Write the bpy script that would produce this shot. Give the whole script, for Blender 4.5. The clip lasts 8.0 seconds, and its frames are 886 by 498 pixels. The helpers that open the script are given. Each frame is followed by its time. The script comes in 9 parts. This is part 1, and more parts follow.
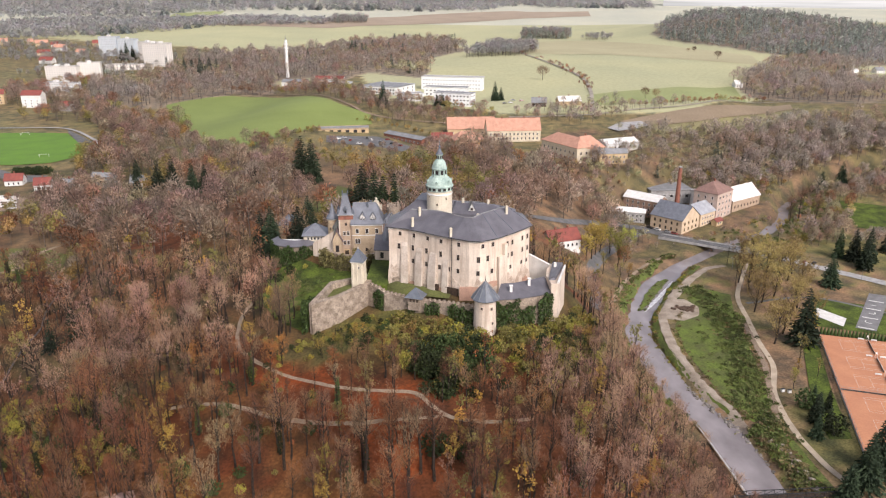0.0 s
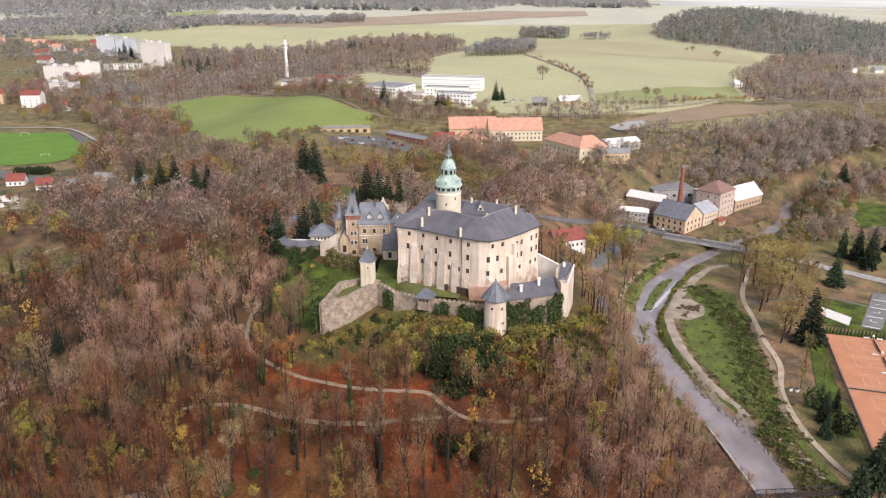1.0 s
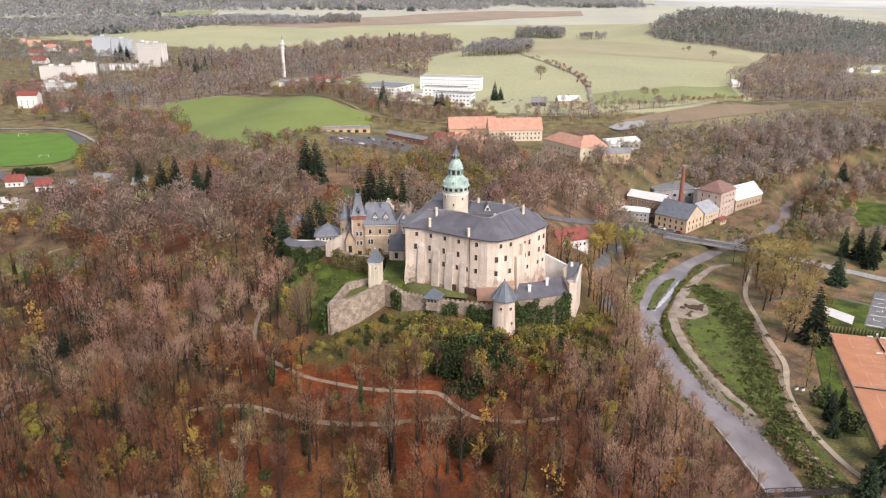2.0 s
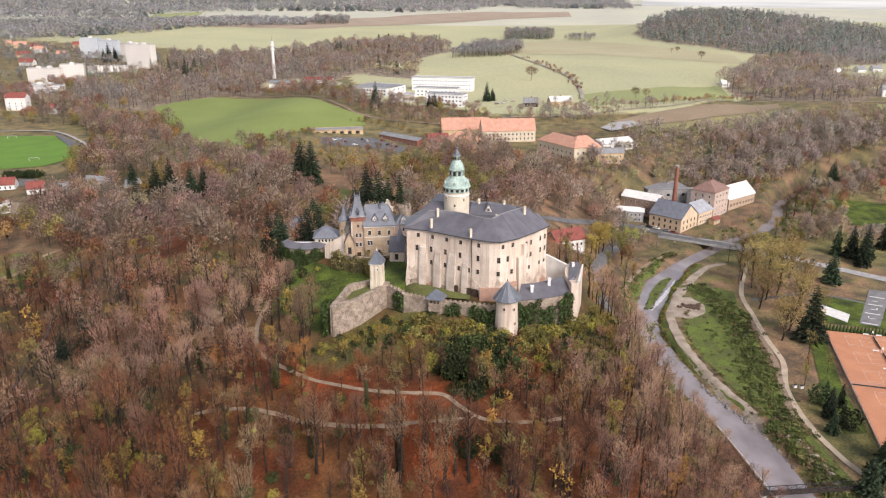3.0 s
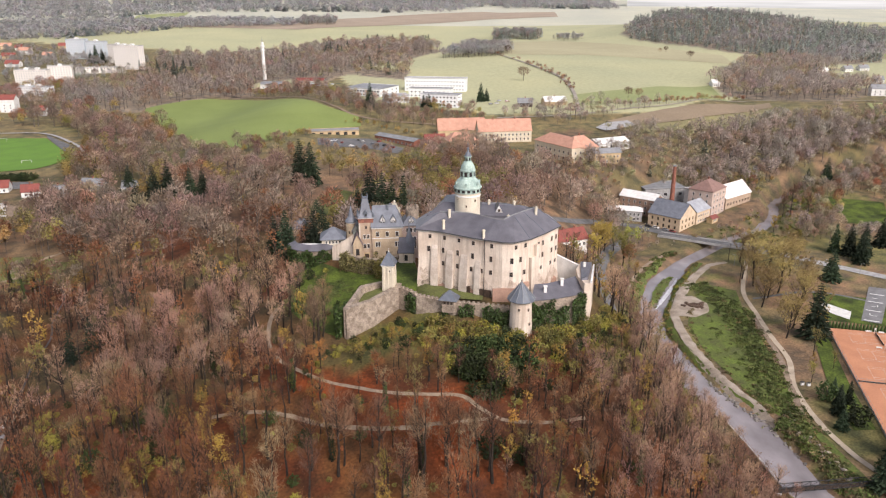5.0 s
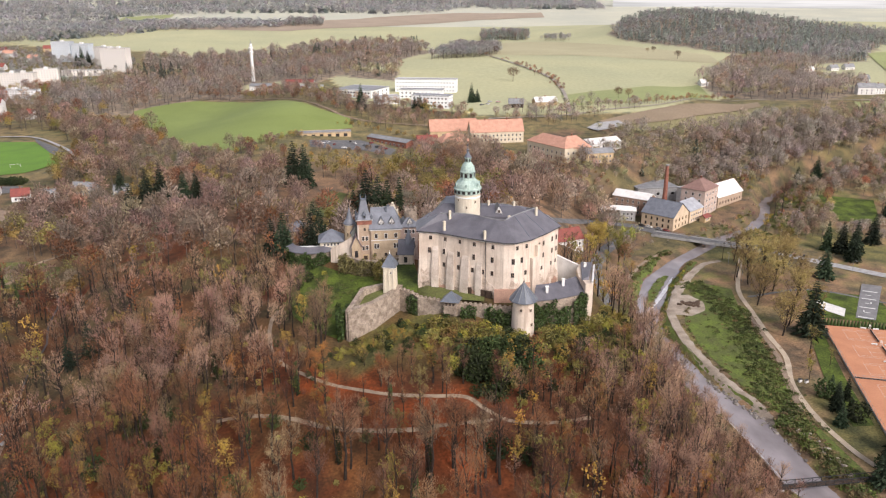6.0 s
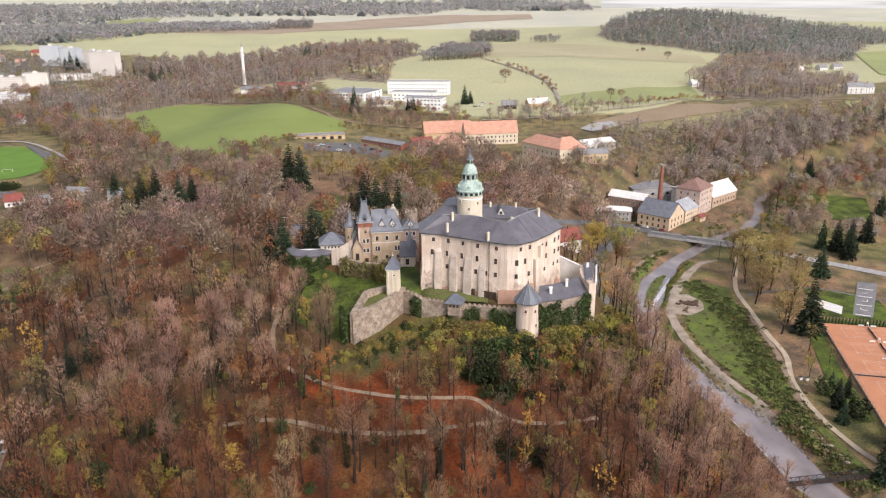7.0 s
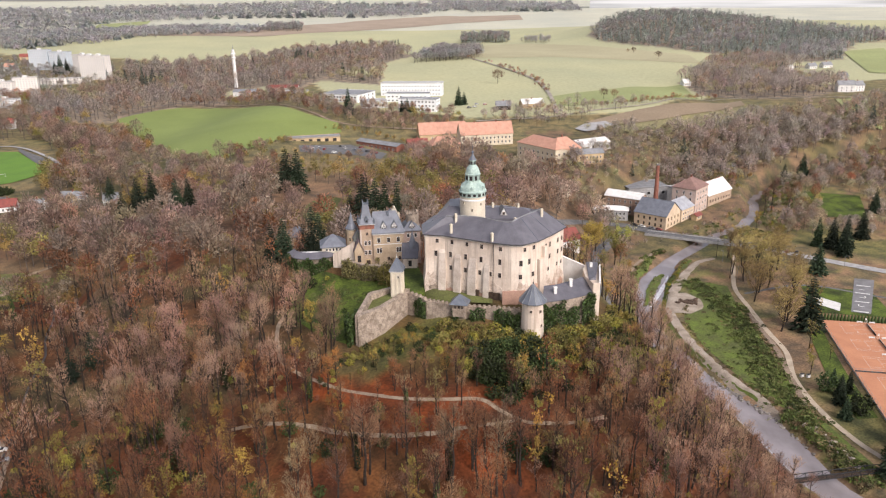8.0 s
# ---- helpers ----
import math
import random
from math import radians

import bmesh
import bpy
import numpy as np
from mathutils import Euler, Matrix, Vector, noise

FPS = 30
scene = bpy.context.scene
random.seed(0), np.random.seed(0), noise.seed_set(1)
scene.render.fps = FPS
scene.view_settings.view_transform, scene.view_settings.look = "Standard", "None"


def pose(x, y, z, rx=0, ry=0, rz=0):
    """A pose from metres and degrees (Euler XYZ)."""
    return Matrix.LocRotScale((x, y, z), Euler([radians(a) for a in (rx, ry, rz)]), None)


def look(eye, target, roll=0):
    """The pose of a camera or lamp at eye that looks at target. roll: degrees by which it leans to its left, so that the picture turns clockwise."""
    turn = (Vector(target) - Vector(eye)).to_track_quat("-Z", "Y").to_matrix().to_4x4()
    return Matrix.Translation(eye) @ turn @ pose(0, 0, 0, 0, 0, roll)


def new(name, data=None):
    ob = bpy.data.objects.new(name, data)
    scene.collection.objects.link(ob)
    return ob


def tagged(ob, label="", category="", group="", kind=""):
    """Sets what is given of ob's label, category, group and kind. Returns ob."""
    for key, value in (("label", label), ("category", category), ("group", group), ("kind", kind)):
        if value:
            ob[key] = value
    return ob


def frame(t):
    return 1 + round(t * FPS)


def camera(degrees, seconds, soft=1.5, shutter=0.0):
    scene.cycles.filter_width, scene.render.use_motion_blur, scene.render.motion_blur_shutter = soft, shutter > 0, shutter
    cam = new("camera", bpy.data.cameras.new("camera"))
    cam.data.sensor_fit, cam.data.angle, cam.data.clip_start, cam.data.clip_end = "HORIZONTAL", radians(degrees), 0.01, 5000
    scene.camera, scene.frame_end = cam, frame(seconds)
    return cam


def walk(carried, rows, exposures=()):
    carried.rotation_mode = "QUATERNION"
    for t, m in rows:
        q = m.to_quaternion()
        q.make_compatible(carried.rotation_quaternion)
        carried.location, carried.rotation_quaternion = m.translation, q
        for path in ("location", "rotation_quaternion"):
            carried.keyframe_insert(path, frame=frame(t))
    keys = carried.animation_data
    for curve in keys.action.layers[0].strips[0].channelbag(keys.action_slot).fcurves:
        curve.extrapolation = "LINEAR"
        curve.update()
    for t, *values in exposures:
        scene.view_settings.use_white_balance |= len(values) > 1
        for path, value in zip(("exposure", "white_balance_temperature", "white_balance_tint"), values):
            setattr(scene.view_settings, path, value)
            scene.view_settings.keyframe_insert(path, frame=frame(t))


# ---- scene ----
cam = camera(60.8, 8.0, soft=1.18)
METRES, EYE, TILT, LEAN, TURN = 36.4, 148.2, -18.8, 0.0, 0.0
ROWS = [
    (0.0, 0.0, 0.0, 0.0, 0.0, 0.0, -0.0),
    (0.5, -0.0606, 0.0003, 0.0007, -0.12, -0.01, 0.03),
    (1.0, -0.1219, 0.0019, 0.0026, -0.26, -0.03, 0.07),
    (1.5, -0.1837, 0.0034, 0.0042, -0.38, -0.04, 0.11),
    (3.0, -0.3734, 0.0081, 0.0075, -1.54, 0.03, 0.57),
    (3.5, -0.4355, 0.0109, 0.0089, -1.91, 0.05, 0.71),
    (4.0, -0.4978, 0.0141, 0.0116, -2.06, 0.02, 0.75),
    (4.5, -0.5596, 0.0172, 0.014, -2.26, 0.03, 0.82),
    (6.0, -0.7488, 0.0294, 0.0256, -3.54, 0.08, 1.49),
    (6.5, -0.8117, 0.0331, 0.0271, -3.99, 0.14, 1.77),
    (7.0, -0.8736, 0.0376, 0.0284, -4.3, 0.2, 2.01),
    (7.5, -0.9359, 0.0429, 0.0296, -4.81, 0.25, 2.34),
    (8.0, -0.9977, 0.0485, 0.0342, -5.0, 0.26, 2.6),
]
walk(cam, [(t, pose(0, 0, EYE, TILT, LEAN, TURN) @ pose(METRES * x, METRES * y, METRES * z, 90 + pitch, roll, yaw)) for t, x, y, z, yaw, pitch, roll in ROWS], [(0.0, 0.66, 6500, 17.0), (8.0, 0.66, 6500, 17.0)])

# ---- light: a bright overcast autumn day ----
SUN_UP, SUN_AROUND = 38.0, 150.0
world = bpy.data.worlds.new("overcast_sky")
scene.world = world
world.use_nodes = True
wn, wl = world.node_tree.nodes, world.node_tree.links
wn.clear()
sky = wn.new("ShaderNodeTexSky")
sky.sky_type, sky.sun_disc = "NISHITA", False
sky.sun_elevation, sky.sun_rotation = radians(SUN_UP), radians(SUN_AROUND)
sky.air_density, sky.dust_density, sky.ozone_density = 1.0, 2.0, 1.0
grey = wn.new("ShaderNodeHueSaturation")
grey.inputs["Saturation"].default_value = 0.45
wl.new(sky.outputs[0], grey.inputs["Color"])
back = wn.new("ShaderNodeBackground")
back.inputs["Strength"].default_value = 0.126
wl.new(grey.outputs[0], back.inputs["Color"])
wout = wn.new("ShaderNodeOutputWorld")
wl.new(back.outputs[0], wout.inputs["Surface"])
sun_data = bpy.data.lights.new("sun", "SUN")
sun_data.energy, sun_data.angle, sun_data.color = 2.15, radians(26), (1.0, 0.962, 0.915)
sun = new("sun", sun_data)
a = radians(SUN_AROUND)
sun.matrix_world = look((0, 0, 300), (-math.sin(a) * 100 * math.cos(radians(SUN_UP)), -math.cos(a) * 100 * math.cos(radians(SUN_UP)), 300 - 100 * math.sin(radians(SUN_UP))))

# ---- materials ----
MATS = {}


def mat(name, color, dark=None, scale=1.0, rough=0.85, bump_by=0.25, fine=12.0, metal=0.0, patch=0.0, per="", spread=0.25, spec=0.3, attr=""):
    """A surface with patches at one scale, grain at a finer one and a relief. per: 'object' or 'island' varies piece by piece."""
    if name in MATS:
        return MATS[name]
    m = bpy.data.materials.new(name)
    m.use_nodes = True
    n, l = m.node_tree.nodes, m.node_tree.links
    b = n["Principled BSDF"]
    dark = dark or tuple(c * 0.62 for c in color)
    geo = n.new("ShaderNodeTexCoord")
    big, small = n.new("ShaderNodeTexNoise"), n.new("ShaderNodeTexNoise")
    big.inputs["Scale"].default_value, big.inputs["Detail"].default_value = scale, 5
    small.inputs["Scale"].default_value, small.inputs["Detail"].default_value = scale * fine, 3
    for t in (big, small):
        l.new(geo.outputs["Object"], t.inputs["Vector"])
    ramp = n.new("ShaderNodeMapRange")
    ramp.inputs["From Min"].default_value, ramp.inputs["From Max"].default_value = 0.34 + patch, 0.66 + patch
    l.new(big.outputs["Fac"], ramp.inputs["Value"])
    mix = n.new("ShaderNodeMix")
    mix.data_type = "RGBA"
    mix.inputs["A"].default_value, mix.inputs["B"].default_value = (*dark, 1), (*color, 1)
    l.new(ramp.outputs["Result"], mix.inputs["Factor"])
    out = mix.outputs["Result"]
    if attr:
        at = n.new("ShaderNodeAttribute")
        at.attribute_name = attr
        mul = n.new("ShaderNodeMix")
        mul.data_type, mul.blend_type = "RGBA", "MULTIPLY"
        mul.inputs["Factor"].default_value = 1
        l.new(out, mul.inputs["A"])
        l.new(at.outputs["Color"], mul.inputs["B"])
        out = mul.outputs["Result"]
    hsv = n.new("ShaderNodeHueSaturation")
    l.new(out, hsv.inputs["Color"])
    val = n.new("ShaderNodeMapRange")
    val.inputs["To Min"].default_value, val.inputs["To Max"].default_value = 1 - spread, 1 + spread
    l.new(small.outputs["Fac"], val.inputs["Value"])
    val.inputs["From Min"].default_value, val.inputs["From Max"].default_value = 0.3, 0.7
    v = val.outputs["Result"]
    if per:
        info = n.new("ShaderNodeObjectInfo" if per == "object" else "ShaderNodeNewGeometry")
        r = info.outputs["Random" if per == "object" else "Random Per Island"]
        mr = n.new("ShaderNodeMapRange")
        mr.inputs["To Min"].default_value, mr.inputs["To Max"].default_value = 1 - spread * 1.5, 1 + spread * 1.5
        l.new(r, mr.inputs["Value"])
        mm = n.new("ShaderNodeMath")
        mm.operation = "MULTIPLY"
        l.new(v, mm.inputs[0])
        l.new(mr.outputs["Result"], mm.inputs[1])
        v = mm.outputs[0]
        hue = n.new("ShaderNodeMapRange")
        hue.inputs["To Min"].default_value, hue.inputs["To Max"].default_value = 0.485, 0.515
        l.new(r, hue.inputs["Value"])
        l.new(hue.outputs["Result"], hsv.inputs["Hue"])
    l.new(v, hsv.inputs["Value"])
    l.new(hsv.outputs["Color"], b.inputs["Base Color"])
    b.inputs["Roughness"].default_value, b.inputs["Metallic"].default_value = rough, metal
    b.inputs["Specular IOR Level"].default_value = spec
    if bump_by:
        bp = n.new("ShaderNodeBump")
        bp.inputs["Strength"].default_value, bp.inputs["Distance"].default_value = bump_by, 0.15
        l.new(small.outputs["Fac"], bp.inputs["Height"])
        l.new(bp.outputs["Normal"], b.inputs["Normal"])
    MATS[name] = m
    return m


def plaster_mat(name, light, stain, streak):
    """Old lime plaster: large blotches, rain streaks that run down, and fine grain."""
    m = mat(name, light, stain, 0.13, 0.9, 0.2, 14, patch=-0.03, spread=0.08)
    n, l = m.node_tree.nodes, m.node_tree.links
    tc, mp, tx = n.new("ShaderNodeTexCoord"), n.new("ShaderNodeMapping"), n.new("ShaderNodeTexNoise")
    mp.inputs["Scale"].default_value = (0.9, 0.9, 0.07)
    tx.inputs["Scale"].default_value, tx.inputs["Detail"].default_value = 1.0, 6
    rg, mx = n.new("ShaderNodeMapRange"), n.new("ShaderNodeMix")
    rg.inputs["From Min"].default_value, rg.inputs["From Max"].default_value = 0.50, 0.72
    rg.inputs["To Max"].default_value = 0.75
    mx.data_type = "RGBA"
    mx.inputs["B"].default_value = (*streak, 1)
    l.new(tc.outputs["Object"], mp.inputs["Vector"])
    l.new(mp.outputs["Vector"], tx.inputs["Vector"])
    l.new(tx.outputs["Fac"], rg.inputs["Value"])
    l.new(rg.outputs["Result"], mx.inputs["Factor"])
    hsv = next(k for k in n if k.type == "HUE_SAT")
    l.new(hsv.outputs["Color"], mx.inputs["A"])
    l.new(mx.outputs["Result"], n["Principled BSDF"].inputs["Base Color"])
    return m


PLASTER = plaster_mat("aged_plaster", (0.69, 0.59, 0.485), (0.55, 0.44, 0.345), (0.37, 0.285, 0.22))
TOWER_PLASTER = mat("cream_plaster", (0.62, 0.555, 0.435), (0.53, 0.46, 0.35), 0.25, 0.9, 0.15, 9, spread=0.08)
BRICKISH = mat("flaked_red_plaster", (0.46, 0.28, 0.20), (0.36, 0.22, 0.16), 0.5, 0.9, 0.3, spread=0.2)
BUTTRESS = mat("grey_plaster", (0.58, 0.50, 0.42), (0.43, 0.355, 0.29), 0.3, 0.9, 0.3, spread=0.15)
RUBBLE = mat("rubble_wall", (0.38, 0.305, 0.235), (0.20, 0.155, 0.115), 0.45, 0.95, 0.6, 5, spread=0.34)
SLATE = mat("slate_roof", (0.140, 0.134, 0.148), (0.098, 0.093, 0.104), 0.25, 0.42, 0.2, 14, spread=0.12, spec=0.5)
SLATE_PIECE = mat("turret_slate", (0.13, 0.145, 0.165), (0.09, 0.10, 0.12), 0.6, 0.5, 0.2, spread=0.12, spec=0.5)
COPPER = mat("green_copper", (0.42, 0.52, 0.45), (0.22, 0.30, 0.265), 0.5, 0.6, 0.15, 6, spread=0.15)
VILLA_SLATE = mat("pale_slate", (0.175, 0.184, 0.207), (0.12, 0.127, 0.145), 0.4, 0.5, 0.25, 12, spread=0.16, spec=0.5)
WHITE = mat("white_paint", (0.74, 0.72, 0.68), (0.60, 0.58, 0.54), 0.4, 0.8, 0.1, spread=0.08)
GLASS = mat("dark_window_glass", (0.045, 0.042, 0.042), None, 1, 0.12, 0.0, spec=0.6)
WOODDARK = mat("dark_wood", (0.07, 0.045, 0.03), None, 2, 0.8, 0.3)
SANDSTONE = mat("sandstone", (0.46, 0.345, 0.245), (0.32, 0.23, 0.165), 0.5, 0.9, 0.3, spread=0.15)
BRICK = mat("red_brick", (0.30, 0.12, 0.08), (0.20, 0.085, 0.06), 0.8, 0.9, 0.3, spread=0.2)
TILE = mat("orange_roof_tile", (0.52, 0.285, 0.20), (0.43, 0.225, 0.155), 0.35, 0.85, 0.3, 10, spread=0.15)
TILE_RED = mat("dark_red_roof", (0.26, 0.075, 0.055), (0.19, 0.06, 0.05), 0.4, 0.8, 0.3, spread=0.15)
OCHRE = mat("ochre_plaster", (0.55, 0.41, 0.24), (0.43, 0.31, 0.18), 0.3, 0.9, 0.2, spread=0.1)
GREYROOF = mat("grey_sheet_roof", (0.26, 0.26, 0.26), (0.18, 0.18, 0.18), 0.3, 0.6, 0.1, spread=0.1)
CONCRETE = mat("concrete", (0.40, 0.39, 0.37), (0.28, 0.27, 0.26), 0.4, 0.9, 0.2, spread=0.12)
ASPHALT = mat("asphalt", (0.16, 0.155, 0.15), (0.10, 0.10, 0.10), 0.3, 0.9, 0.1, spread=0.12)
GRAVEL = mat("path_gravel", (0.34, 0.265, 0.185), (0.22, 0.16, 0.11), 0.35, 0.95, 0.2, spread=0.25)
SOIL = mat("trodden_soil", (0.30, 0.225, 0.16), (0.20, 0.145, 0.10), 0.25, 0.95, 0.3, spread=0.25)
CLAY = mat("tennis_clay", (0.52, 0.24, 0.13), (0.45, 0.20, 0.11), 0.12, 0.95, 0.05, spread=0.08)
GRASS = mat("meadow_grass", (0.13, 0.145, 0.04), (0.095, 0.095, 0.035), 0.12, 0.95, 0.4, 14, spread=0.3)
LAWN = mat("bright_lawn", (0.102, 0.140, 0.018), (0.032, 0.044, 0.009), 0.13, 0.95, 0.6, 10, spread=0.42)
WEEDS = mat("rank_grass", (0.12, 0.16, 0.028), (0.085, 0.095, 0.03), 0.16, 0.95, 0.5, 8, spread=0.35)
IVY = mat("ivy_leaf", (0.058, 0.088, 0.020), (0.030, 0.048, 0.013), 1, 0.6, 0, per="island", spread=0.35)
STEEL = mat("dark_steel", (0.06, 0.06, 0.06), None, 2, 0.6, 0.1, metal=0.5)
GALV = mat("galvanised_steel", (0.35, 0.36, 0.36), None, 2, 0.5, 0.1, metal=0.6)
# lighter copy of the bark for distant trees, haze put into its colour
BARK_FAR = mat("pale_bark", (0.15, 0.12, 0.10), (0.10, 0.08, 0.068), 0.8, 0.95, 0.2, spread=0.2)
FAR_GLASS = mat("pale_window_glass", (0.38, 0.385, 0.395), (0.27, 0.275, 0.28), 0.2, 0.25, 0.0, spec=0.5)
BARK = mat("bark", (0.044, 0.031, 0.023), (0.020, 0.015, 0.011), 0.8, 0.95, 0.3, spread=0.3)


def water_mat():
    m = bpy.data.materials.new("river_water")
    m.use_nodes = True
    n, l = m.node_tree.nodes, m.node_tree.links
    b = n["Principled BSDF"]
    flow, mp, rg, mx = n.new("ShaderNodeTexNoise"), n.new("ShaderNodeMapping"), n.new("ShaderNodeMapRange"), n.new("ShaderNodeMix")
    mp.inputs["Scale"].default_value = (0.10, 0.06, 1)
    flow.inputs["Detail"].default_value, flow.inputs["Scale"].default_value = 4, 1.0
    rg.inputs["From Min"].default_value, rg.inputs["From Max"].default_value = 0.35, 0.75
    mx.data_type = "RGBA"
    # both base colours hold the pale bed and the sky's reflection
    mx.inputs["A"].default_value, mx.inputs["B"].default_value = (0.20, 0.172, 0.168, 1), (0.33, 0.295, 0.29, 1)
    l.new(n.new("ShaderNodeTexCoord").outputs["Object"], mp.inputs["Vector"])
    l.new(mp.outputs["Vector"], flow.inputs["Vector"])
    l.new(flow.outputs["Fac"], rg.inputs["Value"])
    l.new(rg.outputs["Result"], mx.inputs["Factor"])
    l.new(mx.outputs["Result"], b.inputs["Base Color"])
    b.inputs["Roughness"].default_value, b.inputs["IOR"].default_value = 0.10, 1.33
    b.inputs["Specular IOR Level"].default_value = 1.0
    t, tc, bp = n.new("ShaderNodeTexNoise"), n.new("ShaderNodeTexCoord"), n.new("ShaderNodeBump")
    t.inputs["Scale"].default_value, t.inputs["Detail"].default_value = 0.7, 4
    bp.inputs["Strength"].default_value, bp.inputs["Distance"].default_value = 0.35, 0.2
    l.new(tc.outputs["Object"], t.inputs["Vector"])
    l.new(t.outputs["Fac"], bp.inputs["Height"])
    l.new(bp.outputs["Normal"], b.inputs["Normal"])
    return m


WATER = water_mat()
# ---- shape of the land ----
RIVER = [(118, 120), (106, 165), (101.5, 197), (101.2, 213), (99.3, 234), (92, 257), (88.5, 284), (88, 312), (95, 335), (112.5, 374),
         (134, 404), (180, 446), (207, 464), (234, 498), (246, 528), (274, 557), (330, 590), (420, 620)]
STREAM = [(-150, 130), (-157, 195), (-162, 237), (-168, 260), (-173, 280), (-176, 302), (-183, 320), (-192, 354), (-212, 372), (-270, 366), (-420, 400)]
NORTH_Y = [-400, 100, 250, 350, 450, 560, 650, 720, 900, 1100, 1600, 2400, 3400, 4800]
WEST_Z = [10, 12, 11, 12, 15, 19, 21, 22, 27, 31, 46, 66, 92, 165]
MID_Z = [0, 6, 20, 32, 32, 31, 33, 45, 46, 47, 50, 62, 88, 150]
EAST_Z = [2, 2, 2, 2, 3, 9, 27, 35, 41, 44, 49, 60, 84, 138]
HILL_D = [0, 19, 24.5, 50, 75, 97, 130, 170, 220]
HILL_Z = [49.5, 49.5, 43.5, 39.5, 35.5, 27, 16, 5, -6]


def ease(a, b, v):
    k = np.clip((v - a) / (b - a), 0, 1)
    return k * k * (3 - 2 * k)


def line_distance(line, x, y):
    """Distance from points to a broken line."""
    best = np.full(np.shape(x), 1e9)
    for (ax, ay), (bx, by) in zip(line, line[1:]):
        dx, dy = bx - ax, by - ay
        u = np.clip(((x - ax) * dx + (y - ay) * dy) / (dx * dx + dy * dy), 0, 1)
        best = np.minimum(best, np.hypot(x - ax - u * dx, y - ay - u * dy))
    return best


def bump(x, y, cx, cy, rx, ry, h):
    return h * np.exp(-((x - cx) / rx) ** 2 - ((y - cy) / ry) ** 2)


def height(x, y):
    x, y = np.asarray(x, float), np.asarray(y, float)
    ys = sum(np.interp(y + d, NORTH_Y, WEST_Z) for d in (-30, 0, 30)) / 3
    ms = sum(np.interp(y + d, NORTH_Y, MID_Z) for d in (-30, 0, 30)) / 3
    es = sum(np.interp(y + d, NORTH_Y, EAST_Z) for d in (-15, 0, 15)) / 3
    w, e = ease(-115, -235, x), ease(0, 70, x - np.interp(y, [330, 480, 560, 740], [25, 55, 150, 260]))
    z = ms + (ys - ms) * w
    z = z + (es - z) * e
    z = z + bump(x, y, -170, 640, 95, 120, 10)
    far = np.maximum(0, y - 900)
    z = z + np.minimum(far / 500, 1) * (5 * np.sin(x / 310 + 1) * np.sin(y / 420) + 3 * np.sin(x / 170) * np.cos(y / 230 + x / 400))
    z = z + bump(x, y, 645, 1830, np.where(x < 645, 160, 290), 260, 44)
    z = z + bump(x, y, 470, 700, 170, 110, 12)
    # the castle hill, steep towards the river
    dx = x - 3
    dx = np.where(dx > 0, 0.75 * dx + 3.4 * np.maximum(0, dx - 39), 0.9 * dx)
    dy = np.where(y > 256, (y - 256) * 1.15, y - 256)
    d = np.hypot(dx, dy)
    hill = np.interp(d, HILL_D, HILL_Z) + bump(x, y, -44, 309, 30, 15, 11) + bump(x, y, -78, 326, 16, 16, 9)
    k = 3.0
    z = np.where(hill > z - 30, np.logaddexp(z / k, hill / k) * k, z)
    # water courses
    r = line_distance(RIVER, x, y)
    wide = np.interp(y, [150, 197, 213, 234, 257, 284, 312, 335, 350, 385, 400, 600], [6, 6, 6.4, 6.2, 6.4, 6.4, 5.7, 4.6, 6.2, 6.2, 3.6, 4.6])
    z = -1.2 + (np.maximum(z, 1.4) + 1.2) * ease(wide - 1.5, wide + 4.5, r)
    r = line_distance(STREAM, x, y)
    z = np.where(r < 30, z + (np.minimum(z, 10.0) - 2 - z) * (1 - ease(3, 22, r)), z)
    return z


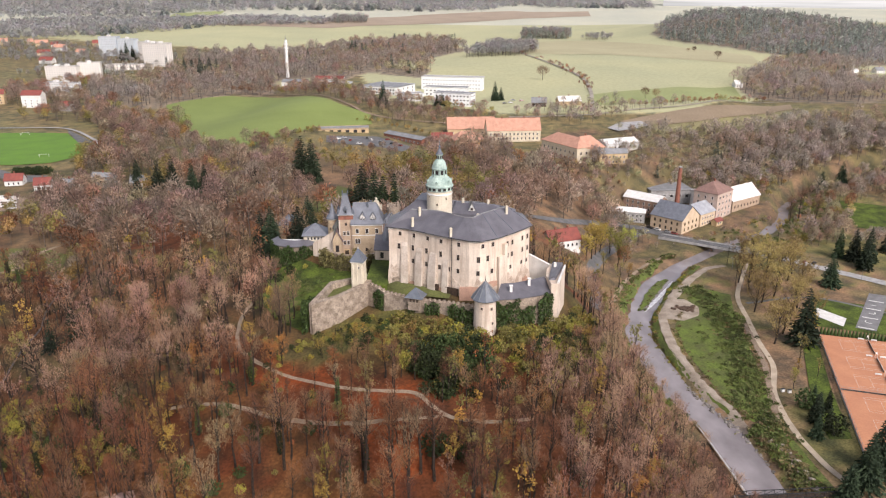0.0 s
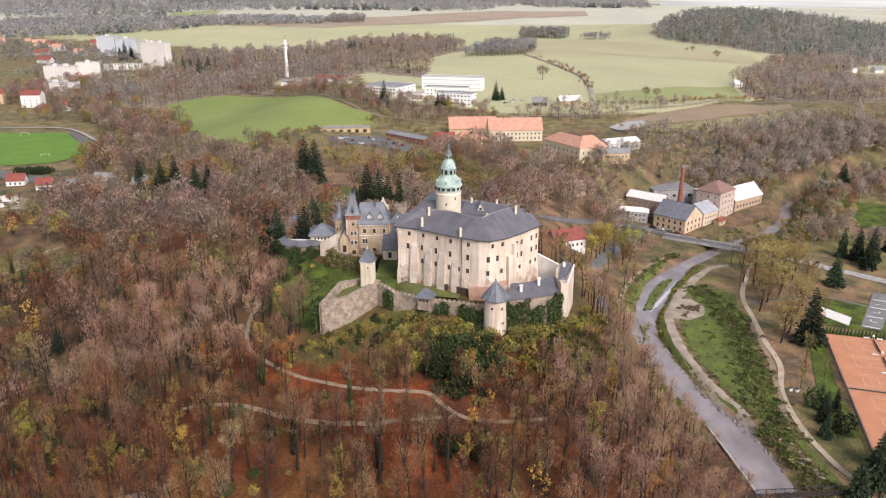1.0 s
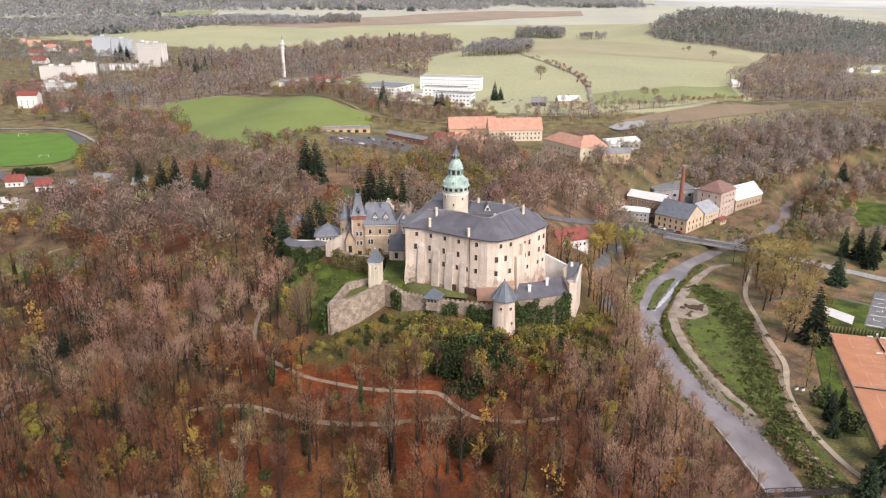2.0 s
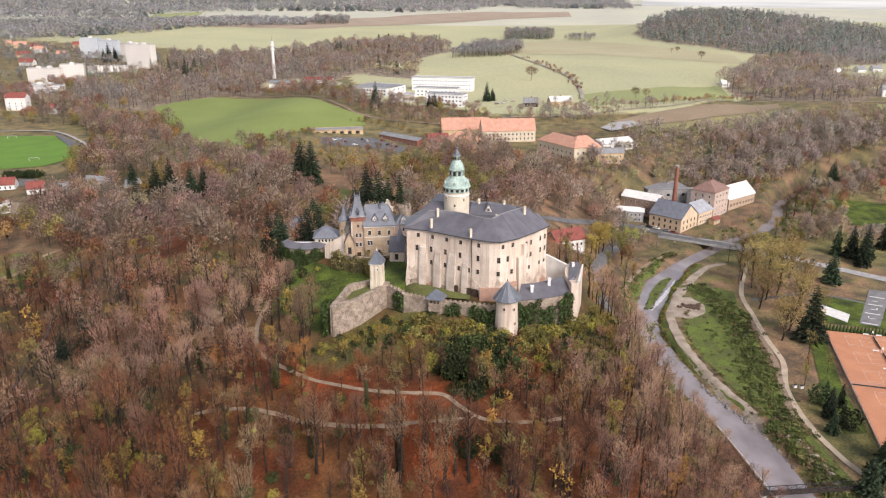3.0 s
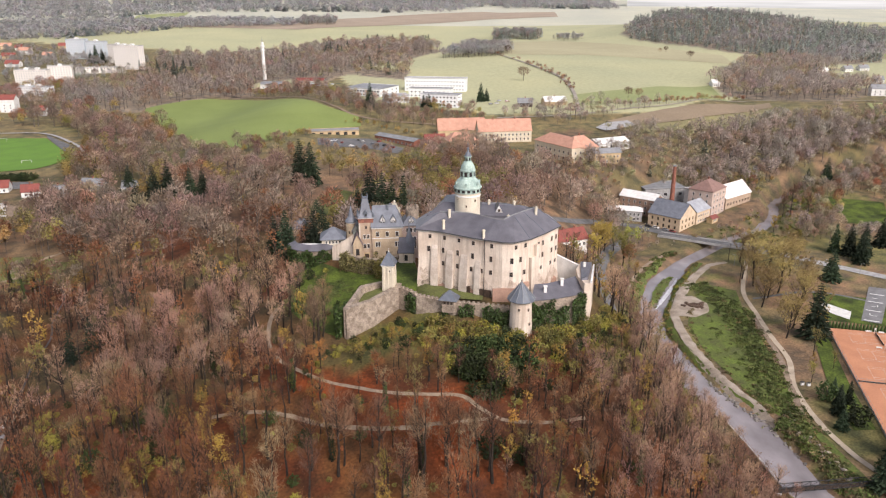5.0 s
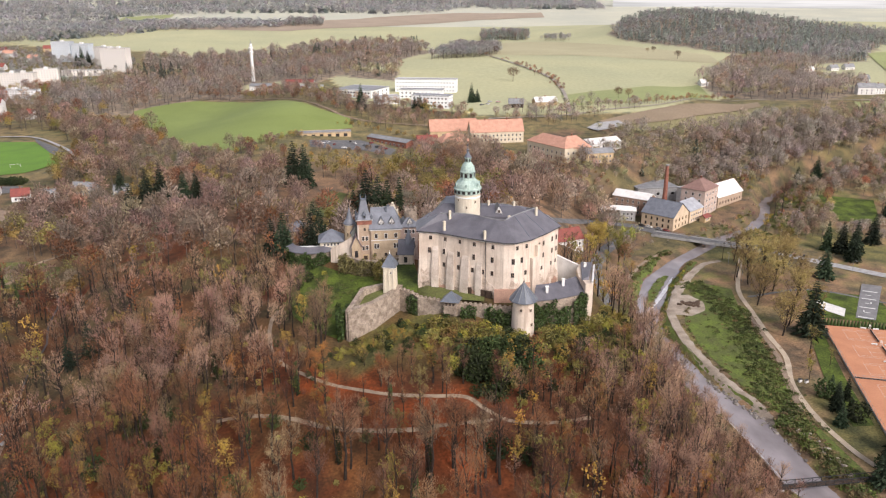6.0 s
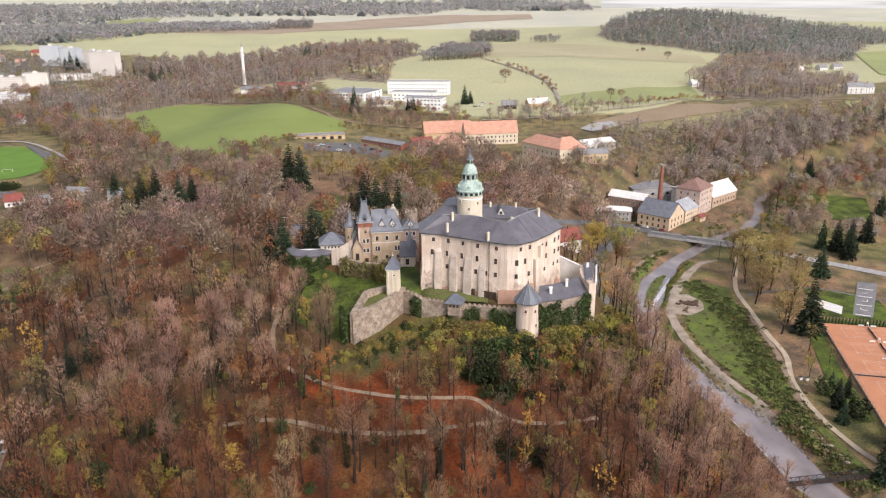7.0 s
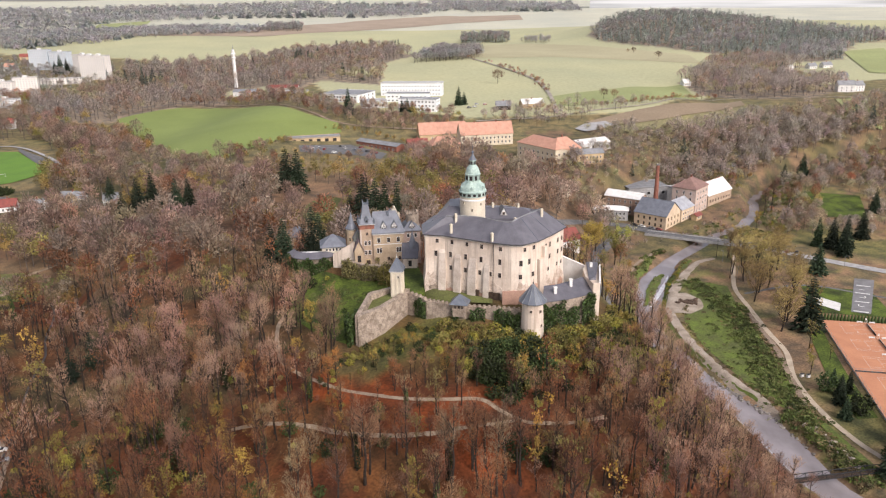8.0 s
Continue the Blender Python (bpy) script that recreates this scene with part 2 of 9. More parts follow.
# ---- building blocks ----
class Geo:
    """Collects the corners and faces of one mesh."""

    def __init__(self):
        self.v, self.f, self.mi, self.cur = [], [], [], 0

    def face(self, *pts):
        i = len(self.v)
        self.v += [tuple(map(float, p)) for p in pts]
        self.f.append(tuple(range(i, i + len(pts))))
        self.mi.append(self.cur)
        return self

    def solid(self, rings, cap0=True, cap1=True):
        """Rings of equal length joined to a closed body."""
        n, i = len(rings[0]), len(self.v)
        for r in rings:
            self.v += [tuple(map(float, p)) for p in r]
        for k in range(len(rings) - 1):
            for j in range(n):
                a, b = i + k * n + j, i + k * n + (j + 1) % n
                self.f.append((a, b, b + n, a + n))
                self.mi.append(self.cur)
        if cap0:
            self.f.append(tuple(range(i + n - 1, i - 1, -1)))
            self.mi.append(self.cur)
        if cap1:
            e = i + (len(rings) - 1) * n
            self.f.append(tuple(range(e, e + n)))
            self.mi.append(self.cur)
        return self

    def prism(self, poly, z0, z1, top=None):
        return self.solid([[(x, y, z0) for x, y in poly], [(x, y, z1) for x, y in (top or poly)]])

    def box(self, x, y, z, w, d, h, rz=0.0):
        c, s = math.cos(radians(rz)), math.sin(radians(rz))
        q = [(-w / 2, -d / 2), (w / 2, -d / 2), (w / 2, d / 2), (-w / 2, d / 2)]
        return self.prism([(x + c * a - s * b, y + s * a + c * b) for a, b in q], z, z + h)

    def lathe(self, profile, n=20, x=0.0, y=0.0, turn=0.0):
        rings = [[(x + r * math.cos(turn + 2 * math.pi * j / n), y + r * math.sin(turn + 2 * math.pi * j / n), z) for j in range(n)] for r, z in profile]
        return self.solid(rings)

    def tube(self, a, b, ra, rb, n=6):
        a, b = Vector(a), Vector(b)
        t = (b - a).normalized()
        u = t.orthogonal().normalized()
        w = t.cross(u)
        ring = lambda p, r: [p + r * (math.cos(2 * math.pi * j / n) * u + math.sin(2 * math.pi * j / n) * w) for j in range(n)]
        return self.solid([ring(a, ra), ring(b, rb)])

    def mesh(self, name, mats):
        me = bpy.data.meshes.new(name)
        me.from_pydata(self.v, [], self.f)
        for m in mats:
            me.materials.append(m)
        if len(mats) > 1:
            me.polygons.foreach_set("material_index", self.mi)
        me.update()
        return me


def part(name, geo, material, parent=None, label="", smooth=False):
    mats = material if isinstance(material, (list, tuple)) else [material]
    me = geo if isinstance(geo, bpy.types.Mesh) else geo.mesh(name, mats)
    ob = new(name, me)
    ob.parent = parent
    if smooth:
        me.polygons.foreach_set("use_smooth", [True] * len(me.polygons))
    if label:
        tagged(ob, label)
    return ob


def thing(name, x, y, z, rz, label, category, group="", kind=""):
    ob = new(name)
    ob.empty_display_size = 0.3
    ob.matrix_world = pose(x, y, z, 0, 0, rz)
    ob.matrix_basis = ob.matrix_world
    return tagged(ob, label, category, group, kind)


def ground_at(x, y):
    return float(height(x, y))


def sheet(name, left, right, material, lift, cells, across, label, category, kind="structure"):
    """A strip draped on the land between two broken lines of equal length."""
    lines = []
    for line in (left, right):
        p = np.array(line, float)
        s = np.r_[0, np.cumsum(np.hypot(*np.diff(p, axis=0).T))]
        u = np.linspace(0, s[-1], cells + 1)
        lines.append(np.c_[np.interp(u, s, p[:, 0]), np.interp(u, s, p[:, 1])])
    k = np.linspace(0, 1, across + 1)[:, None, None]
    p = lines[0] * (1 - k) + lines[1] * k
    z = height(p[..., 0], p[..., 1]) + lift
    v = np.c_[p.reshape(-1, 2), z.ravel()]
    g = Geo()
    g.v = v.tolist()
    n = cells + 1
    g.f = [(a * n + b, a * n + b + 1, (a + 1) * n + b + 1, (a + 1) * n + b) for a in range(across) for b in range(cells)]
    g.mi = [0] * len(g.f)
    ob = part(name, g, material, smooth=True)
    return tagged(ob, label, category, kind=kind)


def smooth_line(line, n):
    """A rounded line through the points (Catmull-Rom), resampled."""
    p = np.array([2 * np.array(line[0]) - line[1], *line, 2 * np.array(line[-1]) - line[-2]], float)
    out = []
    for u in np.linspace(0, len(line) - 1 - 1e-6, n):
        i, t = int(u), u - int(u)
        a, b, c, d = p[i:i + 4]
        out.append(0.5 * (2 * b + (c - a) * t + (2 * a - 5 * b + 4 * c - d) * t * t + (3 * b - a - 3 * c + d) * t ** 3))
    return np.array(out)


def ribbon(name, line, wide, material, lift, label, category, n=60, across=2, wobble=0.0, kind="structure"):
    """A way of given width along a line, draped on the land."""
    p = smooth_line(line, n)
    t = np.gradient(p, axis=0)
    t /= np.linalg.norm(t, axis=1)[:, None]
    q = np.c_[-t[:, 1], t[:, 0]]
    w = np.interp(np.linspace(0, 1, n), np.linspace(0, 1, len(wide)), wide)[:, None] / 2 if isinstance(wide, (list, tuple)) else np.full((n, 1), wide / 2)
    rng = np.random.default_rng(len(line))
    w1, w2 = w * (1 + wobble * rng.normal(size=w.shape)), w * (1 + wobble * rng.normal(size=w.shape))
    return sheet(name, p + q * w1, p - q * w2, material, lift, n - 1, across, label, category, kind)


# ---- ground, water and ways ----
def inside(poly, x, y):
    r = np.zeros(np.shape(x), bool)
    for (ax, ay), (bx, by) in zip(poly, poly[1:] + poly[:1]):
        if ay != by:
            r ^= ((ay > y) != (by > y)) & (x < (bx - ax) * (y - ay) / (by - ay) + ax)
    return r


def rough_noise(x, y, s):
    """A cheap, repeatable wavy noise from -1 to 1."""
    return (np.sin(x / s + 1.7 * np.sin(y / s * 0.83 + 2)) + np.sin(y / s * 1.13 + 1.9 * np.sin(x / s * 0.71)) + np.sin((x + y) / s * 1.9 + 4)) / 3


PARK = [(92, 190), (140, 170), (330, 170), (520, 420), (420, 520), (290, 545), (215, 465), (140, 405), (108, 345), (95, 300)]
OPEN_FAR = [(-330, 1000), (-110, 1000), (-60, 760), (60, 700), (230, 705), (330, 800), (560, 900), (640, 930), (900, 960), (4800, 1000), (4800, 4800), (-4800, 4800), (-3000, 2600), (-900, 1700), (-420, 1500)]

TOWN_WOOD = [(-399, 838), (-307, 850), (-262, 944), (-204, 920), (-229, 1070), (-179, 1042), (-120, 930), (-101, 1016), (-23, 955), (-16, 1070), (-83, 1090), (-45, 1168), (47, 1408), (-7, 1650), (-169, 1590), (-277, 1429), (-434, 1341), (-407, 1147), (-435, 1064), (-438, 962)]
HILL_WOOD = [(470, 1765), (458, 1640), (490, 1540), (534, 1441), (556, 1360), (590, 1280), (640, 1150), (720, 1180), (820, 1330), (900, 1420), (1010, 1480), (1120, 1540), (1080, 1660), (980, 1760), (860, 1860), (700, 1960), (560, 1930)]
SLOPE_WOOD = [(457, 1089), (350, 930), (330, 810), (370, 765), (420, 745), (520, 850), (500, 960), (600, 1080), (560, 1250)]


def steps(*runs):
    return np.unique(np.concatenate([np.arange(a, b, s) for a, b, s in runs]))


gx = steps((-4800, -800, 130), (-800, -320, 12), (-320, 360, 5.0), (360, 900, 14), (900, 4900, 130))
gy = steps((-600, 120, 30), (120, 480, 4.8), (480, 1000, 9), (1000, 2600, 28), (2600, 4900, 90))
X, Y = np.meshgrid(gx, gy)
Z = height(X, Y)
cover = np.empty(X.shape + (4,))
cover[...] = (0.095, 0.029, 0.010, 1)
n1, n2 = rough_noise(X, Y, 9.0)[..., None], rough_noise(X, Y, 31.0)[..., None]
cover[..., :3] = np.where(n1 + n2 > 0.15, (0.170, 0.042, 0.010), cover[..., :3])
cover[..., :3] = np.where(n1 - n2 > 0.5, np.where(Y[..., None] < 215, (0.118, 0.052, 0.018), (0.095, 0.062, 0.030)), cover[..., :3])
olive = (rough_noise(X, Y, 21.0) > 0.12 + 0.7 * ease(220, 180, Y)) & (Y < 420)
cover[..., :3] = np.where(olive[..., None], np.where(n1 > 0, (0.092, 0.074, 0.028), (0.115, 0.066, 0.028)), cover[..., :3])
under = ease(48, 36, np.hypot((X - 2) * 0.75, Y - 246))[..., None] * (Y < 262)[..., None]
cover[..., :3] += (np.where(n1 > 0.1, (0.085, 0.085, 0.026), (0.095, 0.066, 0.026)) - cover[..., :3]) * under
east_litter = (ease(-14, 10, X) * (Y < 232))[..., None]
west_floor = (ease(-62, -105, X) * ease(196, 216, Y) * (Y < 340))[..., None]
cover[..., :3] += (np.where(n1 > 0.1, (0.082, 0.064, 0.028), (0.098, 0.048, 0.021)) - cover[..., :3]) * west_floor * 0.85
cover[..., :3] += (np.where(n1 + n2 > 0.3, (0.115, 0.046, 0.020), (0.078, 0.044, 0.023)) - cover[..., :3]) * east_litter * 0.85
slope_e = (ease(55, 72, X) * (Y > 225) * (Y < 420))[..., None]
cover[..., :3] += (np.where(n1 > 0, (0.14, 0.105, 0.05), (0.16, 0.10, 0.06)) - cover[..., :3]) * slope_e
# litter behind the castle, lightened against the shade between crowns
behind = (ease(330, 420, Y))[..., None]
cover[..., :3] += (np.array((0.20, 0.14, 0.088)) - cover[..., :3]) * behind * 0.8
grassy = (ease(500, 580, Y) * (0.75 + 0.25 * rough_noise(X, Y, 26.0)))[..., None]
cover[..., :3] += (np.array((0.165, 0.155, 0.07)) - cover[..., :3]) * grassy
east = ((X > 95) & (Y > 410) & (Y < 660))[..., None]
valley = ((X > 95) & (Y > 410) & (Y < 660) | (X < -195) & (Y > 440) & (Y < 560))[..., None]
cover[..., :3] = np.where(valley, np.where(n1 > 0, (0.12, 0.105, 0.048), (0.14, 0.105, 0.06)), cover[..., :3])
cover[..., :3] = np.where(east, np.where(n1 > 0, (0.125, 0.108, 0.052), (0.155, 0.108, 0.066)), cover[..., :3])
park = inside(PARK, X, Y)[..., None]
cover[..., :3] = np.where(park, np.where(n1 + n2 > 0.25, (0.150, 0.142, 0.055), np.where(n1 - n2 > 0.1, (0.205, 0.138, 0.082), (0.185, 0.145, 0.075))), cover[..., :3])
openland = inside(OPEN_FAR, X, Y)[..., None]
# beyond 2300 m the meadow is paled, haze put into its colour
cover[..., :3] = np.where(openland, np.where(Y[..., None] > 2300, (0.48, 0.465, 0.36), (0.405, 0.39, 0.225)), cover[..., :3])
# floors of the far woods, lightened too against the shade under the trees
floor_wood = (inside(TOWN_WOOD, X, Y) | inside(HILL_WOOD, X, Y) | inside(SLOPE_WOOD, X, Y))[..., None]
cover[..., :3] = np.where(floor_wood, (0.24, 0.20, 0.15), cover[..., :3])
openland &= ~floor_wood
me = bpy.data.meshes.new("ground")
ny, nx = X.shape
idx = np.arange(ny * nx).reshape(ny, nx)
quads = np.stack([idx[:-1, :-1], idx[:-1, 1:], idx[1:, 1:], idx[1:, :-1]], -1).reshape(-1, 4)
me.from_pydata(np.c_[X.ravel(), Y.ravel(), Z.ravel()].tolist(), [], quads.tolist())
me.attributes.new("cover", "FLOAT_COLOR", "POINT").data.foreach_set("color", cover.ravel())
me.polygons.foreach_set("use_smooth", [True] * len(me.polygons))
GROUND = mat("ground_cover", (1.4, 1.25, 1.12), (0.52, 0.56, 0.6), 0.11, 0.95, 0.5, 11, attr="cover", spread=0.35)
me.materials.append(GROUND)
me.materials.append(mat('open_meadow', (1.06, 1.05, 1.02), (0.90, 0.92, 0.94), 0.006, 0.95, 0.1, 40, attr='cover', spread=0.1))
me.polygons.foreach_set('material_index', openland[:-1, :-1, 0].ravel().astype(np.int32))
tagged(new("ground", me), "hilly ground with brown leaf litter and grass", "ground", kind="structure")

sheet_w = ribbon("river", RIVER, 24, WATER, 0, "shallow grey river between grassy banks", "river", 120, 2)
for v in sheet_w.data.vertices:
    v.co.z = 0.0
ob = ribbon("stream", STREAM, 0.9, mat("dark_stream_water", (0.06, 0.052, 0.05), (0.035, 0.032, 0.03), 0.3, 0.5, 0.2, 6, spec=0.3), 0, "narrow stream in the woods", "stream", 60, 1)
for v in ob.data.vertices:
    v.co.z = 8.8


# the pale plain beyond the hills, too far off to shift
# an added upright sheet that glows pale: the haze is put into its emission
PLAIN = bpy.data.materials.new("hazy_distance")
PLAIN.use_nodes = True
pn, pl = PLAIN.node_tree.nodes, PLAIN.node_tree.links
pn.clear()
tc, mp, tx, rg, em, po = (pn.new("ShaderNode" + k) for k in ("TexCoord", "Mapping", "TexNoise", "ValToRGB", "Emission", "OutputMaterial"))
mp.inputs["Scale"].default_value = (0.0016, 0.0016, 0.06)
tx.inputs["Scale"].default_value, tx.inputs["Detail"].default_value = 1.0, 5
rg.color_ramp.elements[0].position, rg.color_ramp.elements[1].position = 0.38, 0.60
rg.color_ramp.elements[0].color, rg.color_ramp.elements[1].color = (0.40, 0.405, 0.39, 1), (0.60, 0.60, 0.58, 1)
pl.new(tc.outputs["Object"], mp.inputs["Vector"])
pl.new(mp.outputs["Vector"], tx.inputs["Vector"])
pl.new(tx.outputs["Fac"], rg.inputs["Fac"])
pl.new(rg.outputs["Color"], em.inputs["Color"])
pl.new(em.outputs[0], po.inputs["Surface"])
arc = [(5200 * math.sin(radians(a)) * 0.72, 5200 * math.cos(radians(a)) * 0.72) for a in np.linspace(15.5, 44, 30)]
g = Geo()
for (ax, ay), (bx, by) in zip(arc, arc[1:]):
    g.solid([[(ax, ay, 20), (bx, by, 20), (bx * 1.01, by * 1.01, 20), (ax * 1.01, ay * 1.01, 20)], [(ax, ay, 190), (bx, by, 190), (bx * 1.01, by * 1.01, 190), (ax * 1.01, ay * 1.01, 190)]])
tagged(part("backdrop", g, PLAIN), "glowing backdrop of a pale hazy plain in the far distance", "backdrop", kind="structure")


# ---- the castle ----
WALL = [(-19.2, 254.6), (-12.4, 252.6), (-6.4, 248.6), (-0.7, 244.6), (3.3, 242.1), (8.7, 239.1), (12.3, 238.6), (17.9, 242.0), (24.1, 248.4), (30.8, 256.2),
        (29.0, 270.0), (18.0, 281.0), (0.0, 284.0), (-13.5, 277.0), (-18.8, 266.0)]
EAVE_Z = 70.0
CENTRE = (5.0, 262.0)


def inset(poly, d, c=CENTRE):
    """The outline drawn in (or out, for minus) towards the centre by about d metres."""
    out = []
    for x, y in poly:
        r = math.hypot(x - c[0], y - c[1])
        out.append((x + (c[0] - x) * d / r, y + (c[1] - y) * d / r))
    return out


def ring3(poly, z):
    return [(x, y, z) for x, y in poly]


def along(s):
    """Place and outward direction at s metres along the front wall from its western corner."""
    for (ax, ay), (bx, by) in zip(WALL, WALL[1:]):
        n = math.hypot(bx - ax, by - ay)
        if s <= n:
            return ax + (bx - ax) * s / n, ay + (by - ay) * s / n, math.degrees(math.atan2(by - ay, bx - ax))
        s -= n


WINDOW_WOOD = mat("brown_window_wood", (0.22, 0.14, 0.09), None, 2, 0.7, 0.1)
WINDOW_MESHES = {}


def window(parent, x, y, z, rz, w, h, proud=0.1, frame_mat=None, name="window"):
    """A window against a wall that faces local -y: surround, cross bars and dark panes."""
    frame_mat = frame_mat or BUTTRESS
    key = (round(w, 2), round(h, 2), frame_mat.name, proud)
    if key not in WINDOW_MESHES:
        t = 0.12 * min(1.0, w)
        g = Geo()
        g.box(0, -proud / 2, -t, w + 2 * t, proud, t)
        g.box(0, -proud / 2, h, w + 2 * t, proud, t)
        g.box(-w / 2 - t / 2, -proud / 2, 0, t, proud, h)
        g.box(w / 2 + t / 2, -proud / 2, 0, t, proud, h)
        p = Geo()
        p.box(0, -proud * 0.2, 0, w, proud * 0.4, h)
        b = Geo()
        b.box(0, -proud * 0.3, 0, 0.07, proud * 0.5, h)
        b.box(0, -proud * 0.3, h * 0.55, w, proud * 0.5, 0.07)
        WINDOW_MESHES[key] = (g.mesh("window_frame", [frame_mat]), p.mesh("pane", [GLASS]), b.mesh("glazing_bar", [WINDOW_WOOD]))
    a, b, c = WINDOW_MESHES[key]
    ob = part(name, a, frame_mat, parent)
    ob.matrix_basis = pose(x, y, z, 0, 0, rz)
    part("pane", b, GLASS, ob)
    part("glazing_bar", c, WINDOW_WOOD, ob)
    return ob


def castle_palace():
    t = thing("castle_palace", 0, 0, 0, 0, "massive pale plastered castle block with dark slate roof", "castle")
    g = Geo()
    g.solid([ring3(inset(WALL, -1.1), 40), ring3(inset(WALL, -0.5), 51), ring3(WALL, 57), ring3(WALL, EAVE_Z - 0.5)])
    part("wall", g, PLASTER, t)
    part("cornice", Geo().solid([ring3(inset(WALL, -0.15), EAVE_Z - 0.9), ring3(inset(WALL, -0.4), EAVE_Z - 0.25)]), WHITE, t, "pale moulded cornice")
    # the front roof: eaves, ridge and the fall to the court
    e0, e1 = inset(WALL, -0.9), inset(WALL, 0.5)
    ridge, court = inset(WALL, 8.2), inset(WALL, 13.5)
    zr = []
    for x, y in WALL:
        k = 0.0 if x < 17 or y > 262 else 0.9
        zr.append(75.4 + k + (-1.9 if y > 262 else 0))
    g = Geo()
    g.solid([ring3(e0, EAVE_Z - 0.28), ring3(e0, EAVE_Z), [(x, y, z) for (x, y), z in zip(ridge, zr)], ring3(court, 71)], cap1=True)
    part("roof", g, SLATE, t)
    for (ax, ay), (bx, by), za, zb in zip(ridge, ridge[1:] + ridge[:1], zr, zr[1:] + zr[:1]):
        part("ridge_cap", Geo().tube((ax, ay, za + 0.05), (bx, by, zb + 0.05), 0.22, 0.22, 6), GREYROOF, t)
    # hips
    for (ax, ay), (bx, by), zb in list(zip(e0, ridge, zr))[7:10]:
        part("hip_cap", Geo().tube((ax, ay, EAVE_Z + 0.02), (bx, by, zb + 0.02), 0.12, 0.12, 5), SLATE_PIECE, t)
    # gutter and down pipe
    gut = inset(WALL, -1.0)
    for (ax, ay), (bx, by) in zip(gut[:9], gut[1:10]):
        part("gutter", Geo().tube((ax, ay, EAVE_Z - 0.2), (bx, by, EAVE_Z - 0.2), 0.13, 0.13, 6), STEEL, t)
    x, y, rz = along(25.6)
    part("down_pipe", Geo().tube((x, y - 0.35, EAVE_Z - 0.4), (x - 0.2, y - 1.2, 48), 0.12, 0.12, 6), STEEL, t, "dark metal down pipe")
    # windows: three rows, the columns by metres along the wall
    for z, h, cols in ((66.9, 1.7, (4.3, 9.9, 15.7, 21.4, 28.3, 36.9, 41.0)), (62.0, 2.2, (3.8, 9.3, 15.2, 21.2, 28.1, 35.4, 39.0)), (57.3, 1.9, (6.6, 9.3, 15.1, 20.7, 24.6, 28.1, 35.3, 40.8))):
        for s in cols:
            x, y, rz = along(s)
            window(t, x, y, z + 0.1, rz, 1.05, h - 0.25, 0.16)
    for z, h, cols in ((65.3, 2.0, (48.4, 51.0, 57.0, 60.0)), (61.0, 2.0, (48.6, 51.0, 57.2, 60.2)), (56.6, 1.6, (50.3, 56.8, 59.9))):
        for s in cols:
            x, y, rz = along(s)
            window(t, x, y, z + 0.1, rz, 1.0, h - 0.25, 0.16)
    # buttresses, stepping back at the top
    for s, w, zt, out in ((6.0, 2.6, 64.6, 1.6), (12.2, 2.8, 63.5, 1.5), (18.0, 3.2, 63.0, 1.6), (23.4, 2.2, 61.5, 1.4)):
        x, y, rz = along(s)
        c, sn = math.cos(radians(rz)), math.sin(radians(rz))
        q = lambda a, b: (x + c * a - sn * b, y + sn * a + c * b)
        g = Geo()
        g.solid([[(*q(-w / 2, -out - 0.5), 42), (*q(w / 2, -out - 0.5), 42), (*q(w / 2, 0.6), 42), (*q(-w / 2, 0.6), 42)],
                 [(*q(-w / 2, -out * 0.8), 56), (*q(w / 2, -out * 0.8), 56), (*q(w / 2, 0.6), 56), (*q(-w / 2, 0.6), 56)],
                 [(*q(-w * 0.42, -out * 0.35), zt - 1.2), (*q(w * 0.42, -out * 0.35), zt - 1.2), (*q(w * 0.42, 0.6), zt - 1.2), (*q(-w * 0.42, 0.6), zt - 1.2)],
                 [(*q(-w * 0.4, -0.02), zt), (*q(w * 0.4, -0.02), zt), (*q(w * 0.4, 0.6), zt), (*q(-w * 0.4, 0.6), zt)]])
        part("buttress", g, BUTTRESS, t, "stained grey buttress")
    # stepped strengthening on the river side
    for s, zt, w in ((44.4, 63.0, 3.0), (46.4, 67.0, 1.6)):
        x, y, rz = along(s)
        g = Geo().box(0, -0.35, 42, w, 1.9, zt - 42)
        ob = part("buttress", g, PLASTER, t)
        ob.matrix_basis = pose(x, y, 0, 0, 0, rz)
    x, y, rz = along(33.0)
    ob = part("plaster_patch", Geo().box(0, -0.62, 47, 8.0, 0.7, 6.4), BRICKISH, t, "reddish patch of flaked plaster")
    ob.matrix_basis = pose(x, y, 0, 0, 0, rz + 10)
    for s in (19.7, 25.0, 27.4):
        x, y, rz = along(s)
        ob = part("cellar_door", Geo().box(0, -1.0, 48, 2.2, 0.7, 4.0), WOODDARK, t, "dark barred cellar opening")
        ob.matrix_basis = pose(x, y, 0, 0, 0, rz)
    # the bare stone foot of the walls, with a ragged upper edge
    ring = []
    for (ax, ay), (bx, by) in zip(WALL[:9], WALL[1:10]):
        m = max(2, int(math.hypot(bx - ax, by - ay) / 0.9))
        ring += [(ax + (bx - ax) * k / m, ay + (by - ay) * k / m) for k in range(m)]
    ring += WALL[9:]
    rg = random.Random(8)
    top = [54.2 + 1.6 * math.sin(k * 0.55) + rg.uniform(-1.1, 1.1) for k in range(len(ring))]
    lo, hi = inset(ring, -1.24), [inset([q], -0.66 + 0.5 * max(0, z - 51) / 6)[0] for q, z in zip(ring, top)]
    back = [inset([q], -0.2)[0] for q in ring]
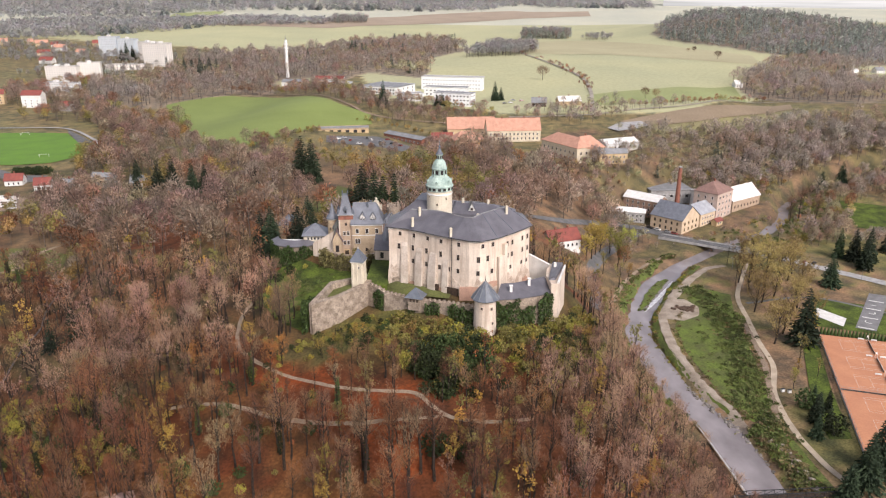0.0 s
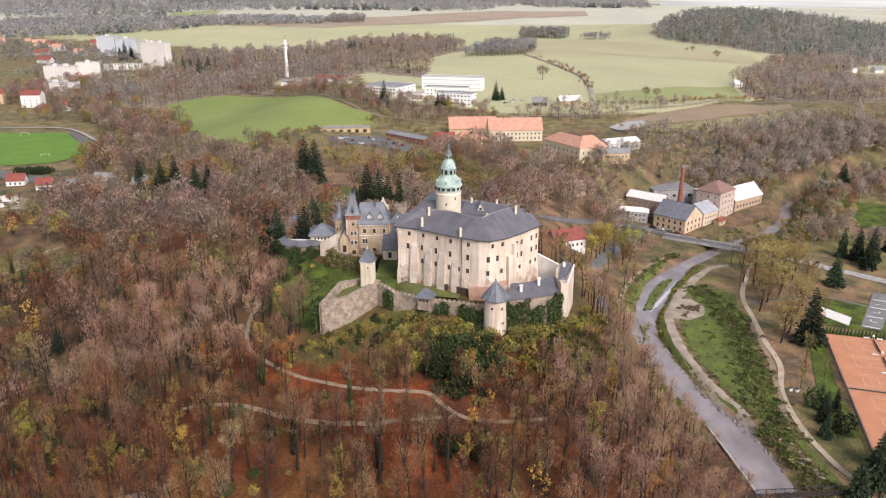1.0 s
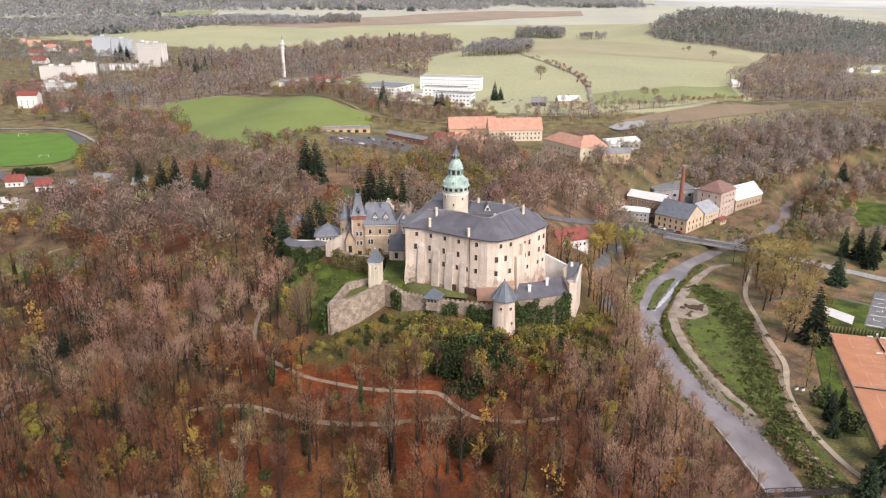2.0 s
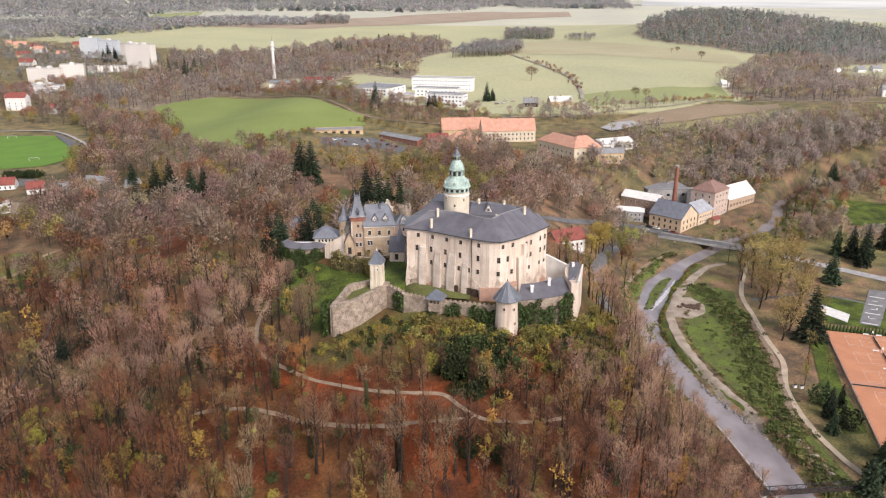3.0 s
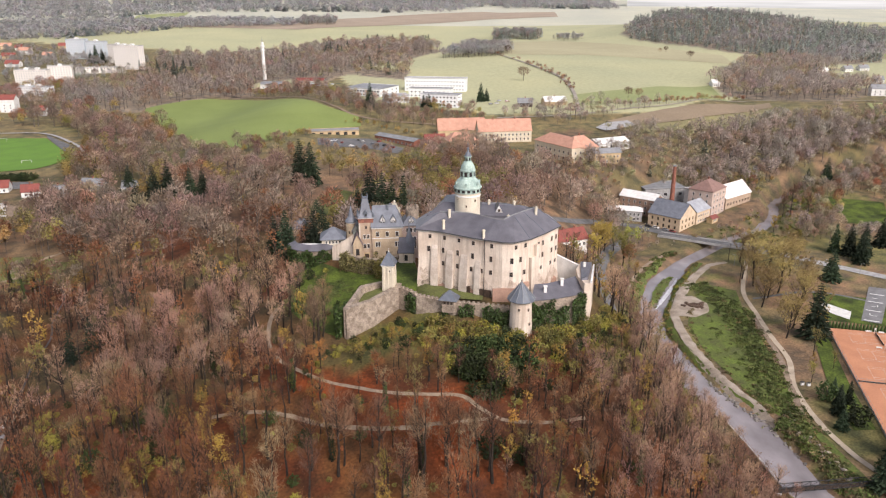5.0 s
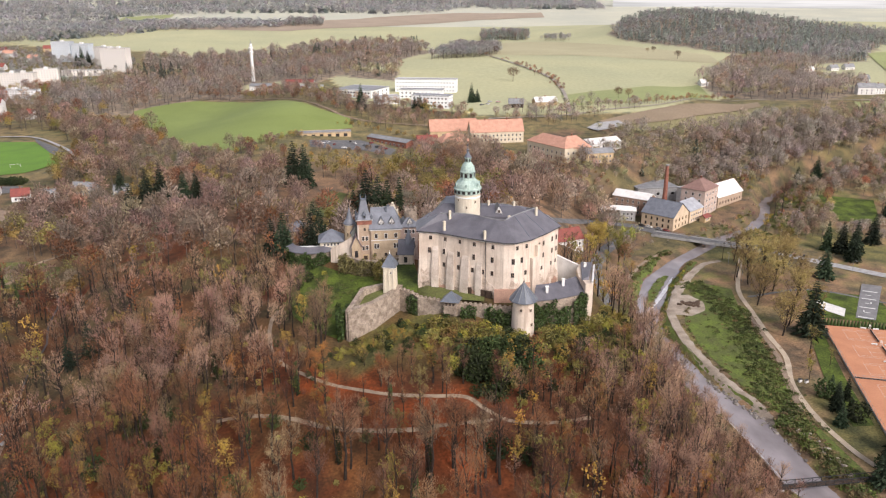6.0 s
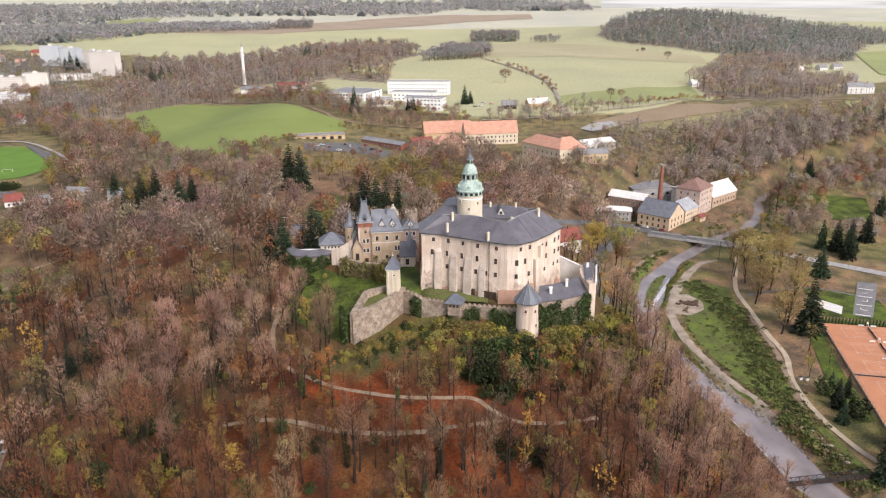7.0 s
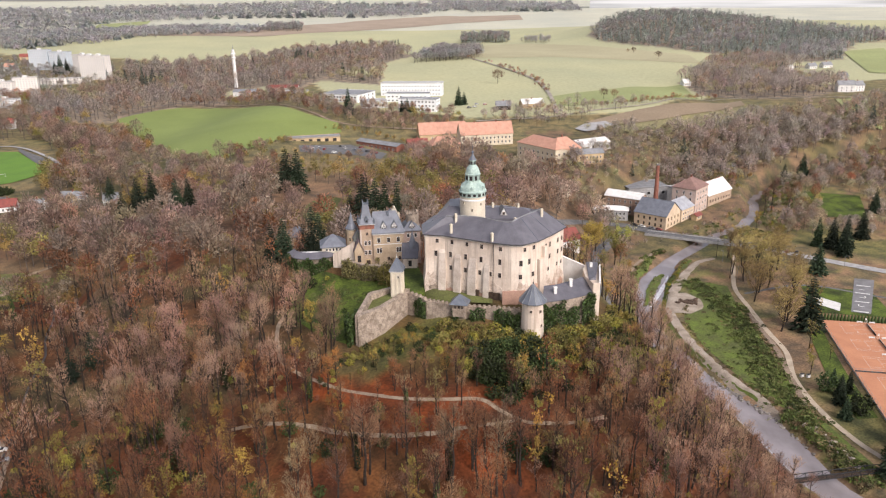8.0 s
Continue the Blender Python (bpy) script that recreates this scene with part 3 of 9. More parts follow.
    part("stone_foot", Geo().solid([ring3(lo, 40), [(x, y, z) for (x, y), z in zip(hi, top)], [(x, y, z + 0.05) for (x, y), z in zip(back, top)]], True, False), mat("bare_stone_foot", (0.62, 0.515, 0.42), (0.40, 0.305, 0.235), 0.4, 0.95, 0.5, 7, spread=0.25), t, "reddish bare stone foot where plaster has fallen")
    # flaked and stained patches of the lower wall
    r = random.Random(3)
    for s, z, w, h, m in ((3.0, 50, 4.0, 3.5, RUBBLE), (9.0, 49.5, 4.0, 3.0, BRICKISH), (15.2, 49.5, 3.4, 3.2, RUBBLE), (21.0, 50.0, 3.0, 3.0, BRICKISH), (28.0, 49.5, 5.0, 3.0, RUBBLE), (37.5, 49.5, 6.0, 5.0, BRICKISH), (41.0, 53.5, 5.0, 3.0, BRICKISH), (52.0, 49.5, 9.0, 4.0, BRICKISH), (58.5, 49.5, 5.0, 5.0, BRICKISH), (12.0, 55.2, 2.0, 2.4, RUBBLE)):
        x, y, rz = along(s)
        pts = [(w / 2 * math.cos(a) * r.uniform(0.65, 1.1), h / 2 * math.sin(a) * r.uniform(0.6, 1.1)) for a in [k * math.pi / 7 for k in range(14)]]
        out = [0.62 + 0.1 * (51 - z - b) / 6 if z + b < 51 else 0.5 * (57 - z - b) / 6 for a, b in pts]
        g = Geo().solid([[(a, -o - 0.02 + 0.3, b) for (a, b), o in zip(pts, out)], [(a, -o - 0.10, b) for (a, b), o in zip(pts, out)]])
        ob = part("plaster_patch", g, m, t, "flaked patch of old plaster")
        ob.matrix_basis = pose(x, y, z, 0, 0, rz)
    # chimneys on the roof
    for x, y, z, h in ((2.6, 242.2, 71.2, 2.1), (-10.5, 249.8, 72.8, 1.9), (-8.2, 255.5, 74.8, 2.0), (12.0, 250.4, 74.4, 1.4), (7.4, 271.0, 73.9, 2.1), (16.6, 269.0, 73.8, 2.1), (22.2, 254.5, 75.6, 2.0)):
        h *= 0.82
        g = Geo().box(0, 0, -1.5, 0.8, 0.7, h + 1.5).box(0, 0, h, 1.0, 0.9, 0.16).box(0, 0, h + 0.16, 0.55, 0.5, 0.22)
        ob = part("chimney", g, TOWER_PLASTER, t, "pale plastered chimney")
        ob.matrix_basis = pose(x, y, z, 0, 0, 20)
    # a striped gable over the court
    g = Geo()
    g.solid([[(8.0, 265.4, 70), (13.0, 264.1, 70), (13.0, 269.1, 70), (8.0, 270.4, 70)], [(10.5, 264.7, 75.4), (10.5, 264.8, 75.4), (10.5, 269.7, 75.4), (10.5, 269.6, 75.4)]])
    part("court_gable", g, WHITE, t, "small stepped white gable")
    for a in (-1.1, 1.1, 0.0):
        window(t, 10.5 + a, 264.55 - a * 0.25, 71.0 if a else 73.0, -14.5, 0.8, 0.9, 0.14)
    g = Geo()
    for sx in (-1, 1):
        g.face((10.5 + sx * 2.9, 264.9 - sx * 0.8, 69.6), (10.5, 264.4, 75.7), (10.5, 269.9, 75.7), (10.5 + sx * 2.9, 270.1 - sx * 0.8, 69.6))
    part("gable_roof", g, SLATE, t)
    # rear wing, higher
    g = Geo()
    back = [(-16, 263), (-3, 258.5), (0, 281), (-12, 275)]
    g.solid([ring3(back, 71), ring3(back, 72.5), [(-9.5, 266.5, 76.6), (-6, 265.2, 76.6), (-4.5, 277, 76.6), (-8, 276, 76.6)]])
    part("rear_roof", g, SLATE, t)
    g = Geo()
    back = [(3, 264), (24, 260), (27, 270), (4, 283)]
    g.solid([ring3(back, 71), ring3(back, 72), [(5, 271.8, 74.2), (18.5, 267.8, 74.2), (19, 268.8, 74.2), (5, 273, 74.2)]])
    part("rear_roof", g, SLATE, t)
    return t


def castle_tower():
    x, y = -1.25, 262.5
    t = thing("castle_tower", x, y, 50, 0, "round cream tower with tiered green copper spire", "tower")
    part("shaft", Geo().lathe([(4.75, 0), (4.6, 20), (4.5, 31.4)], 28), TOWER_PLASTER, t)
    part("string_course", Geo().lathe([(4.5, 29.9), (4.66, 30.1), (4.66, 30.35), (4.5, 30.55)], 28), WHITE, t)
    part("gallery", Geo().lathe([(4.5, 31.3), (4.78, 31.5), (4.78, 32.9), (4.5, 33.0)], 28), COPPER, t, "green copper gallery with small openings")
    for k in range(16):
        a = k * 2 * math.pi / 16
        ob = part("gallery_opening", Geo().box(0, 0, 0, 0.25, 1.05, 0.95), GLASS, t)
        ob.matrix_basis = pose(4.72 * math.cos(a), 4.72 * math.sin(a), 31.75, 0, 0, math.degrees(a))
    part("dome", Geo().lathe([(5.0, 32.9), (5.05, 33.15), (4.7, 33.5), (4.45, 34.3), (4.15, 35.0), (3.55, 35.8), (2.95, 36.3), (2.75, 36.7)], 16), COPPER, t)
    part("lantern", Geo().lathe([(2.45, 36.6), (2.4, 38.8), (2.75, 38.95), (2.8, 39.2)], 8), COPPER, t)
    for k in range(8):
        a = (k + 0.5) * 2 * math.pi / 8
        ob = part("lantern_opening", Geo().box(0, 0, 0, 0.2, 0.95, 1.5), GLASS, t)
        ob.matrix_basis = pose(2.26 * math.cos(a), 2.26 * math.sin(a), 37.1, 0, 0, math.degrees(a))
        ob = part("lantern_post", Geo().box(0, 0, 0, 0.3, 0.3, 2.2), COPPER, t)
        ob.matrix_basis = pose(2.5 * math.cos(a + math.pi / 8), 2.5 * math.sin(a + math.pi / 8), 36.7, 0, 0, math.degrees(a))
    part("upper_dome", Geo().lathe([(2.85, 39.15), (2.6, 39.5), (2.45, 40.2), (2.15, 41.1), (1.6, 41.9), (1.35, 42.3)], 16), COPPER, t)
    part("top_lantern", Geo().lathe([(1.15, 42.2), (1.15, 43.9), (1.4, 44.0), (1.35, 44.25)], 8), COPPER, t)
    for k in range(8):
        a = (k + 0.5) * 2 * math.pi / 8
        ob = part("lantern_opening", Geo().box(0, 0, 0, 0.16, 0.5, 1.1), GLASS, t)
        ob.matrix_basis = pose(1.07 * math.cos(a), 1.07 * math.sin(a), 42.6, 0, 0, math.degrees(a))
    part("spire", Geo().lathe([(1.4, 44.2), (1.0, 44.7), (0.75, 45.3), (0.42, 45.8), (0.3, 46.5), (0.5, 46.8), (0.3, 47.1), (0.12, 47.4), (0.1, 48.3), (0.22, 48.5), (0.03, 49.3)], 10), SLATE_PIECE, t, "dark weathered spire tip")
    for a, z in ((-100, 26.5), (-60, 28.5), (-140, 29)):
        c, s = math.cos(radians(a)), math.sin(radians(a))
        window(t, 4.6 * c, 4.6 * s, z, a + 90, 0.5, 0.9, 0.2, TOWER_PLASTER)
    for k in range(6):
        a = k * math.pi / 3 + 0.3
        ob = part("dormer", Geo().box(0, 0, 0, 0.9, 0.9, 1.0).prism([(-0.6, -0.5), (0.6, -0.5), (0.6, 0.4), (-0.6, 0.4)], 1.0, 1.6, [(-0.05, -0.5), (0.05, -0.5), (0.05, 0.4), (-0.05, 0.4)]), COPPER, t)
        ob.matrix_basis = pose(4.15 * math.cos(a), 4.15 * math.sin(a), 33.7, 0, 0, math.degrees(a) + 90)
    return t


def round_turret():
    t = thing("round_turret", 13.7, 227.0, 42, 0, "round plastered wall turret with conical slate roof", "turret")
    part("shaft", Geo().lathe([(4.0, -3), (3.75, 3), (3.4, 12.6)], 20), PLASTER, t)
    part("roof", Geo().lathe([(4.65, 12.2), (4.7, 12.4), (2.4, 15.2), (0.05, 18.3)], 12), SLATE_PIECE, t)
    for k in range(12):
        a = k * math.pi / 6
        g = Geo().tube((4.68 * math.cos(a), 4.68 * math.sin(a), 12.45), (0.05 * math.cos(a), 0.05 * math.sin(a), 18.3), 0.09, 0.07, 5)
        part("roof_seam", g, GREYROOF, t)
    part("finial", Geo().lathe([(0.15, 18.1), (0.22, 18.5), (0.06, 18.9), (0.03, 20.0)], 8), STEEL, t)
    for a, z in ((-58, 9.0), (-52, 4.0), (-110, 9.2)):
        c, s = math.cos(radians(a)), math.sin(radians(a))
        r = 3.42 + (12.6 - z) * 0.035
        window(t, r * c, r * s, z, a + 90, 0.7, 1.0, 0.25, PLASTER)
    return t


def curtain(name, line, z0, z1, thick, material, label, merlons=False):
    """A stretch of wall along a line, with a coping; z1 may be a list."""
    zs = z1 if isinstance(z1, (list, tuple)) else [z1] * len(line)
    t = thing(name, line[0][0], line[0][1], z0, 0, label, "wall", kind="structure")
    ox, oy = line[0]
    for i, ((ax, ay), (bx, by)) in enumerate(zip(line, line[1:])):
        n = math.hypot(bx - ax, by - ay)
        px, py = -(by - ay) / n * thick / 2, (bx - ax) / n * thick / 2
        g = Geo()
        ex, ey = (bx - ax) / n * thick * 0.3, (by - ay) / n * thick * 0.3
        foot = [(ax - ox - px * 1.6 - ex, ay - oy - py * 1.6 - ey), (bx - ox - px * 1.6 + ex, by - oy - py * 1.6 + ey), (bx - ox + px + ex, by - oy + py + ey), (ax - ox + px - ex, ay - oy + py - ey)]
        top = [(ax - ox - px - ex, ay - oy - py - ey), (bx - ox - px + ex, by - oy - py + ey), (bx - ox + px + ex, by - oy + py + ey), (ax - ox + px - ex, ay - oy + py - ey)]
        za, zb = zs[i] - z0, zs[i + 1] - z0
        g.solid([[(x, y, 0) for x, y in foot], [(*top[0], za), (*top[1], zb), (*top[2], zb), (*top[3], za)]])
        part("wall_stretch", g, material, t)
        cop = Geo()
        o = 1.25
        cop.solid([[(ax - ox - px * o, ay - oy - py * o, za), (bx - ox - px * o, by - oy - py * o, zb), (bx - ox + px * o, by - oy + py * o, zb), (ax - ox + px * o, ay - oy + py * o, za)],
                   [(ax - ox - px * o, ay - oy - py * o, za + 0.25), (bx - ox - px * o, by - oy - py * o, zb + 0.25), (bx - ox + px * o, by - oy + py * o, zb + 0.25), (ax - ox + px * o, ay - oy + py * o, za + 0.25)]])
        part("coping", cop, material, t)
        if merlons:
            m = int(n / 1.5)
            for k in range(m):
                u = (k + 0.5) / m
                ob = part("merlon", Geo().box(0, 0, 0, 0.8, thick * 0.9, 0.55), material, t)
                ob.matrix_basis = pose(ax - ox + (bx - ax) * u, ay - oy + (by - ay) * u, za + 0.25 + (zb - za) * u, 0, 0, math.degrees(math.atan2(by - ay, bx - ax)))
    return t


def square_turret():
    t = thing("square_turret", -29.6, 249.0, 44, -12, "slim square white turret with tent slate roof", "turret")
    part("shaft", Geo().prism([(-2.2, -2.2), (2.2, -2.2), (2.2, 2.2), (-2.2, 2.2)], 0, 15.2, [(-2.05, -2.05), (2.05, -2.05), (2.05, 2.05), (-2.05, 2.05)]), TOWER_PLASTER, t)
    for a in (-1.5, 0.0, 1.5):
        part("pilaster", Geo().box(a, -2.2, 2, 0.45, 0.35, 12.6), TOWER_PLASTER, t)
    part("pilaster", Geo().box(2.15, -1.2, 2, 0.3, 0.45, 12.6), TOWER_PLASTER, t)
    part("cornice", Geo().box(0, 0, 15.0, 4.7, 4.7, 0.4), WHITE, t)
    part("roof", Geo().prism([(-2.6, -2.6), (2.6, -2.6), (2.6, 2.6), (-2.6, 2.6)], 15.4, 19.6, [(-0.2, -0.2), (0.2, -0.2), (0.2, 0.2), (-0.2, 0.2)]), SLATE_PIECE, t)
    part("finial", Geo().lathe([(0.2, 19.5), (0.25, 19.9), (0.06, 20.2), (0.04, 21.0)], 8), WHITE, t)
    window(t, 0.7, -2.06, 12.9, 0, 0.5, 0.7, 0.2, WHITE)
    return t


castle_palace()
castle_tower()
round_turret()
square_turret()
curtain("bastion_wall", [(-26.3, 250.5), (-27.0, 247.6), (-35.4, 237.0), (-43.6, 230.6)], 37.5, [51.2, 51.2, 50.6, 50.4], 1.6, RUBBLE, "high rubble stone bastion wall with a sharp corner")
curtain("bastion_flank", [(-43.6, 230.6), (-41.4, 239.6), (-39.2, 248.0), (-32.0, 252.0)], 40, [50.4, 50.6, 51.2, 51.2], 1.3, RUBBLE, "weathered rubble terrace wall")
curtain("curtain_wall", [(-26.8, 248.6), (-21.5, 243.6), (-19.8, 241.6), (-8.5, 236.4), (1.2, 233.6), (10.6, 230.0)], 41, [50.8, 50.6, 50.0, 49.6, 49.6, 49.8], 1.2, RUBBLE, "long rubble curtain wall with small merlons", True)


def wall_pavilion():
    t = thing("wall_pavilion", -9.2, 236.4, 49.4, -18, "small square lookout with tent slate roof on the wall", "pavilion")
    part("wall", Geo().box(0, 0, -3, 4.4, 3.6, 4.6), RUBBLE, t)
    part("roof", Geo().prism([(-3.2, -2.8), (3.2, -2.8), (3.2, 2.8), (-3.2, 2.8)], 1.6, 4.6, [(-0.2, -0.15), (0.2, -0.15), (0.2, 0.15), (-0.2, 0.15)]), SLATE_PIECE, t)
    for a in (-1.2, 0, 1.2):
        window(t, a, -1.8, 0.0, 0, 0.7, 1.0, 0.15, RUBBLE)


wall_pavilion()


def terrace_range():
    """The low range with lean-to slate roofs between the round turret and the eastern corner."""
    t = thing("terrace_range", 26, 232, 46, 0, "low slate-roofed range built along the terrace wall", "building")
    line = [(17.2, 229.0), (25.3, 230.4), (33.2, 233.6), (37.0, 236.4)]
    inner = [(19.5, 236.5), (24.5, 237.5), (30.5, 240.5), (35.0, 243.5)]
    o = lambda p, z: (p[0] - 26, p[1] - 232, z - 46)
    for i in range(3):
        a, b, c, d = line[i], line[i + 1], inner[i + 1], inner[i]
        part("wall", Geo().solid([[o(a, 40), o(b, 40), o(c, 40), o(d, 40)], [o(a, 52.4), o(b, 52.4), o(c, 54.9), o(d, 54.9)]]), RUBBLE, t)
        lo, hi = 52.5, 55.1
        k = 0.5
        part("roof", Geo().solid([[o((a[0], a[1] - k), lo), o((b[0], b[1] - k), lo), o(c, hi), o(d, hi)], [o((a[0], a[1] - k), lo + 0.3), o((b[0], b[1] - k), lo + 0.3), o(c, hi + 0.3), o(d, hi + 0.3)]]), SLATE, t)
    for x, y, z in ((22.6, 233.0, 53.4), (29.0, 237.3, 54.3)):
        part("chimney", Geo().box(x - 26, y - 232, z - 46, 0.9, 0.9, 2.6).box(x - 26, y - 232, z - 43.4, 1.2, 1.2, 0.2), WHITE, t)
    e = thing("corner_bastion", 39.5, 243, 46, 0, "white plastered corner bastion with slate roof", "building")
    poly = [(36.2, 234.8), (38.6, 235.0), (43.4, 251.5), (39.6, 256.0), (36.4, 249.0), (35.4, 242.0)]
    g = Geo().prism([((x - 39.5) * 1.06, (y - 243) * 1.03) for x, y in poly], -7, 10.0, [(x - 39.5, y - 243) for x, y in poly])
    part("wall", g, PLASTER, e)
    part("parapet", Geo().solid([[(38.2 - 39.5, 235.2 - 243, 9.9), (43.0 - 39.5, 251.4 - 243, 9.9), (43.5 - 39.5, 251.4 - 243, 9.9), (38.8 - 39.5, 235.0 - 243, 9.9)], [(38.2 - 39.5, 235.2 - 243, 10.8), (43.0 - 39.5, 251.4 - 243, 10.8), (43.5 - 39.5, 251.4 - 243, 10.8), (38.8 - 39.5, 235.0 - 243, 10.8)]]), WHITE, e)
    part("roof", Geo().solid([[(x - 39.5, y - 243, 10.02) for x, y in ((35.6, 238), (38.0, 238), (42.6, 251.6), (39.4, 255.4))], [(x - 39.5, y - 243, z) for x, y, z in ((35.8, 239, 10.4), (37.8, 238.4, 11.2), (42.4, 251.2, 11.6), (39.4, 255, 10.6))]]), SLATE, e)
    part("chimney", Geo().box(-0.2, 6.0, 10, 0.9, 0.9, 2.4), WHITE, e)
    curtain("east_wall", [(39.5, 255.5), (31.5, 262.0)], 42, [54.5, 57.0], 0.8, WHITE, "pale plastered wall climbing to the palace")


terrace_range()


# ---- buildings round the castle ----
HW = {}


def plain_window(w, h, fm):
    """A small window seen from far: a raised surround and a dark pane, one shared mesh."""
    key = (round(w, 2), round(h, 2), fm.name)
    if key not in HW:
        g = Geo()
        t = 0.12
        a, b = w / 2, w / 2 + t
        hole, rim = [(-a, 0), (a, 0), (a, h), (-a, h)], [(-b, -t), (b, -t), (b, h + t), (-b, h + t)]
        for k in range(4):
            (x0, z0), (x1, z1), (x2, z2), (x3, z3) = rim[k], rim[(k + 1) % 4], hole[(k + 1) % 4], hole[k]
            g.face((x0, -0.1, z0), (x1, -0.1, z1), (x2, -0.1, z2), (x3, -0.1, z3))
            g.face((x0, 0, z0), (x1, 0, z1), (x1, -0.1, z1), (x0, -0.1, z0))
            g.face((x3, -0.1, z3), (x2, -0.1, z2), (x2, -0.02, z2), (x3, -0.02, z3))
        g.cur = 1
        g.face((-a, -0.02, 0), (a, -0.02, 0), (a, -0.02, h), (-a, -0.02, h))
        HW[key] = g.mesh("window", [fm, FAR_GLASS if fm.name in ("pale_panel_wall", "white_school_wall") else GLASS])
    return HW[key]


def windows_on(t, x0, y0, rz, length, floors, cols, first, step, w, h, fm, margin=1.2):
    if not cols:
        return
    c, s = math.cos(radians(rz)), math.sin(radians(rz))
    for f in range(floors):
        for k in range(cols):
            u = margin + (length - 2 * margin) * (k + 0.5) / cols
            ob = part("window", plain_window(w, h, fm), fm, t)
            ob.matrix_basis = pose(x0 + c * u, y0 + s * u, first + f * step, 0, 0, rz)


def house(name, label, at, w, rot, depth, h, roof, rh, wall, tiles, floors=1, cols=0, side_l=0, side_r=0, first=1.2, step=3.0, win=(1.1, 1.5), over=0.5, frame_m=None, axis="x", category="house", chimneys=0, group="", z=None):
    """A building with its front left corner at the place `at`, its front w metres long, turned by rot."""
    frame_m = frame_m or WHITE
    c, s = math.cos(radians(rot)), math.sin(radians(rot))
    corners = [(at[0] + c * a - s * b, at[1] + s * a + c * b) for a in (0, w) for b in (0, depth)]
    z = min(ground_at(*p) for p in corners[::2]) if z is None else z
    t = thing(name, at[0], at[1], z, rot, label, category, group)
    poly = [(0, 0), (w, 0), (w, depth), (0, depth)]
    g = Geo()
    g.prism(poly, -4, h)
    if roof == "gable":
        if axis == "x":
            for x in (0, w):
                g.face((x, 0, h), (x, depth, h), (x, depth / 2, h + rh - 0.05))
        else:
            for y in (0, depth):
                g.face((0, y, h), (w, y, h), (w / 2, y, h + rh - 0.05))
    part("wall", g, wall, t)
    o, th = over, 0.25
    if roof == "flat":
        part("roof", Geo().prism([(-o, -o), (w + o, -o), (w + o, depth + o), (-o, depth + o)], h + 0.004, h + 0.35), tiles, t)
        part("parapet", Geo().box(w / 2, 0, h + 0.35, w + o, 0.3, 0.25).box(w / 2, depth, h + 0.35, w + o, 0.3, 0.25), wall, t)
    elif roof == "gable":
        drop = o * rh / ((depth if axis == "x" else w) / 2)
        g = Geo()
        if axis == "x":
            a, b, m = -o, depth + o, depth / 2
            P = lambda x, y, z: (x, y, z)
            lo, hi = -o, w + o
        else:
            a, b, m = -o, w + o, w / 2
            P = lambda x, y, z: (y, x, z)
            lo, hi = -o, depth + o
        g.solid([[P(lo, a, h - drop), P(lo, m, h + rh), P(lo, b, h - drop), P(lo, b, h - drop + th), P(lo, m, h + rh + th), P(lo, a, h - drop + th)],
                 [P(hi, a, h - drop), P(hi, m, h + rh), P(hi, b, h - drop), P(hi, b, h - drop + th), P(hi, m, h + rh + th), P(hi, a, h - drop + th)]])
        part("roof", g, tiles, t)
        part("ridge", Geo().tube(P(lo, m, h + rh + th), P(hi, m, h + rh + th), 0.16, 0.16, 6), tiles, t)
    else:
        k = min(w, depth) / 2 * 0.96
        if w >= depth:
            top = [(k, depth / 2 - 0.1), (w - k, depth / 2 - 0.1), (w - k, depth / 2 + 0.1), (k, depth / 2 + 0.1)]
        else:
            top = [(w / 2 - 0.1, k), (w / 2 + 0.1, k), (w / 2 + 0.1, depth - k), (w / 2 - 0.1, depth - k)]
        eave = [(-o, -o), (w + o, -o), (w + o, depth + o), (-o, depth + o)]
        part("roof", Geo().solid([ring3(eave, h - 0.15), ring3(eave, h + 0.1), ring3(top, h + rh)]), tiles, t)
    windows_on(t, 0, 0, 0, w, floors, cols, first, step, *win, frame_m)
    windows_on(t, w, 0, 90, depth, floors, side_r, first, step, *win, frame_m)
    windows_on(t, 0, depth, -90, depth, floors, side_l, first, step, *win, frame_m)
    for i in range(chimneys):
        x = w * (i + 0.7) / (chimneys + 0.4)
        part("chimney", Geo().box(x, depth * 0.5, h + rh * 0.6, 0.8, 0.8, rh * 0.4 + 1.4).box(x, depth * 0.5, h + rh + 1.4, 1.0, 1.0, 0.18), BRICK, t)
    return t


# the brewery-like works by the bridge
house("works_hall", "cream plastered works hall with grey gabled roof", (134.5, 469.5), 22.5, -47, 21, 9, "gable", 7.5, mat("cream_works_wall", (0.60, 0.47, 0.33), (0.50, 0.38, 0.26), 0.3, 0.9, 0.2, spread=0.1), VILLA_SLATE, 2, 5, 0, 4, 1.4, 3.8, (1.2, 2.0), category="factory", frame_m=OCHRE)
house("works_wing", "cream plastered works wing with worn grey sheet roof", (166, 467), 17, 40, 16, 8.5, "gable", 5, MATS["cream_works_wall"], mat("worn_sheet_roof", (0.40, 0.41, 0.43), (0.27, 0.275, 0.29), 0.25, 0.45, 0.1, spread=0.12), 2, 5, 0, 0, 1.2, 3.5, (1.0, 1.5), category="factory")
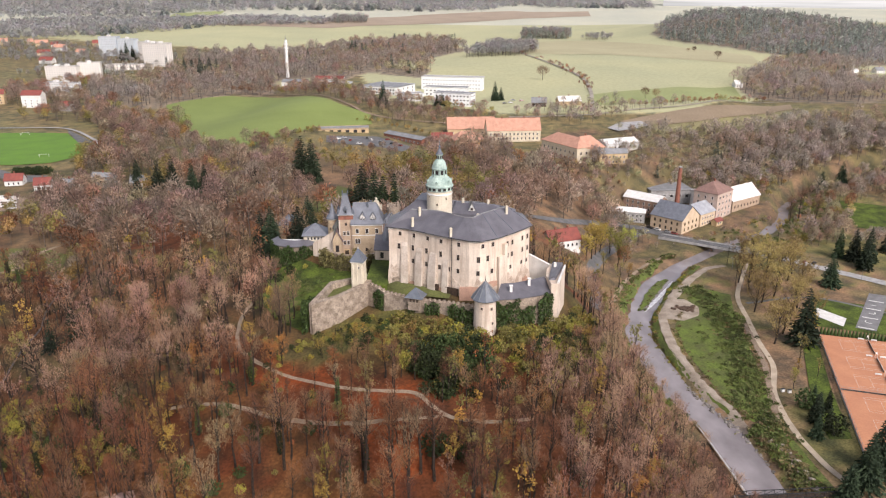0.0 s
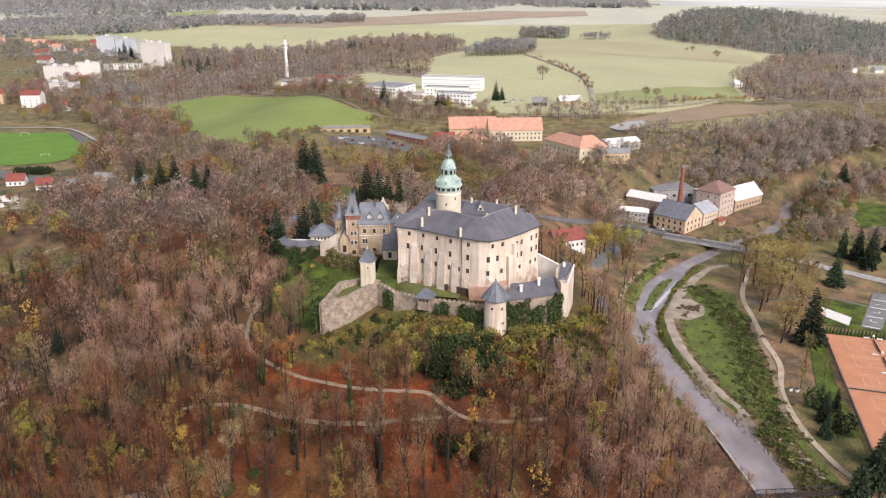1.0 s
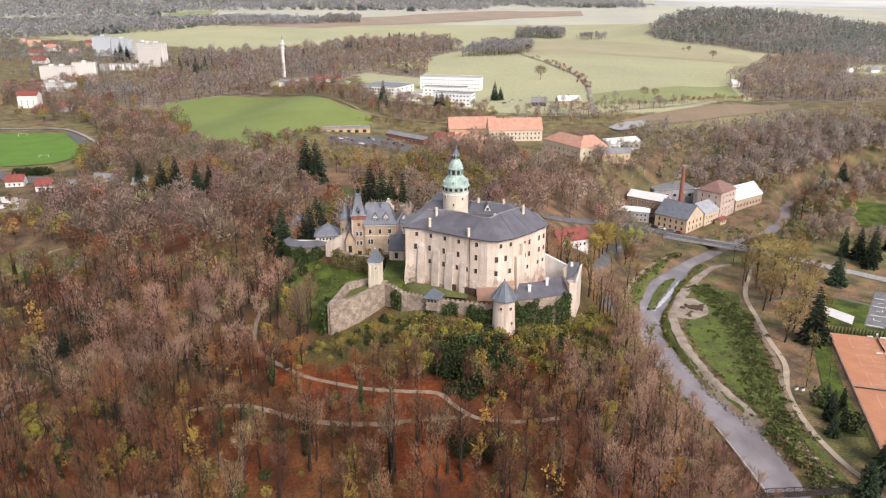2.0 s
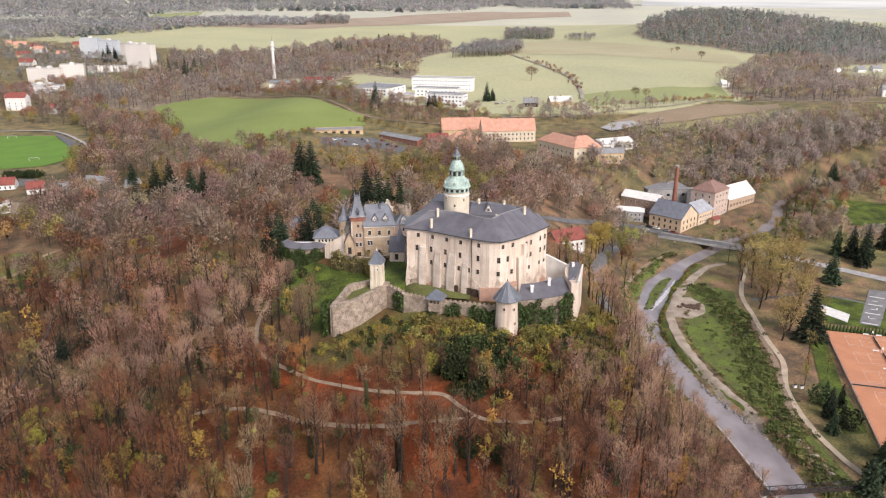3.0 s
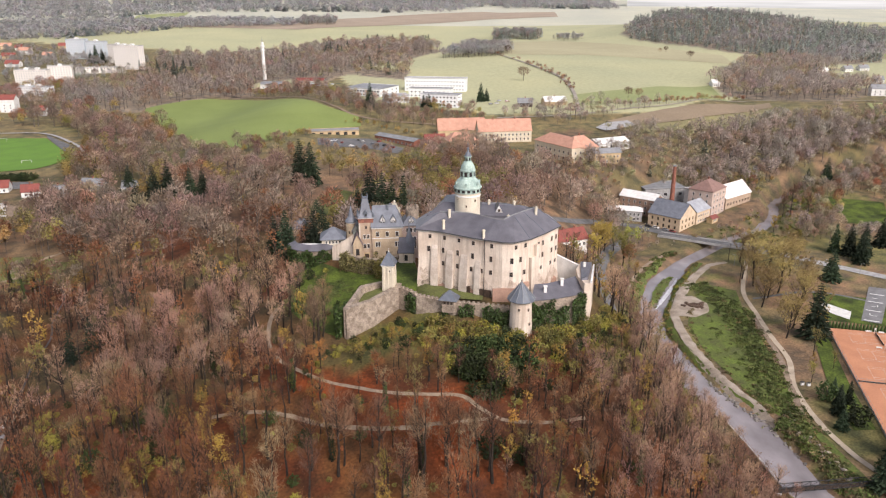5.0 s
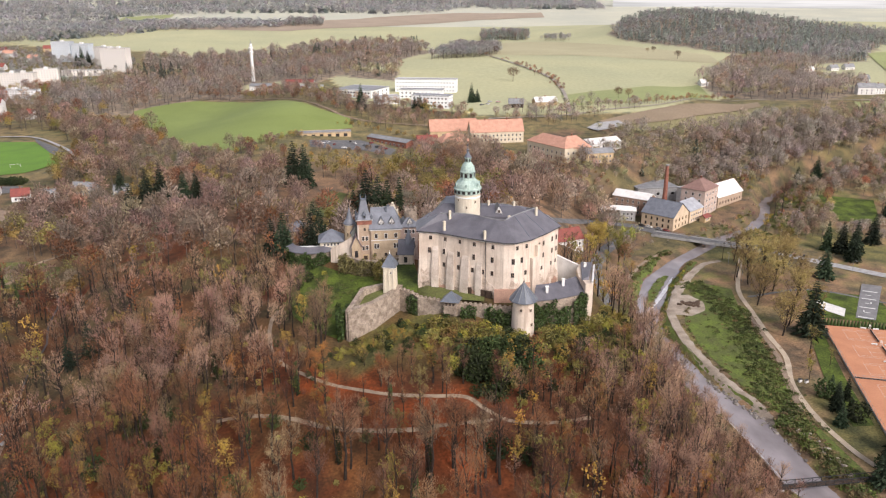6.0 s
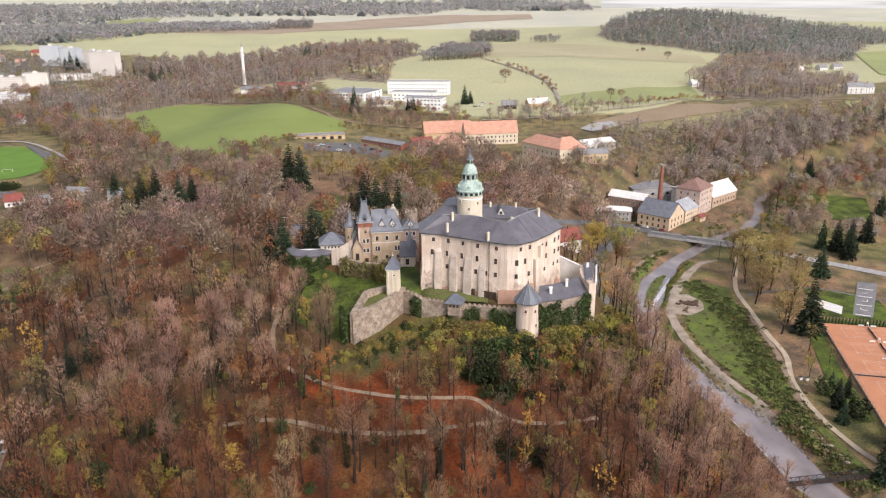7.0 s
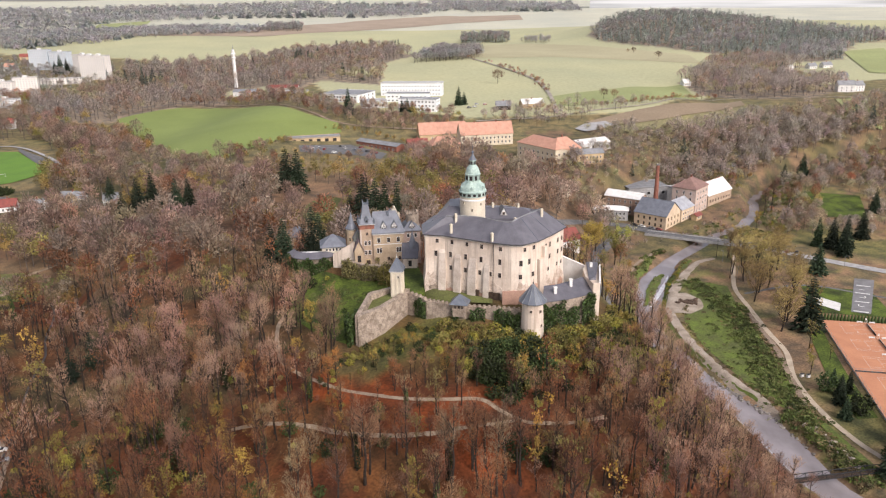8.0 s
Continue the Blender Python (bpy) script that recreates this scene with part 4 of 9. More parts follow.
house("works_tower_house", "tall pinkish works house with brown hipped roof", (180, 479), 21, 44, 17, 18, "hip", 6, mat("pink_plaster", (0.52, 0.40, 0.33), (0.42, 0.32, 0.26), 0.3, 0.9, spread=0.1), mat("brown_roof_tile", (0.26, 0.155, 0.125), (0.20, 0.12, 0.10), 0.4, 0.8, 0.3, spread=0.15), 4, 4, 3, 0, 2, 4.0, (1.1, 1.8), category="factory", chimneys=1)
house("works_store", "long works store with white sheet roof", (197, 496), 32, 36, 16, 8, "gable", 7, SANDSTONE, WHITE, 1, 8, 0, 0, 2.5, 3, (1.2, 1.8), category="factory", frame_m=SANDSTONE)
house("works_office", "low works office with pale sheet roof", (110, 481), 23, -17, 9, 7.0, "hip", 2.2, CONCRETE, WHITE, 2, 8, 2, 0, 1.0, 3.0, (1.1, 1.6), category="factory")
house("works_block", "plastered works block with white sheet roof", (123, 498), 26, -41, 11, 12, "gable", 3.2, mat("brown_works_brick", (0.33, 0.22, 0.16), (0.24, 0.155, 0.11), 0.5, 0.9, 0.3, spread=0.18), WHITE, 3, 6, 0, 3, 1.6, 3.4, (1.1, 1.7), category="factory")
house("works_flat_hall", "flat-roofed grey works hall", (146, 514), 30, 5, 22, 9.5, "flat", 0, CONCRETE, GREYROOF, 1, 5, 0, 0, 4.5, 3, (2.4, 2.0), category="factory")
house("works_flat_hall", "small flat-roofed pale works hall", (176, 501), 14, 20, 10, 12, "flat", 0, WHITE, GREYROOF, 1, 2, 0, 0, 6.5, 3, (3.0, 2.0), category="factory")
house("gate_lodge", "tiny plastered shed beside the works", (177, 468), 7, 38, 4, 3.4, "gable", 1.4, OCHRE, TILE_RED, 1, 2, category="shed")
t = thing("factory_chimney", 160, 499, 4, 0, "tall tapering red brick factory chimney", "chimney")
part("brick_shaft", Geo().lathe([(1.9, -1), (1.7, 8), (1.05, 32.6)], 14), BRICK, t)
part("rim", Geo().lathe([(1.05, 32.0), (1.3, 32.3), (1.3, 33.0), (0.8, 33.1)], 14), CONCRETE, t)

# the orange-roofed estate
house("estate_house", "long cream estate house with orange tiled roof", (36, 611), 44, 5, 15, 9.5, "gable", 8.5, mat("cream_wall", (0.62, 0.54, 0.40), (0.52, 0.44, 0.32), 0.3, spread=0.1), TILE, 2, 13, 0, 2, 1.8, 3.6, (1.1, 1.7), chimneys=2)
house("estate_barn", "long ochre estate barn with orange tiled roof", (4, 634), 40, 4, 15, 5.5, "gable", 8.5, OCHRE, TILE, 1, 6, 2, 0, 1.5, 3, (1.0, 1.2))
house("estate_annex", "ochre estate annex with orange hipped roof", (9, 568), 24, 14, 14, 10, "hip", 6, mat("orange_plaster", (0.55, 0.33, 0.16), (0.45, 0.27, 0.14), 0.3, spread=0.1), TILE, 2, 5, 0, 3, 2.0, 4, (1.2, 1.8))
house("red_roofed_house", "cream house with dark red tiled roof", (-8, 585), 16, 8, 11, 5.5, "gable", 6, OCHRE, TILE_RED, 1, 4, 2, 0, 1.5, 3, chimneys=1)
house("estate_court_wing", "long cream estate wing with orange hipped roof", (75, 570), 42, -60, 17, 11, "hip", 6, MATS["cream_wall"], TILE, 2, 8, 0, 3, 2.0, 4, (1.2, 1.8))
house("estate_court_house", "cream estate house with orange hipped roof", (96, 535), 24, 24, 16, 10, "hip", 8, OCHRE, TILE, 2, 6, 0, 2, 2.0, 4, (1.1, 1.7), chimneys=1)
house("estate_outbuilding", "ochre outbuilding with low brown roof", (112, 533), 21, 8, 10, 9, "gable", 2.5, OCHRE, GREYROOF, 2, 7, 0, 1, 2.0, 3.5, (1.0, 1.5))
house("white_hall", "white hall with low rounded sheet roof", (125, 573), 30, 22, 15, 6, "gable", 2.6, WHITE, WHITE, 1, 6, 3, 0, 2.5, 3, (1.6, 1.6), category="hall")

# sheds and yard
house("depot_shed", "low depot shed with flat grey roof", (-104, 626), 42, 8, 12, 4.2, "flat", 0, OCHRE, GREYROOF, 1, 6, 0, 0, 0.6, 3, (3.0, 2.6), category="shed", frame_m=OCHRE)
house("brick_depot", "long low brick depot with grey roof", (-49, 626), 45, -45, 11, 4.6, "gable", 1.6, BRICK, GREYROOF, 1, 9, 0, 0, 1.2, 3, (1.6, 1.4), category="shed")

# the school
SCHOOL = mat("white_school_wall", (0.76, 0.76, 0.74), (0.66, 0.66, 0.64), 0.1, 0.8, 0.05, spread=0.05)
house("school_wing", "long white school wing with rows of windows", (-24, 852), 68, -13, 15, 14, "flat", 0, SCHOOL, CONCRETE, 3, 20, 0, 0, 1.6, 4.2, (1.7, 1.2), category="school", frame_m=SCHOOL)
house("school_block", "white three-storey school block", (-9, 742), 38, -21, 14, 12, "flat", 0, SCHOOL, GREYROOF, 3, 10, 0, 3, 1.4, 3.7, (1.6, 1.2), category="school")
house("school_link", "white school link building with grey flat roof", (-20, 800), 45, -14, 14, 9, "flat", 0, SCHOOL, GREYROOF, 2, 10, 0, 0, 1.4, 3.7, (1.7, 1.2), category="school")
house("school_hall", "white school sports hall with flat roof", (-88, 818), 44, -28, 40, 8, "flat", 0, SCHOOL, GREYROOF, 2, 12, 3, 4, 1.2, 3.4, (2.0, 1.6), category="school")
house("school_pavilion", "low white school pavilion", (-42, 752), 24, 14, 18, 7, "flat", 0, SCHOOL, CONCRETE, 1, 3, 0, 0, 2.0, 3.4, (2.4, 2.0), category="school")
house("low_store", "low white store with flat roof", (-150, 905), 40, -12, 16, 5, "flat", 0, SCHOOL, CONCRETE, 1, 8, category="store")
house("low_store", "low pale store with grey roof", (-210, 1000), 34, -10, 14, 6, "gable", 2.5, WHITE, GREYROOF, 1, 6, category="store")
house("low_store", "low red-roofed store by the school", (-160, 960), 36, -8, 14, 5, "gable", 2.5, WHITE, TILE_RED, 1, 6, category="store")
t = thing("water_tower", -222, 1102, 31, 0, "tall slim white concrete tower mast", "tower")
part("shaft", Geo().lathe([(3.0, -1), (2.4, 10), (2.1, 40), (2.0, 53)], 14), WHITE, t)
for z in (41, 46.5):
    part("platform", Geo().lathe([(2.1, z - 0.6), (3.5, z), (3.5, z + 1.4), (2.1, z + 1.8)], 14), WHITE, t)
part("aerial", Geo().lathe([(0.5, 52.5), (0.4, 56), (0.1, 60)], 6), GALV, t)

# prefabricated flats
FLAT = mat("pale_panel_wall", (0.70, 0.65, 0.585), (0.62, 0.575, 0.515), 0.05, 0.85, 0.05, spread=0.05)
FLATB = mat("bluish_panel_wall", (0.52, 0.57, 0.60), (0.46, 0.50, 0.53), 0.05, 0.85, 0.05, spread=0.05)


def flats(at, w, rot, depth, floors, material, label):
    t = house("apartment_block", label, at, w, rot, depth, floors * 2.9 + 1.5, "flat", 0, material, CONCRETE, category="apartment block")
    per = max(3, int(w / 3.4))
    windows_on(t, 0, 0, 0, w, floors, per, 1.6, 2.9, 1.7, 1.4, FLAT)
    windows_on(t, w, 0, 90, depth, floors, 2, 1.6, 2.9, 1.5, 1.4, FLAT)
    for k in range(1, max(2, int(w / 14))):
        part("lift_house", Geo().box(w * k / max(2, int(w / 14)), depth / 2, floors * 2.9 + 1.8, 5, 5, 2.6), WHITE, t)


flats((-489, 938), 44, -12, 12, 5, SCHOOL, "white five-storey prefabricated flats")
flats((-548, 1063), 44, -2, 12, 7, FLAT, "beige seven-storey prefabricated flats")
flats((-508, 1074), 30, 12, 12, 8, FLAT, "pale eight-storey prefabricated flats")
flats((-612, 1388), 34, -8, 14, 11, FLATB, "bluish eleven-storey prefabricated flats")
flats((-576, 1380), 34, -14, 14, 10, FLATB, "pale blue ten-storey prefabricated flats")
flats((-520, 1330), 34, -30, 14, 10, FLAT, "beige ten-storey prefabricated flats")
flats((-478, 1240), 44, -14, 14, 12, FLAT, "beige twelve-storey prefabricated flats")
house("flat_store", "low flat-roofed grey store", (-445, 985), 46, -8, 22, 5, "flat", 0, CONCRETE, GREYROOF, 1, 8, category="store")
house("pale_block", "long low pale block behind the flats", (-520, 1190), 70, 6, 14, 9, "flat", 0, FLAT, CONCRETE, 3, 14, category="apartment block")

# scattered houses
r2 = random.Random(5)
for x, y, w, rot, h, wm, rm in ((-283, 508, 11, 15, 4, WHITE, TILE_RED), (-263, 505, 9, -5, 4, WHITE, GREYROOF), (-245, 512, 15, -8, 6, CONCRETE, GREYROOF), (-310, 520, 12, 10, 4, WHITE, TILE_RED),
                                (-215, 505, 9, 5, 4, WHITE, GREYROOF), (-330, 470, 12, 0, 4, WHITE, GREYROOF), (-420, 830, 14, -10, 6, WHITE, TILE_RED), (-470, 850, 22, 0, 14, WHITE, TILE_RED),
                                (-520, 870, 18, 12, 12, OCHRE, TILE_RED), (85, 731, 14, -6, 4, WOODDARK, GREYROOF), (112, 735, 22, 8, 4, OCHRE, WHITE),
                                (545, 1035, 14, 10, 4, WHITE, WHITE), (560, 930, 12, 0, 4, WHITE, GREYROOF), (590, 1050, 14, 15, 4, WHITE, GREYROOF), (475, 797, 18, -10, 8, WHITE, GREYROOF), (496, 800, 14, 12, 7, WHITE, GREYROOF), (535, 1018, 12, 8, 4, WHITE, WHITE), (618, 1062, 15, 8, 4, WHITE, GREYROOF), (345, 905, 9, 5, 4, WHITE, WHITE)):
    house("house", ("dark red" if rm is TILE_RED else "pale" if rm is WHITE else "grey") + "-roofed small " + ("dark wooden" if wm is WOODDARK else "plastered") + " house among trees", (x, y), w, rot, 9 if w < 20 else 12, h, "gable", 4 if h < 10 else 4.5, wm, rm, 1 if h < 6 else 3 if h > 10 else 2, 3, 1, 1, 1.0, 3.0, chimneys=1, group="houses round the castle")
for k in range(16):
    x, y = -640 - r2.uniform(0, 260), 1290 + r2.uniform(0, 330)
    rm = TILE_RED if k % 3 else TILE
    house("house", "red-roofed town house among bare trees", (x, y), r2.uniform(12, 26), r2.uniform(-15, 15), 11, r2.uniform(5, 8), "gable", 5, WHITE if k % 2 else OCHRE, rm, 2, 4, 0, 1, group="houses of the far town")

house("slope_cottage", "white cottage with a dark red tiled roof behind the castle", (56.5, 374), 18, 22, 11, 5, "gable", 4.6, WHITE, TILE_RED, 1, 6, 1, 1, 1.4, 3.0, chimneys=2, z=19.5)
# the lower castle
def dormer(x, y, z, rz, parent):
    """A half-timbered gabled dormer with a steep slate hood."""
    ob = part("dormer", Geo().box(0, 1.4, 0, 2.3, 2.8, 1.9).prism([(-1.15, 0), (1.15, 0), (1.15, 2.8), (-1.15, 2.8)], 1.9, 3.6, [(-0.03, 0), (0.03, 0), (0.03, 2.8), (-0.03, 2.8)]), WHITE, parent, "white half-timbered dormer")
    ob.matrix_basis = pose(x, y, z, 0, 0, rz)
    for sx in (-1, 1):
        part("hood", Geo().solid([[(sx * 1.5, -0.25, 1.5), (sx * 1.5, 2.9, 1.5), (0, 2.9, 3.9), (0, -0.25, 3.9)], [(sx * 1.5, -0.25, 1.72), (sx * 1.5, 2.9, 1.72), (0, 2.9, 4.12), (0, -0.25, 4.12)]]), VILLA_SLATE, ob)
        part("pane", Geo().box(sx * 0.5, -0.03, 0.45, 0.62, 0.08, 1.05), GLASS, ob)
        part("timber", Geo().box(sx * 1.02, -0.05, 0.0, 0.16, 0.1, 1.9), WOODDARK, ob)
    for zz in (0.2, 1.75):
        part("timber", Geo().box(0, -0.05, zz, 2.2, 0.1, 0.16), WOODDARK, ob)
    part("timber", Geo().box(0, -0.05, 1.9, 0.16, 0.1, 1.1), WOODDARK, ob)


def lower_castle():
    t = thing("lower_castle", -37.5, 296.6, 45, 3, "ochre lower castle house with steep slate roof", "castle")
    w, d, h, r = 12.4, 12.5, 13.0, 7.4
    cream = mat("villa_plaster", (0.50, 0.385, 0.26), (0.37, 0.275, 0.18), 0.35, 0.9, 0.25, 8, spread=0.14)
    part("wall", Geo().prism([(0, 0), (w, 0), (w, d), (0, d)], -4, h), cream, t)
    part("cornice", Geo().prism([(-0.35, -0.35), (w + 0.35, -0.35), (w + 0.35, d + 0.35), (-0.35, d + 0.35)], h - 0.7, h - 0.2), WHITE, t)
    eave = [(-0.6, -0.6), (w + 0.6, -0.6), (w + 0.6, d + 0.6), (-0.6, d + 0.6)]
    part("roof", Geo().solid([ring3(eave, h - 0.2), ring3(eave, h + 0.1), ring3([(0.4, d * 0.44), (w - 2.4, d * 0.44), (w - 2.4, d * 0.56), (0.4, d * 0.56)], h + r)]), VILLA_SLATE, t)
    part("ridge", Geo().tube((0.4, d / 2, h + r), (w - 2.4, d / 2, h + r), 0.2, 0.2, 6), GREYROOF, t)
    for x in (4.4, 8.7):
        dormer(x, 0.7, h + 0.5, 0, t)
    for x, y in ((6.6, 4.6), (7.8, 7.0)):
        part("chimney", Geo().box(x, y, h + 3.4, 0.85, 0.85, 4.4).box(x, y, h + 7.8, 1.1, 1.1, 0.2), SLATE_PIECE, t, "dark chimney")
    part("curved_gable", Geo().prism([(7.4, 12.2), (12.2, 12.2), (12.2, 12.8), (7.4, 12.8)], h, h + 4.6).prism([(8.2, 12.2), (11.4, 12.2), (11.4, 12.8), (8.2, 12.8)], h + 4.6, h + 6.6, [(9.0, 12.2), (10.6, 12.2), (10.6, 12.8), (9.0, 12.8)]).lathe([(0.15, h + 6.5), (0.55, h + 6.9), (0.55, h + 7.5), (0.1, h + 7.9)], 8, 9.8, 12.5), TOWER_PLASTER, t, "pale curved gable with a ball")
    for x in (2.2, 6.2, 10.2):
        window(t, x, 0, 9.0, 0, 1.15, 1.9, 0.18, WHITE)
    for x in (1.75, 2.85, 9.75, 10.85):
        window(t, x, 0, 4.6, 0, 0.85, 2.0, 0.18, WHITE)
    for x in (1.6, 6.0, 10.6):
        window(t, x, 0, 1.3, 0, 1.0, 1.3, 0.18, SANDSTONE)
    part("string_course", Geo().box(w / 2, -0.06, 8.0, w, 0.16, 0.3), WHITE, t)
    for x in (0.25, w - 0.25):
        part("quoin", Geo().box(x, -0.05, 0, 0.6, 0.14, h - 0.7), SANDSTONE, t)
    for y in (3.0, 6.5, 10.0):
        window(t, w, y, 9.0, 90, 1.1, 1.8, 0.18, WHITE)
        window(t, w, y, 4.8, 90, 1.1, 1.8, 0.18, WHITE)


lower_castle()
t = house("lower_castle_wing", "mauve-grey lower castle wing with slate roof", (-25.0, 301.0), 7, 2, 10, 12.2, "hip", 4.2, mat("mauve_plaster", (0.40, 0.30, 0.25), (0.30, 0.22, 0.185), 0.4, 0.9, 0.3, spread=0.15), VILLA_SLATE, 3, 3, 0, 0, 2.2, 3.6, (0.95, 1.6), frame_m=WHITE, category="castle", z=45)
dormer(3.6, 0.4, 12.0, 0, t)
t = thing("ruined_turret", -20.9, 306, 45, 0, "round rubble stone turret with a broken crown", "turret")
part("shaft", Geo().lathe([(2.8, -1), (2.6, 14), (2.75, 17.6), (2.75, 18.2)], 14), RUBBLE, t)
for k in range(9):
    a = k * 2 * math.pi / 9
    part("merlon", Geo().box(2.35 * math.cos(a), 2.35 * math.sin(a), 18.0, 0.9, 0.9, 0.7 + 0.7 * ((k * 5) % 3) / 2, math.degrees(a)), RUBBLE, t)

t = thing("gate_tower", -40.2, 300.0, 44, 6, "square sandstone stair tower with brick band and steep slate roof", "tower")
part("shaft", Geo().box(0, 0, -2, 5.7, 5.7, 17.8), SANDSTONE, t)
for sx in (-1, 1):
    part("quoin", Geo().box(sx * 2.65, -2.85, 0, 0.6, 0.2, 15.7), BUTTRESS, t)
part("brick_band", Geo().box(0, 0, 15.8, 6.0, 6.0, 1.8), BRICK, t, "red brick upper band")
part("cornice", Geo().box(0, 0, 17.6, 6.6, 6.6, 0.35), WHITE, t)
part("roof", Geo().solid([ring3([(-3.6, -3.6), (3.6, -3.6), (3.6, 3.6), (-3.6, 3.6)], 17.95), ring3([(-2.4, -2.4), (2.4, -2.4), (2.4, 2.4), (-2.4, 2.4)], 19.6), ring3([(-1.75, -1.75), (1.75, -1.75), (1.75, 1.75), (-1.75, 1.75)], 22.0), ring3([(-1.1, -1.1), (1.1, -1.1), (1.1, 1.1), (-1.1, 1.1)], 25.6)]), VILLA_SLATE, t)
part("roof_crest", Geo().box(0, 0, 25.6, 2.5, 2.5, 0.35), SLATE_PIECE, t)
for x in (-1.05, 1.05):
    for y in (-1.05, 1.05):
        part("finial", Geo().lathe([(0.2, 25.9), (0.26, 26.5), (0.05, 27.6)], 6, x, y), SLATE_PIECE, t)
for x, y in ((-3.0, -3.0), (3.0, -3.0), (-3.0, 3.0)):
    part("corner_pinnacle", Geo().lathe([(0.45, 17.9), (0.45, 18.8), (0.6, 18.9), (0.05, 20.6)], 6, x, y), SLATE_PIECE, t)
part("dormer", Geo().box(0, -2.7, 18.4, 1.3, 1.3, 1.6).prism([(-0.9, -3.5), (0.9, -3.5), (0.9, -2.0), (-0.9, -2.0)], 20.0, 21.2, [(-0.03, -3.5), (0.03, -3.5), (0.03, -2.0), (-0.03, -2.0)]), SLATE_PIECE, t)
part("pane", Geo().box(0, -3.38, 18.8, 0.7, 0.06, 0.9), GLASS, t)
for z in (5.0, 9.0):
    for x in (-0.75, 0.75):
        window(t, x, -2.85, z, 0, 0.9, 1.7, 0.16, WHITE)
window(t, 0, -2.85, 13.2, 0, 0.8, 1.2, 0.16, SANDSTONE)
part("gate_arch", Geo().box(0, -2.8, 0, 2.4, 0.35, 3.0), OCHRE, t, "ochre gate surround")
part("gate_door", Geo().box(0, -2.92, 0, 1.6, 0.2, 2.5), WOODDARK, t)

t = thing("stair_turret", -46.4, 304.0, 44, 0, "slender ochre turret with conical slate spire", "turret")
part("shaft", Geo().lathe([(2.1, -2), (2.1, 14.6)], 12), MATS["villa_plaster"], t)
part("cornice", Geo().lathe([(2.1, 14.0), (2.35, 14.3), (2.35, 14.6)], 12), WHITE, t)
part("roof", Geo().lathe([(2.6, 14.5), (2.62, 14.75), (1.35, 16.6), (0.75, 18.8), (0.05, 21.4)], 12), VILLA_SLATE, t)
part("finial", Geo().lathe([(0.1, 21.2), (0.18, 21.7), (0.02, 23.2)], 6), STEEL, t)
for a in (-110, -70):
    window(t, 2.05 * math.cos(radians(a)), 2.05 * math.sin(radians(a)), 9.5, a + 90, 0.6, 1.4, 0.16, OCHRE)
house("timber_link", "half-timbered link with slate roof beside the stair tower", (-45.6, 300.6), 3.2, 6, 6, 11.6, "gable", 2.6, mat("green_grey_timber", (0.30, 0.31, 0.27), (0.20, 0.205, 0.18), 0.6, 0.85, 0.3, spread=0.2), VILLA_SLATE, 3, 1, 1, 0, 1.5, 3.4, (1.3, 1.8), category="castle", z=44, axis="y")
house("gate_house", "low sandstone gate house with steep mauve slate roof", (-45.3, 294.6), 3.6, 4, 5, 6.4, "gable", 3.8, MATS["villa_plaster"], mat("mauve_slate", (0.20, 0.15, 0.15), (0.14, 0.105, 0.105), 0.4, 0.6, 0.2, spread=0.15), 1, 1, 0, 0, 1.2, 3, (1.4, 2.8), category="castle", z=45.4, axis="y", frame_m=SANDSTONE)
house("white_bastion_house", "small white bastion house with tent slate roof", (-59.0, 304.0), 9.4, 4, 9, 6.6, "hip", 4.2, TOWER_PLASTER, VILLA_SLATE, 1, 5, 2, 2, 4.8, 3, (0.7, 1.1), category="castle", z=44.0, over=0.8)
curtain("ramp_wall", [(-54.0, 300.5), (-50.0, 299.4), (-45.6, 298.2)], 43, [48.6, 51.0, 54.2], 1.0, PLASTER, "pale plastered wall rising to the gate")
house("garden_house", "pale garden house with slate hipped roof behind spruces", (-78, 343), 10, 4, 9, 7, "hip", 4, OCHRE, VILLA_SLATE, 2, 3, 1, 1, 2, 3.5, category="house", z=36.5)
t = thing("round_bastion", -62.5, 309.5, 42.6, 0, "round ivy-hung bastion with ring-shaped slate roof", "bastion")
arc = [(math.cos(radians(a)), math.sin(radians(a))) for a in range(-180, 12, 12)]
part("wall", Geo().solid([[(11.2 * c, 9.6 * s, -9) for c, s in arc], [(10.8 * c, 9.2 * s, 4.6) for c, s in arc]]), RUBBLE, t)
for (c, s), (c2, s2) in zip(arc, arc[1:]):
    part("roof_panel", Geo().solid([[(11.6 * c, 10 * s, 4.3), (11.6 * c2, 10 * s2, 4.3), (8.2 * c2, 6.6 * s2, 6.0), (8.2 * c, 6.6 * s, 6.0)], [(11.6 * c, 10 * s, 4.6), (11.6 * c2, 10 * s2, 4.6), (8.2 * c2, 6.6 * s2, 6.3), (8.2 * c, 6.6 * s, 6.3)]]), SLATE, t)
part("court", Geo().solid([[(8 * c, 6.4 * s, 4.6) for c, s in arc], [(8 * c, 6.4 * s, 4.7) for c, s in arc]]), WHITE, t, "pale paved bastion court")
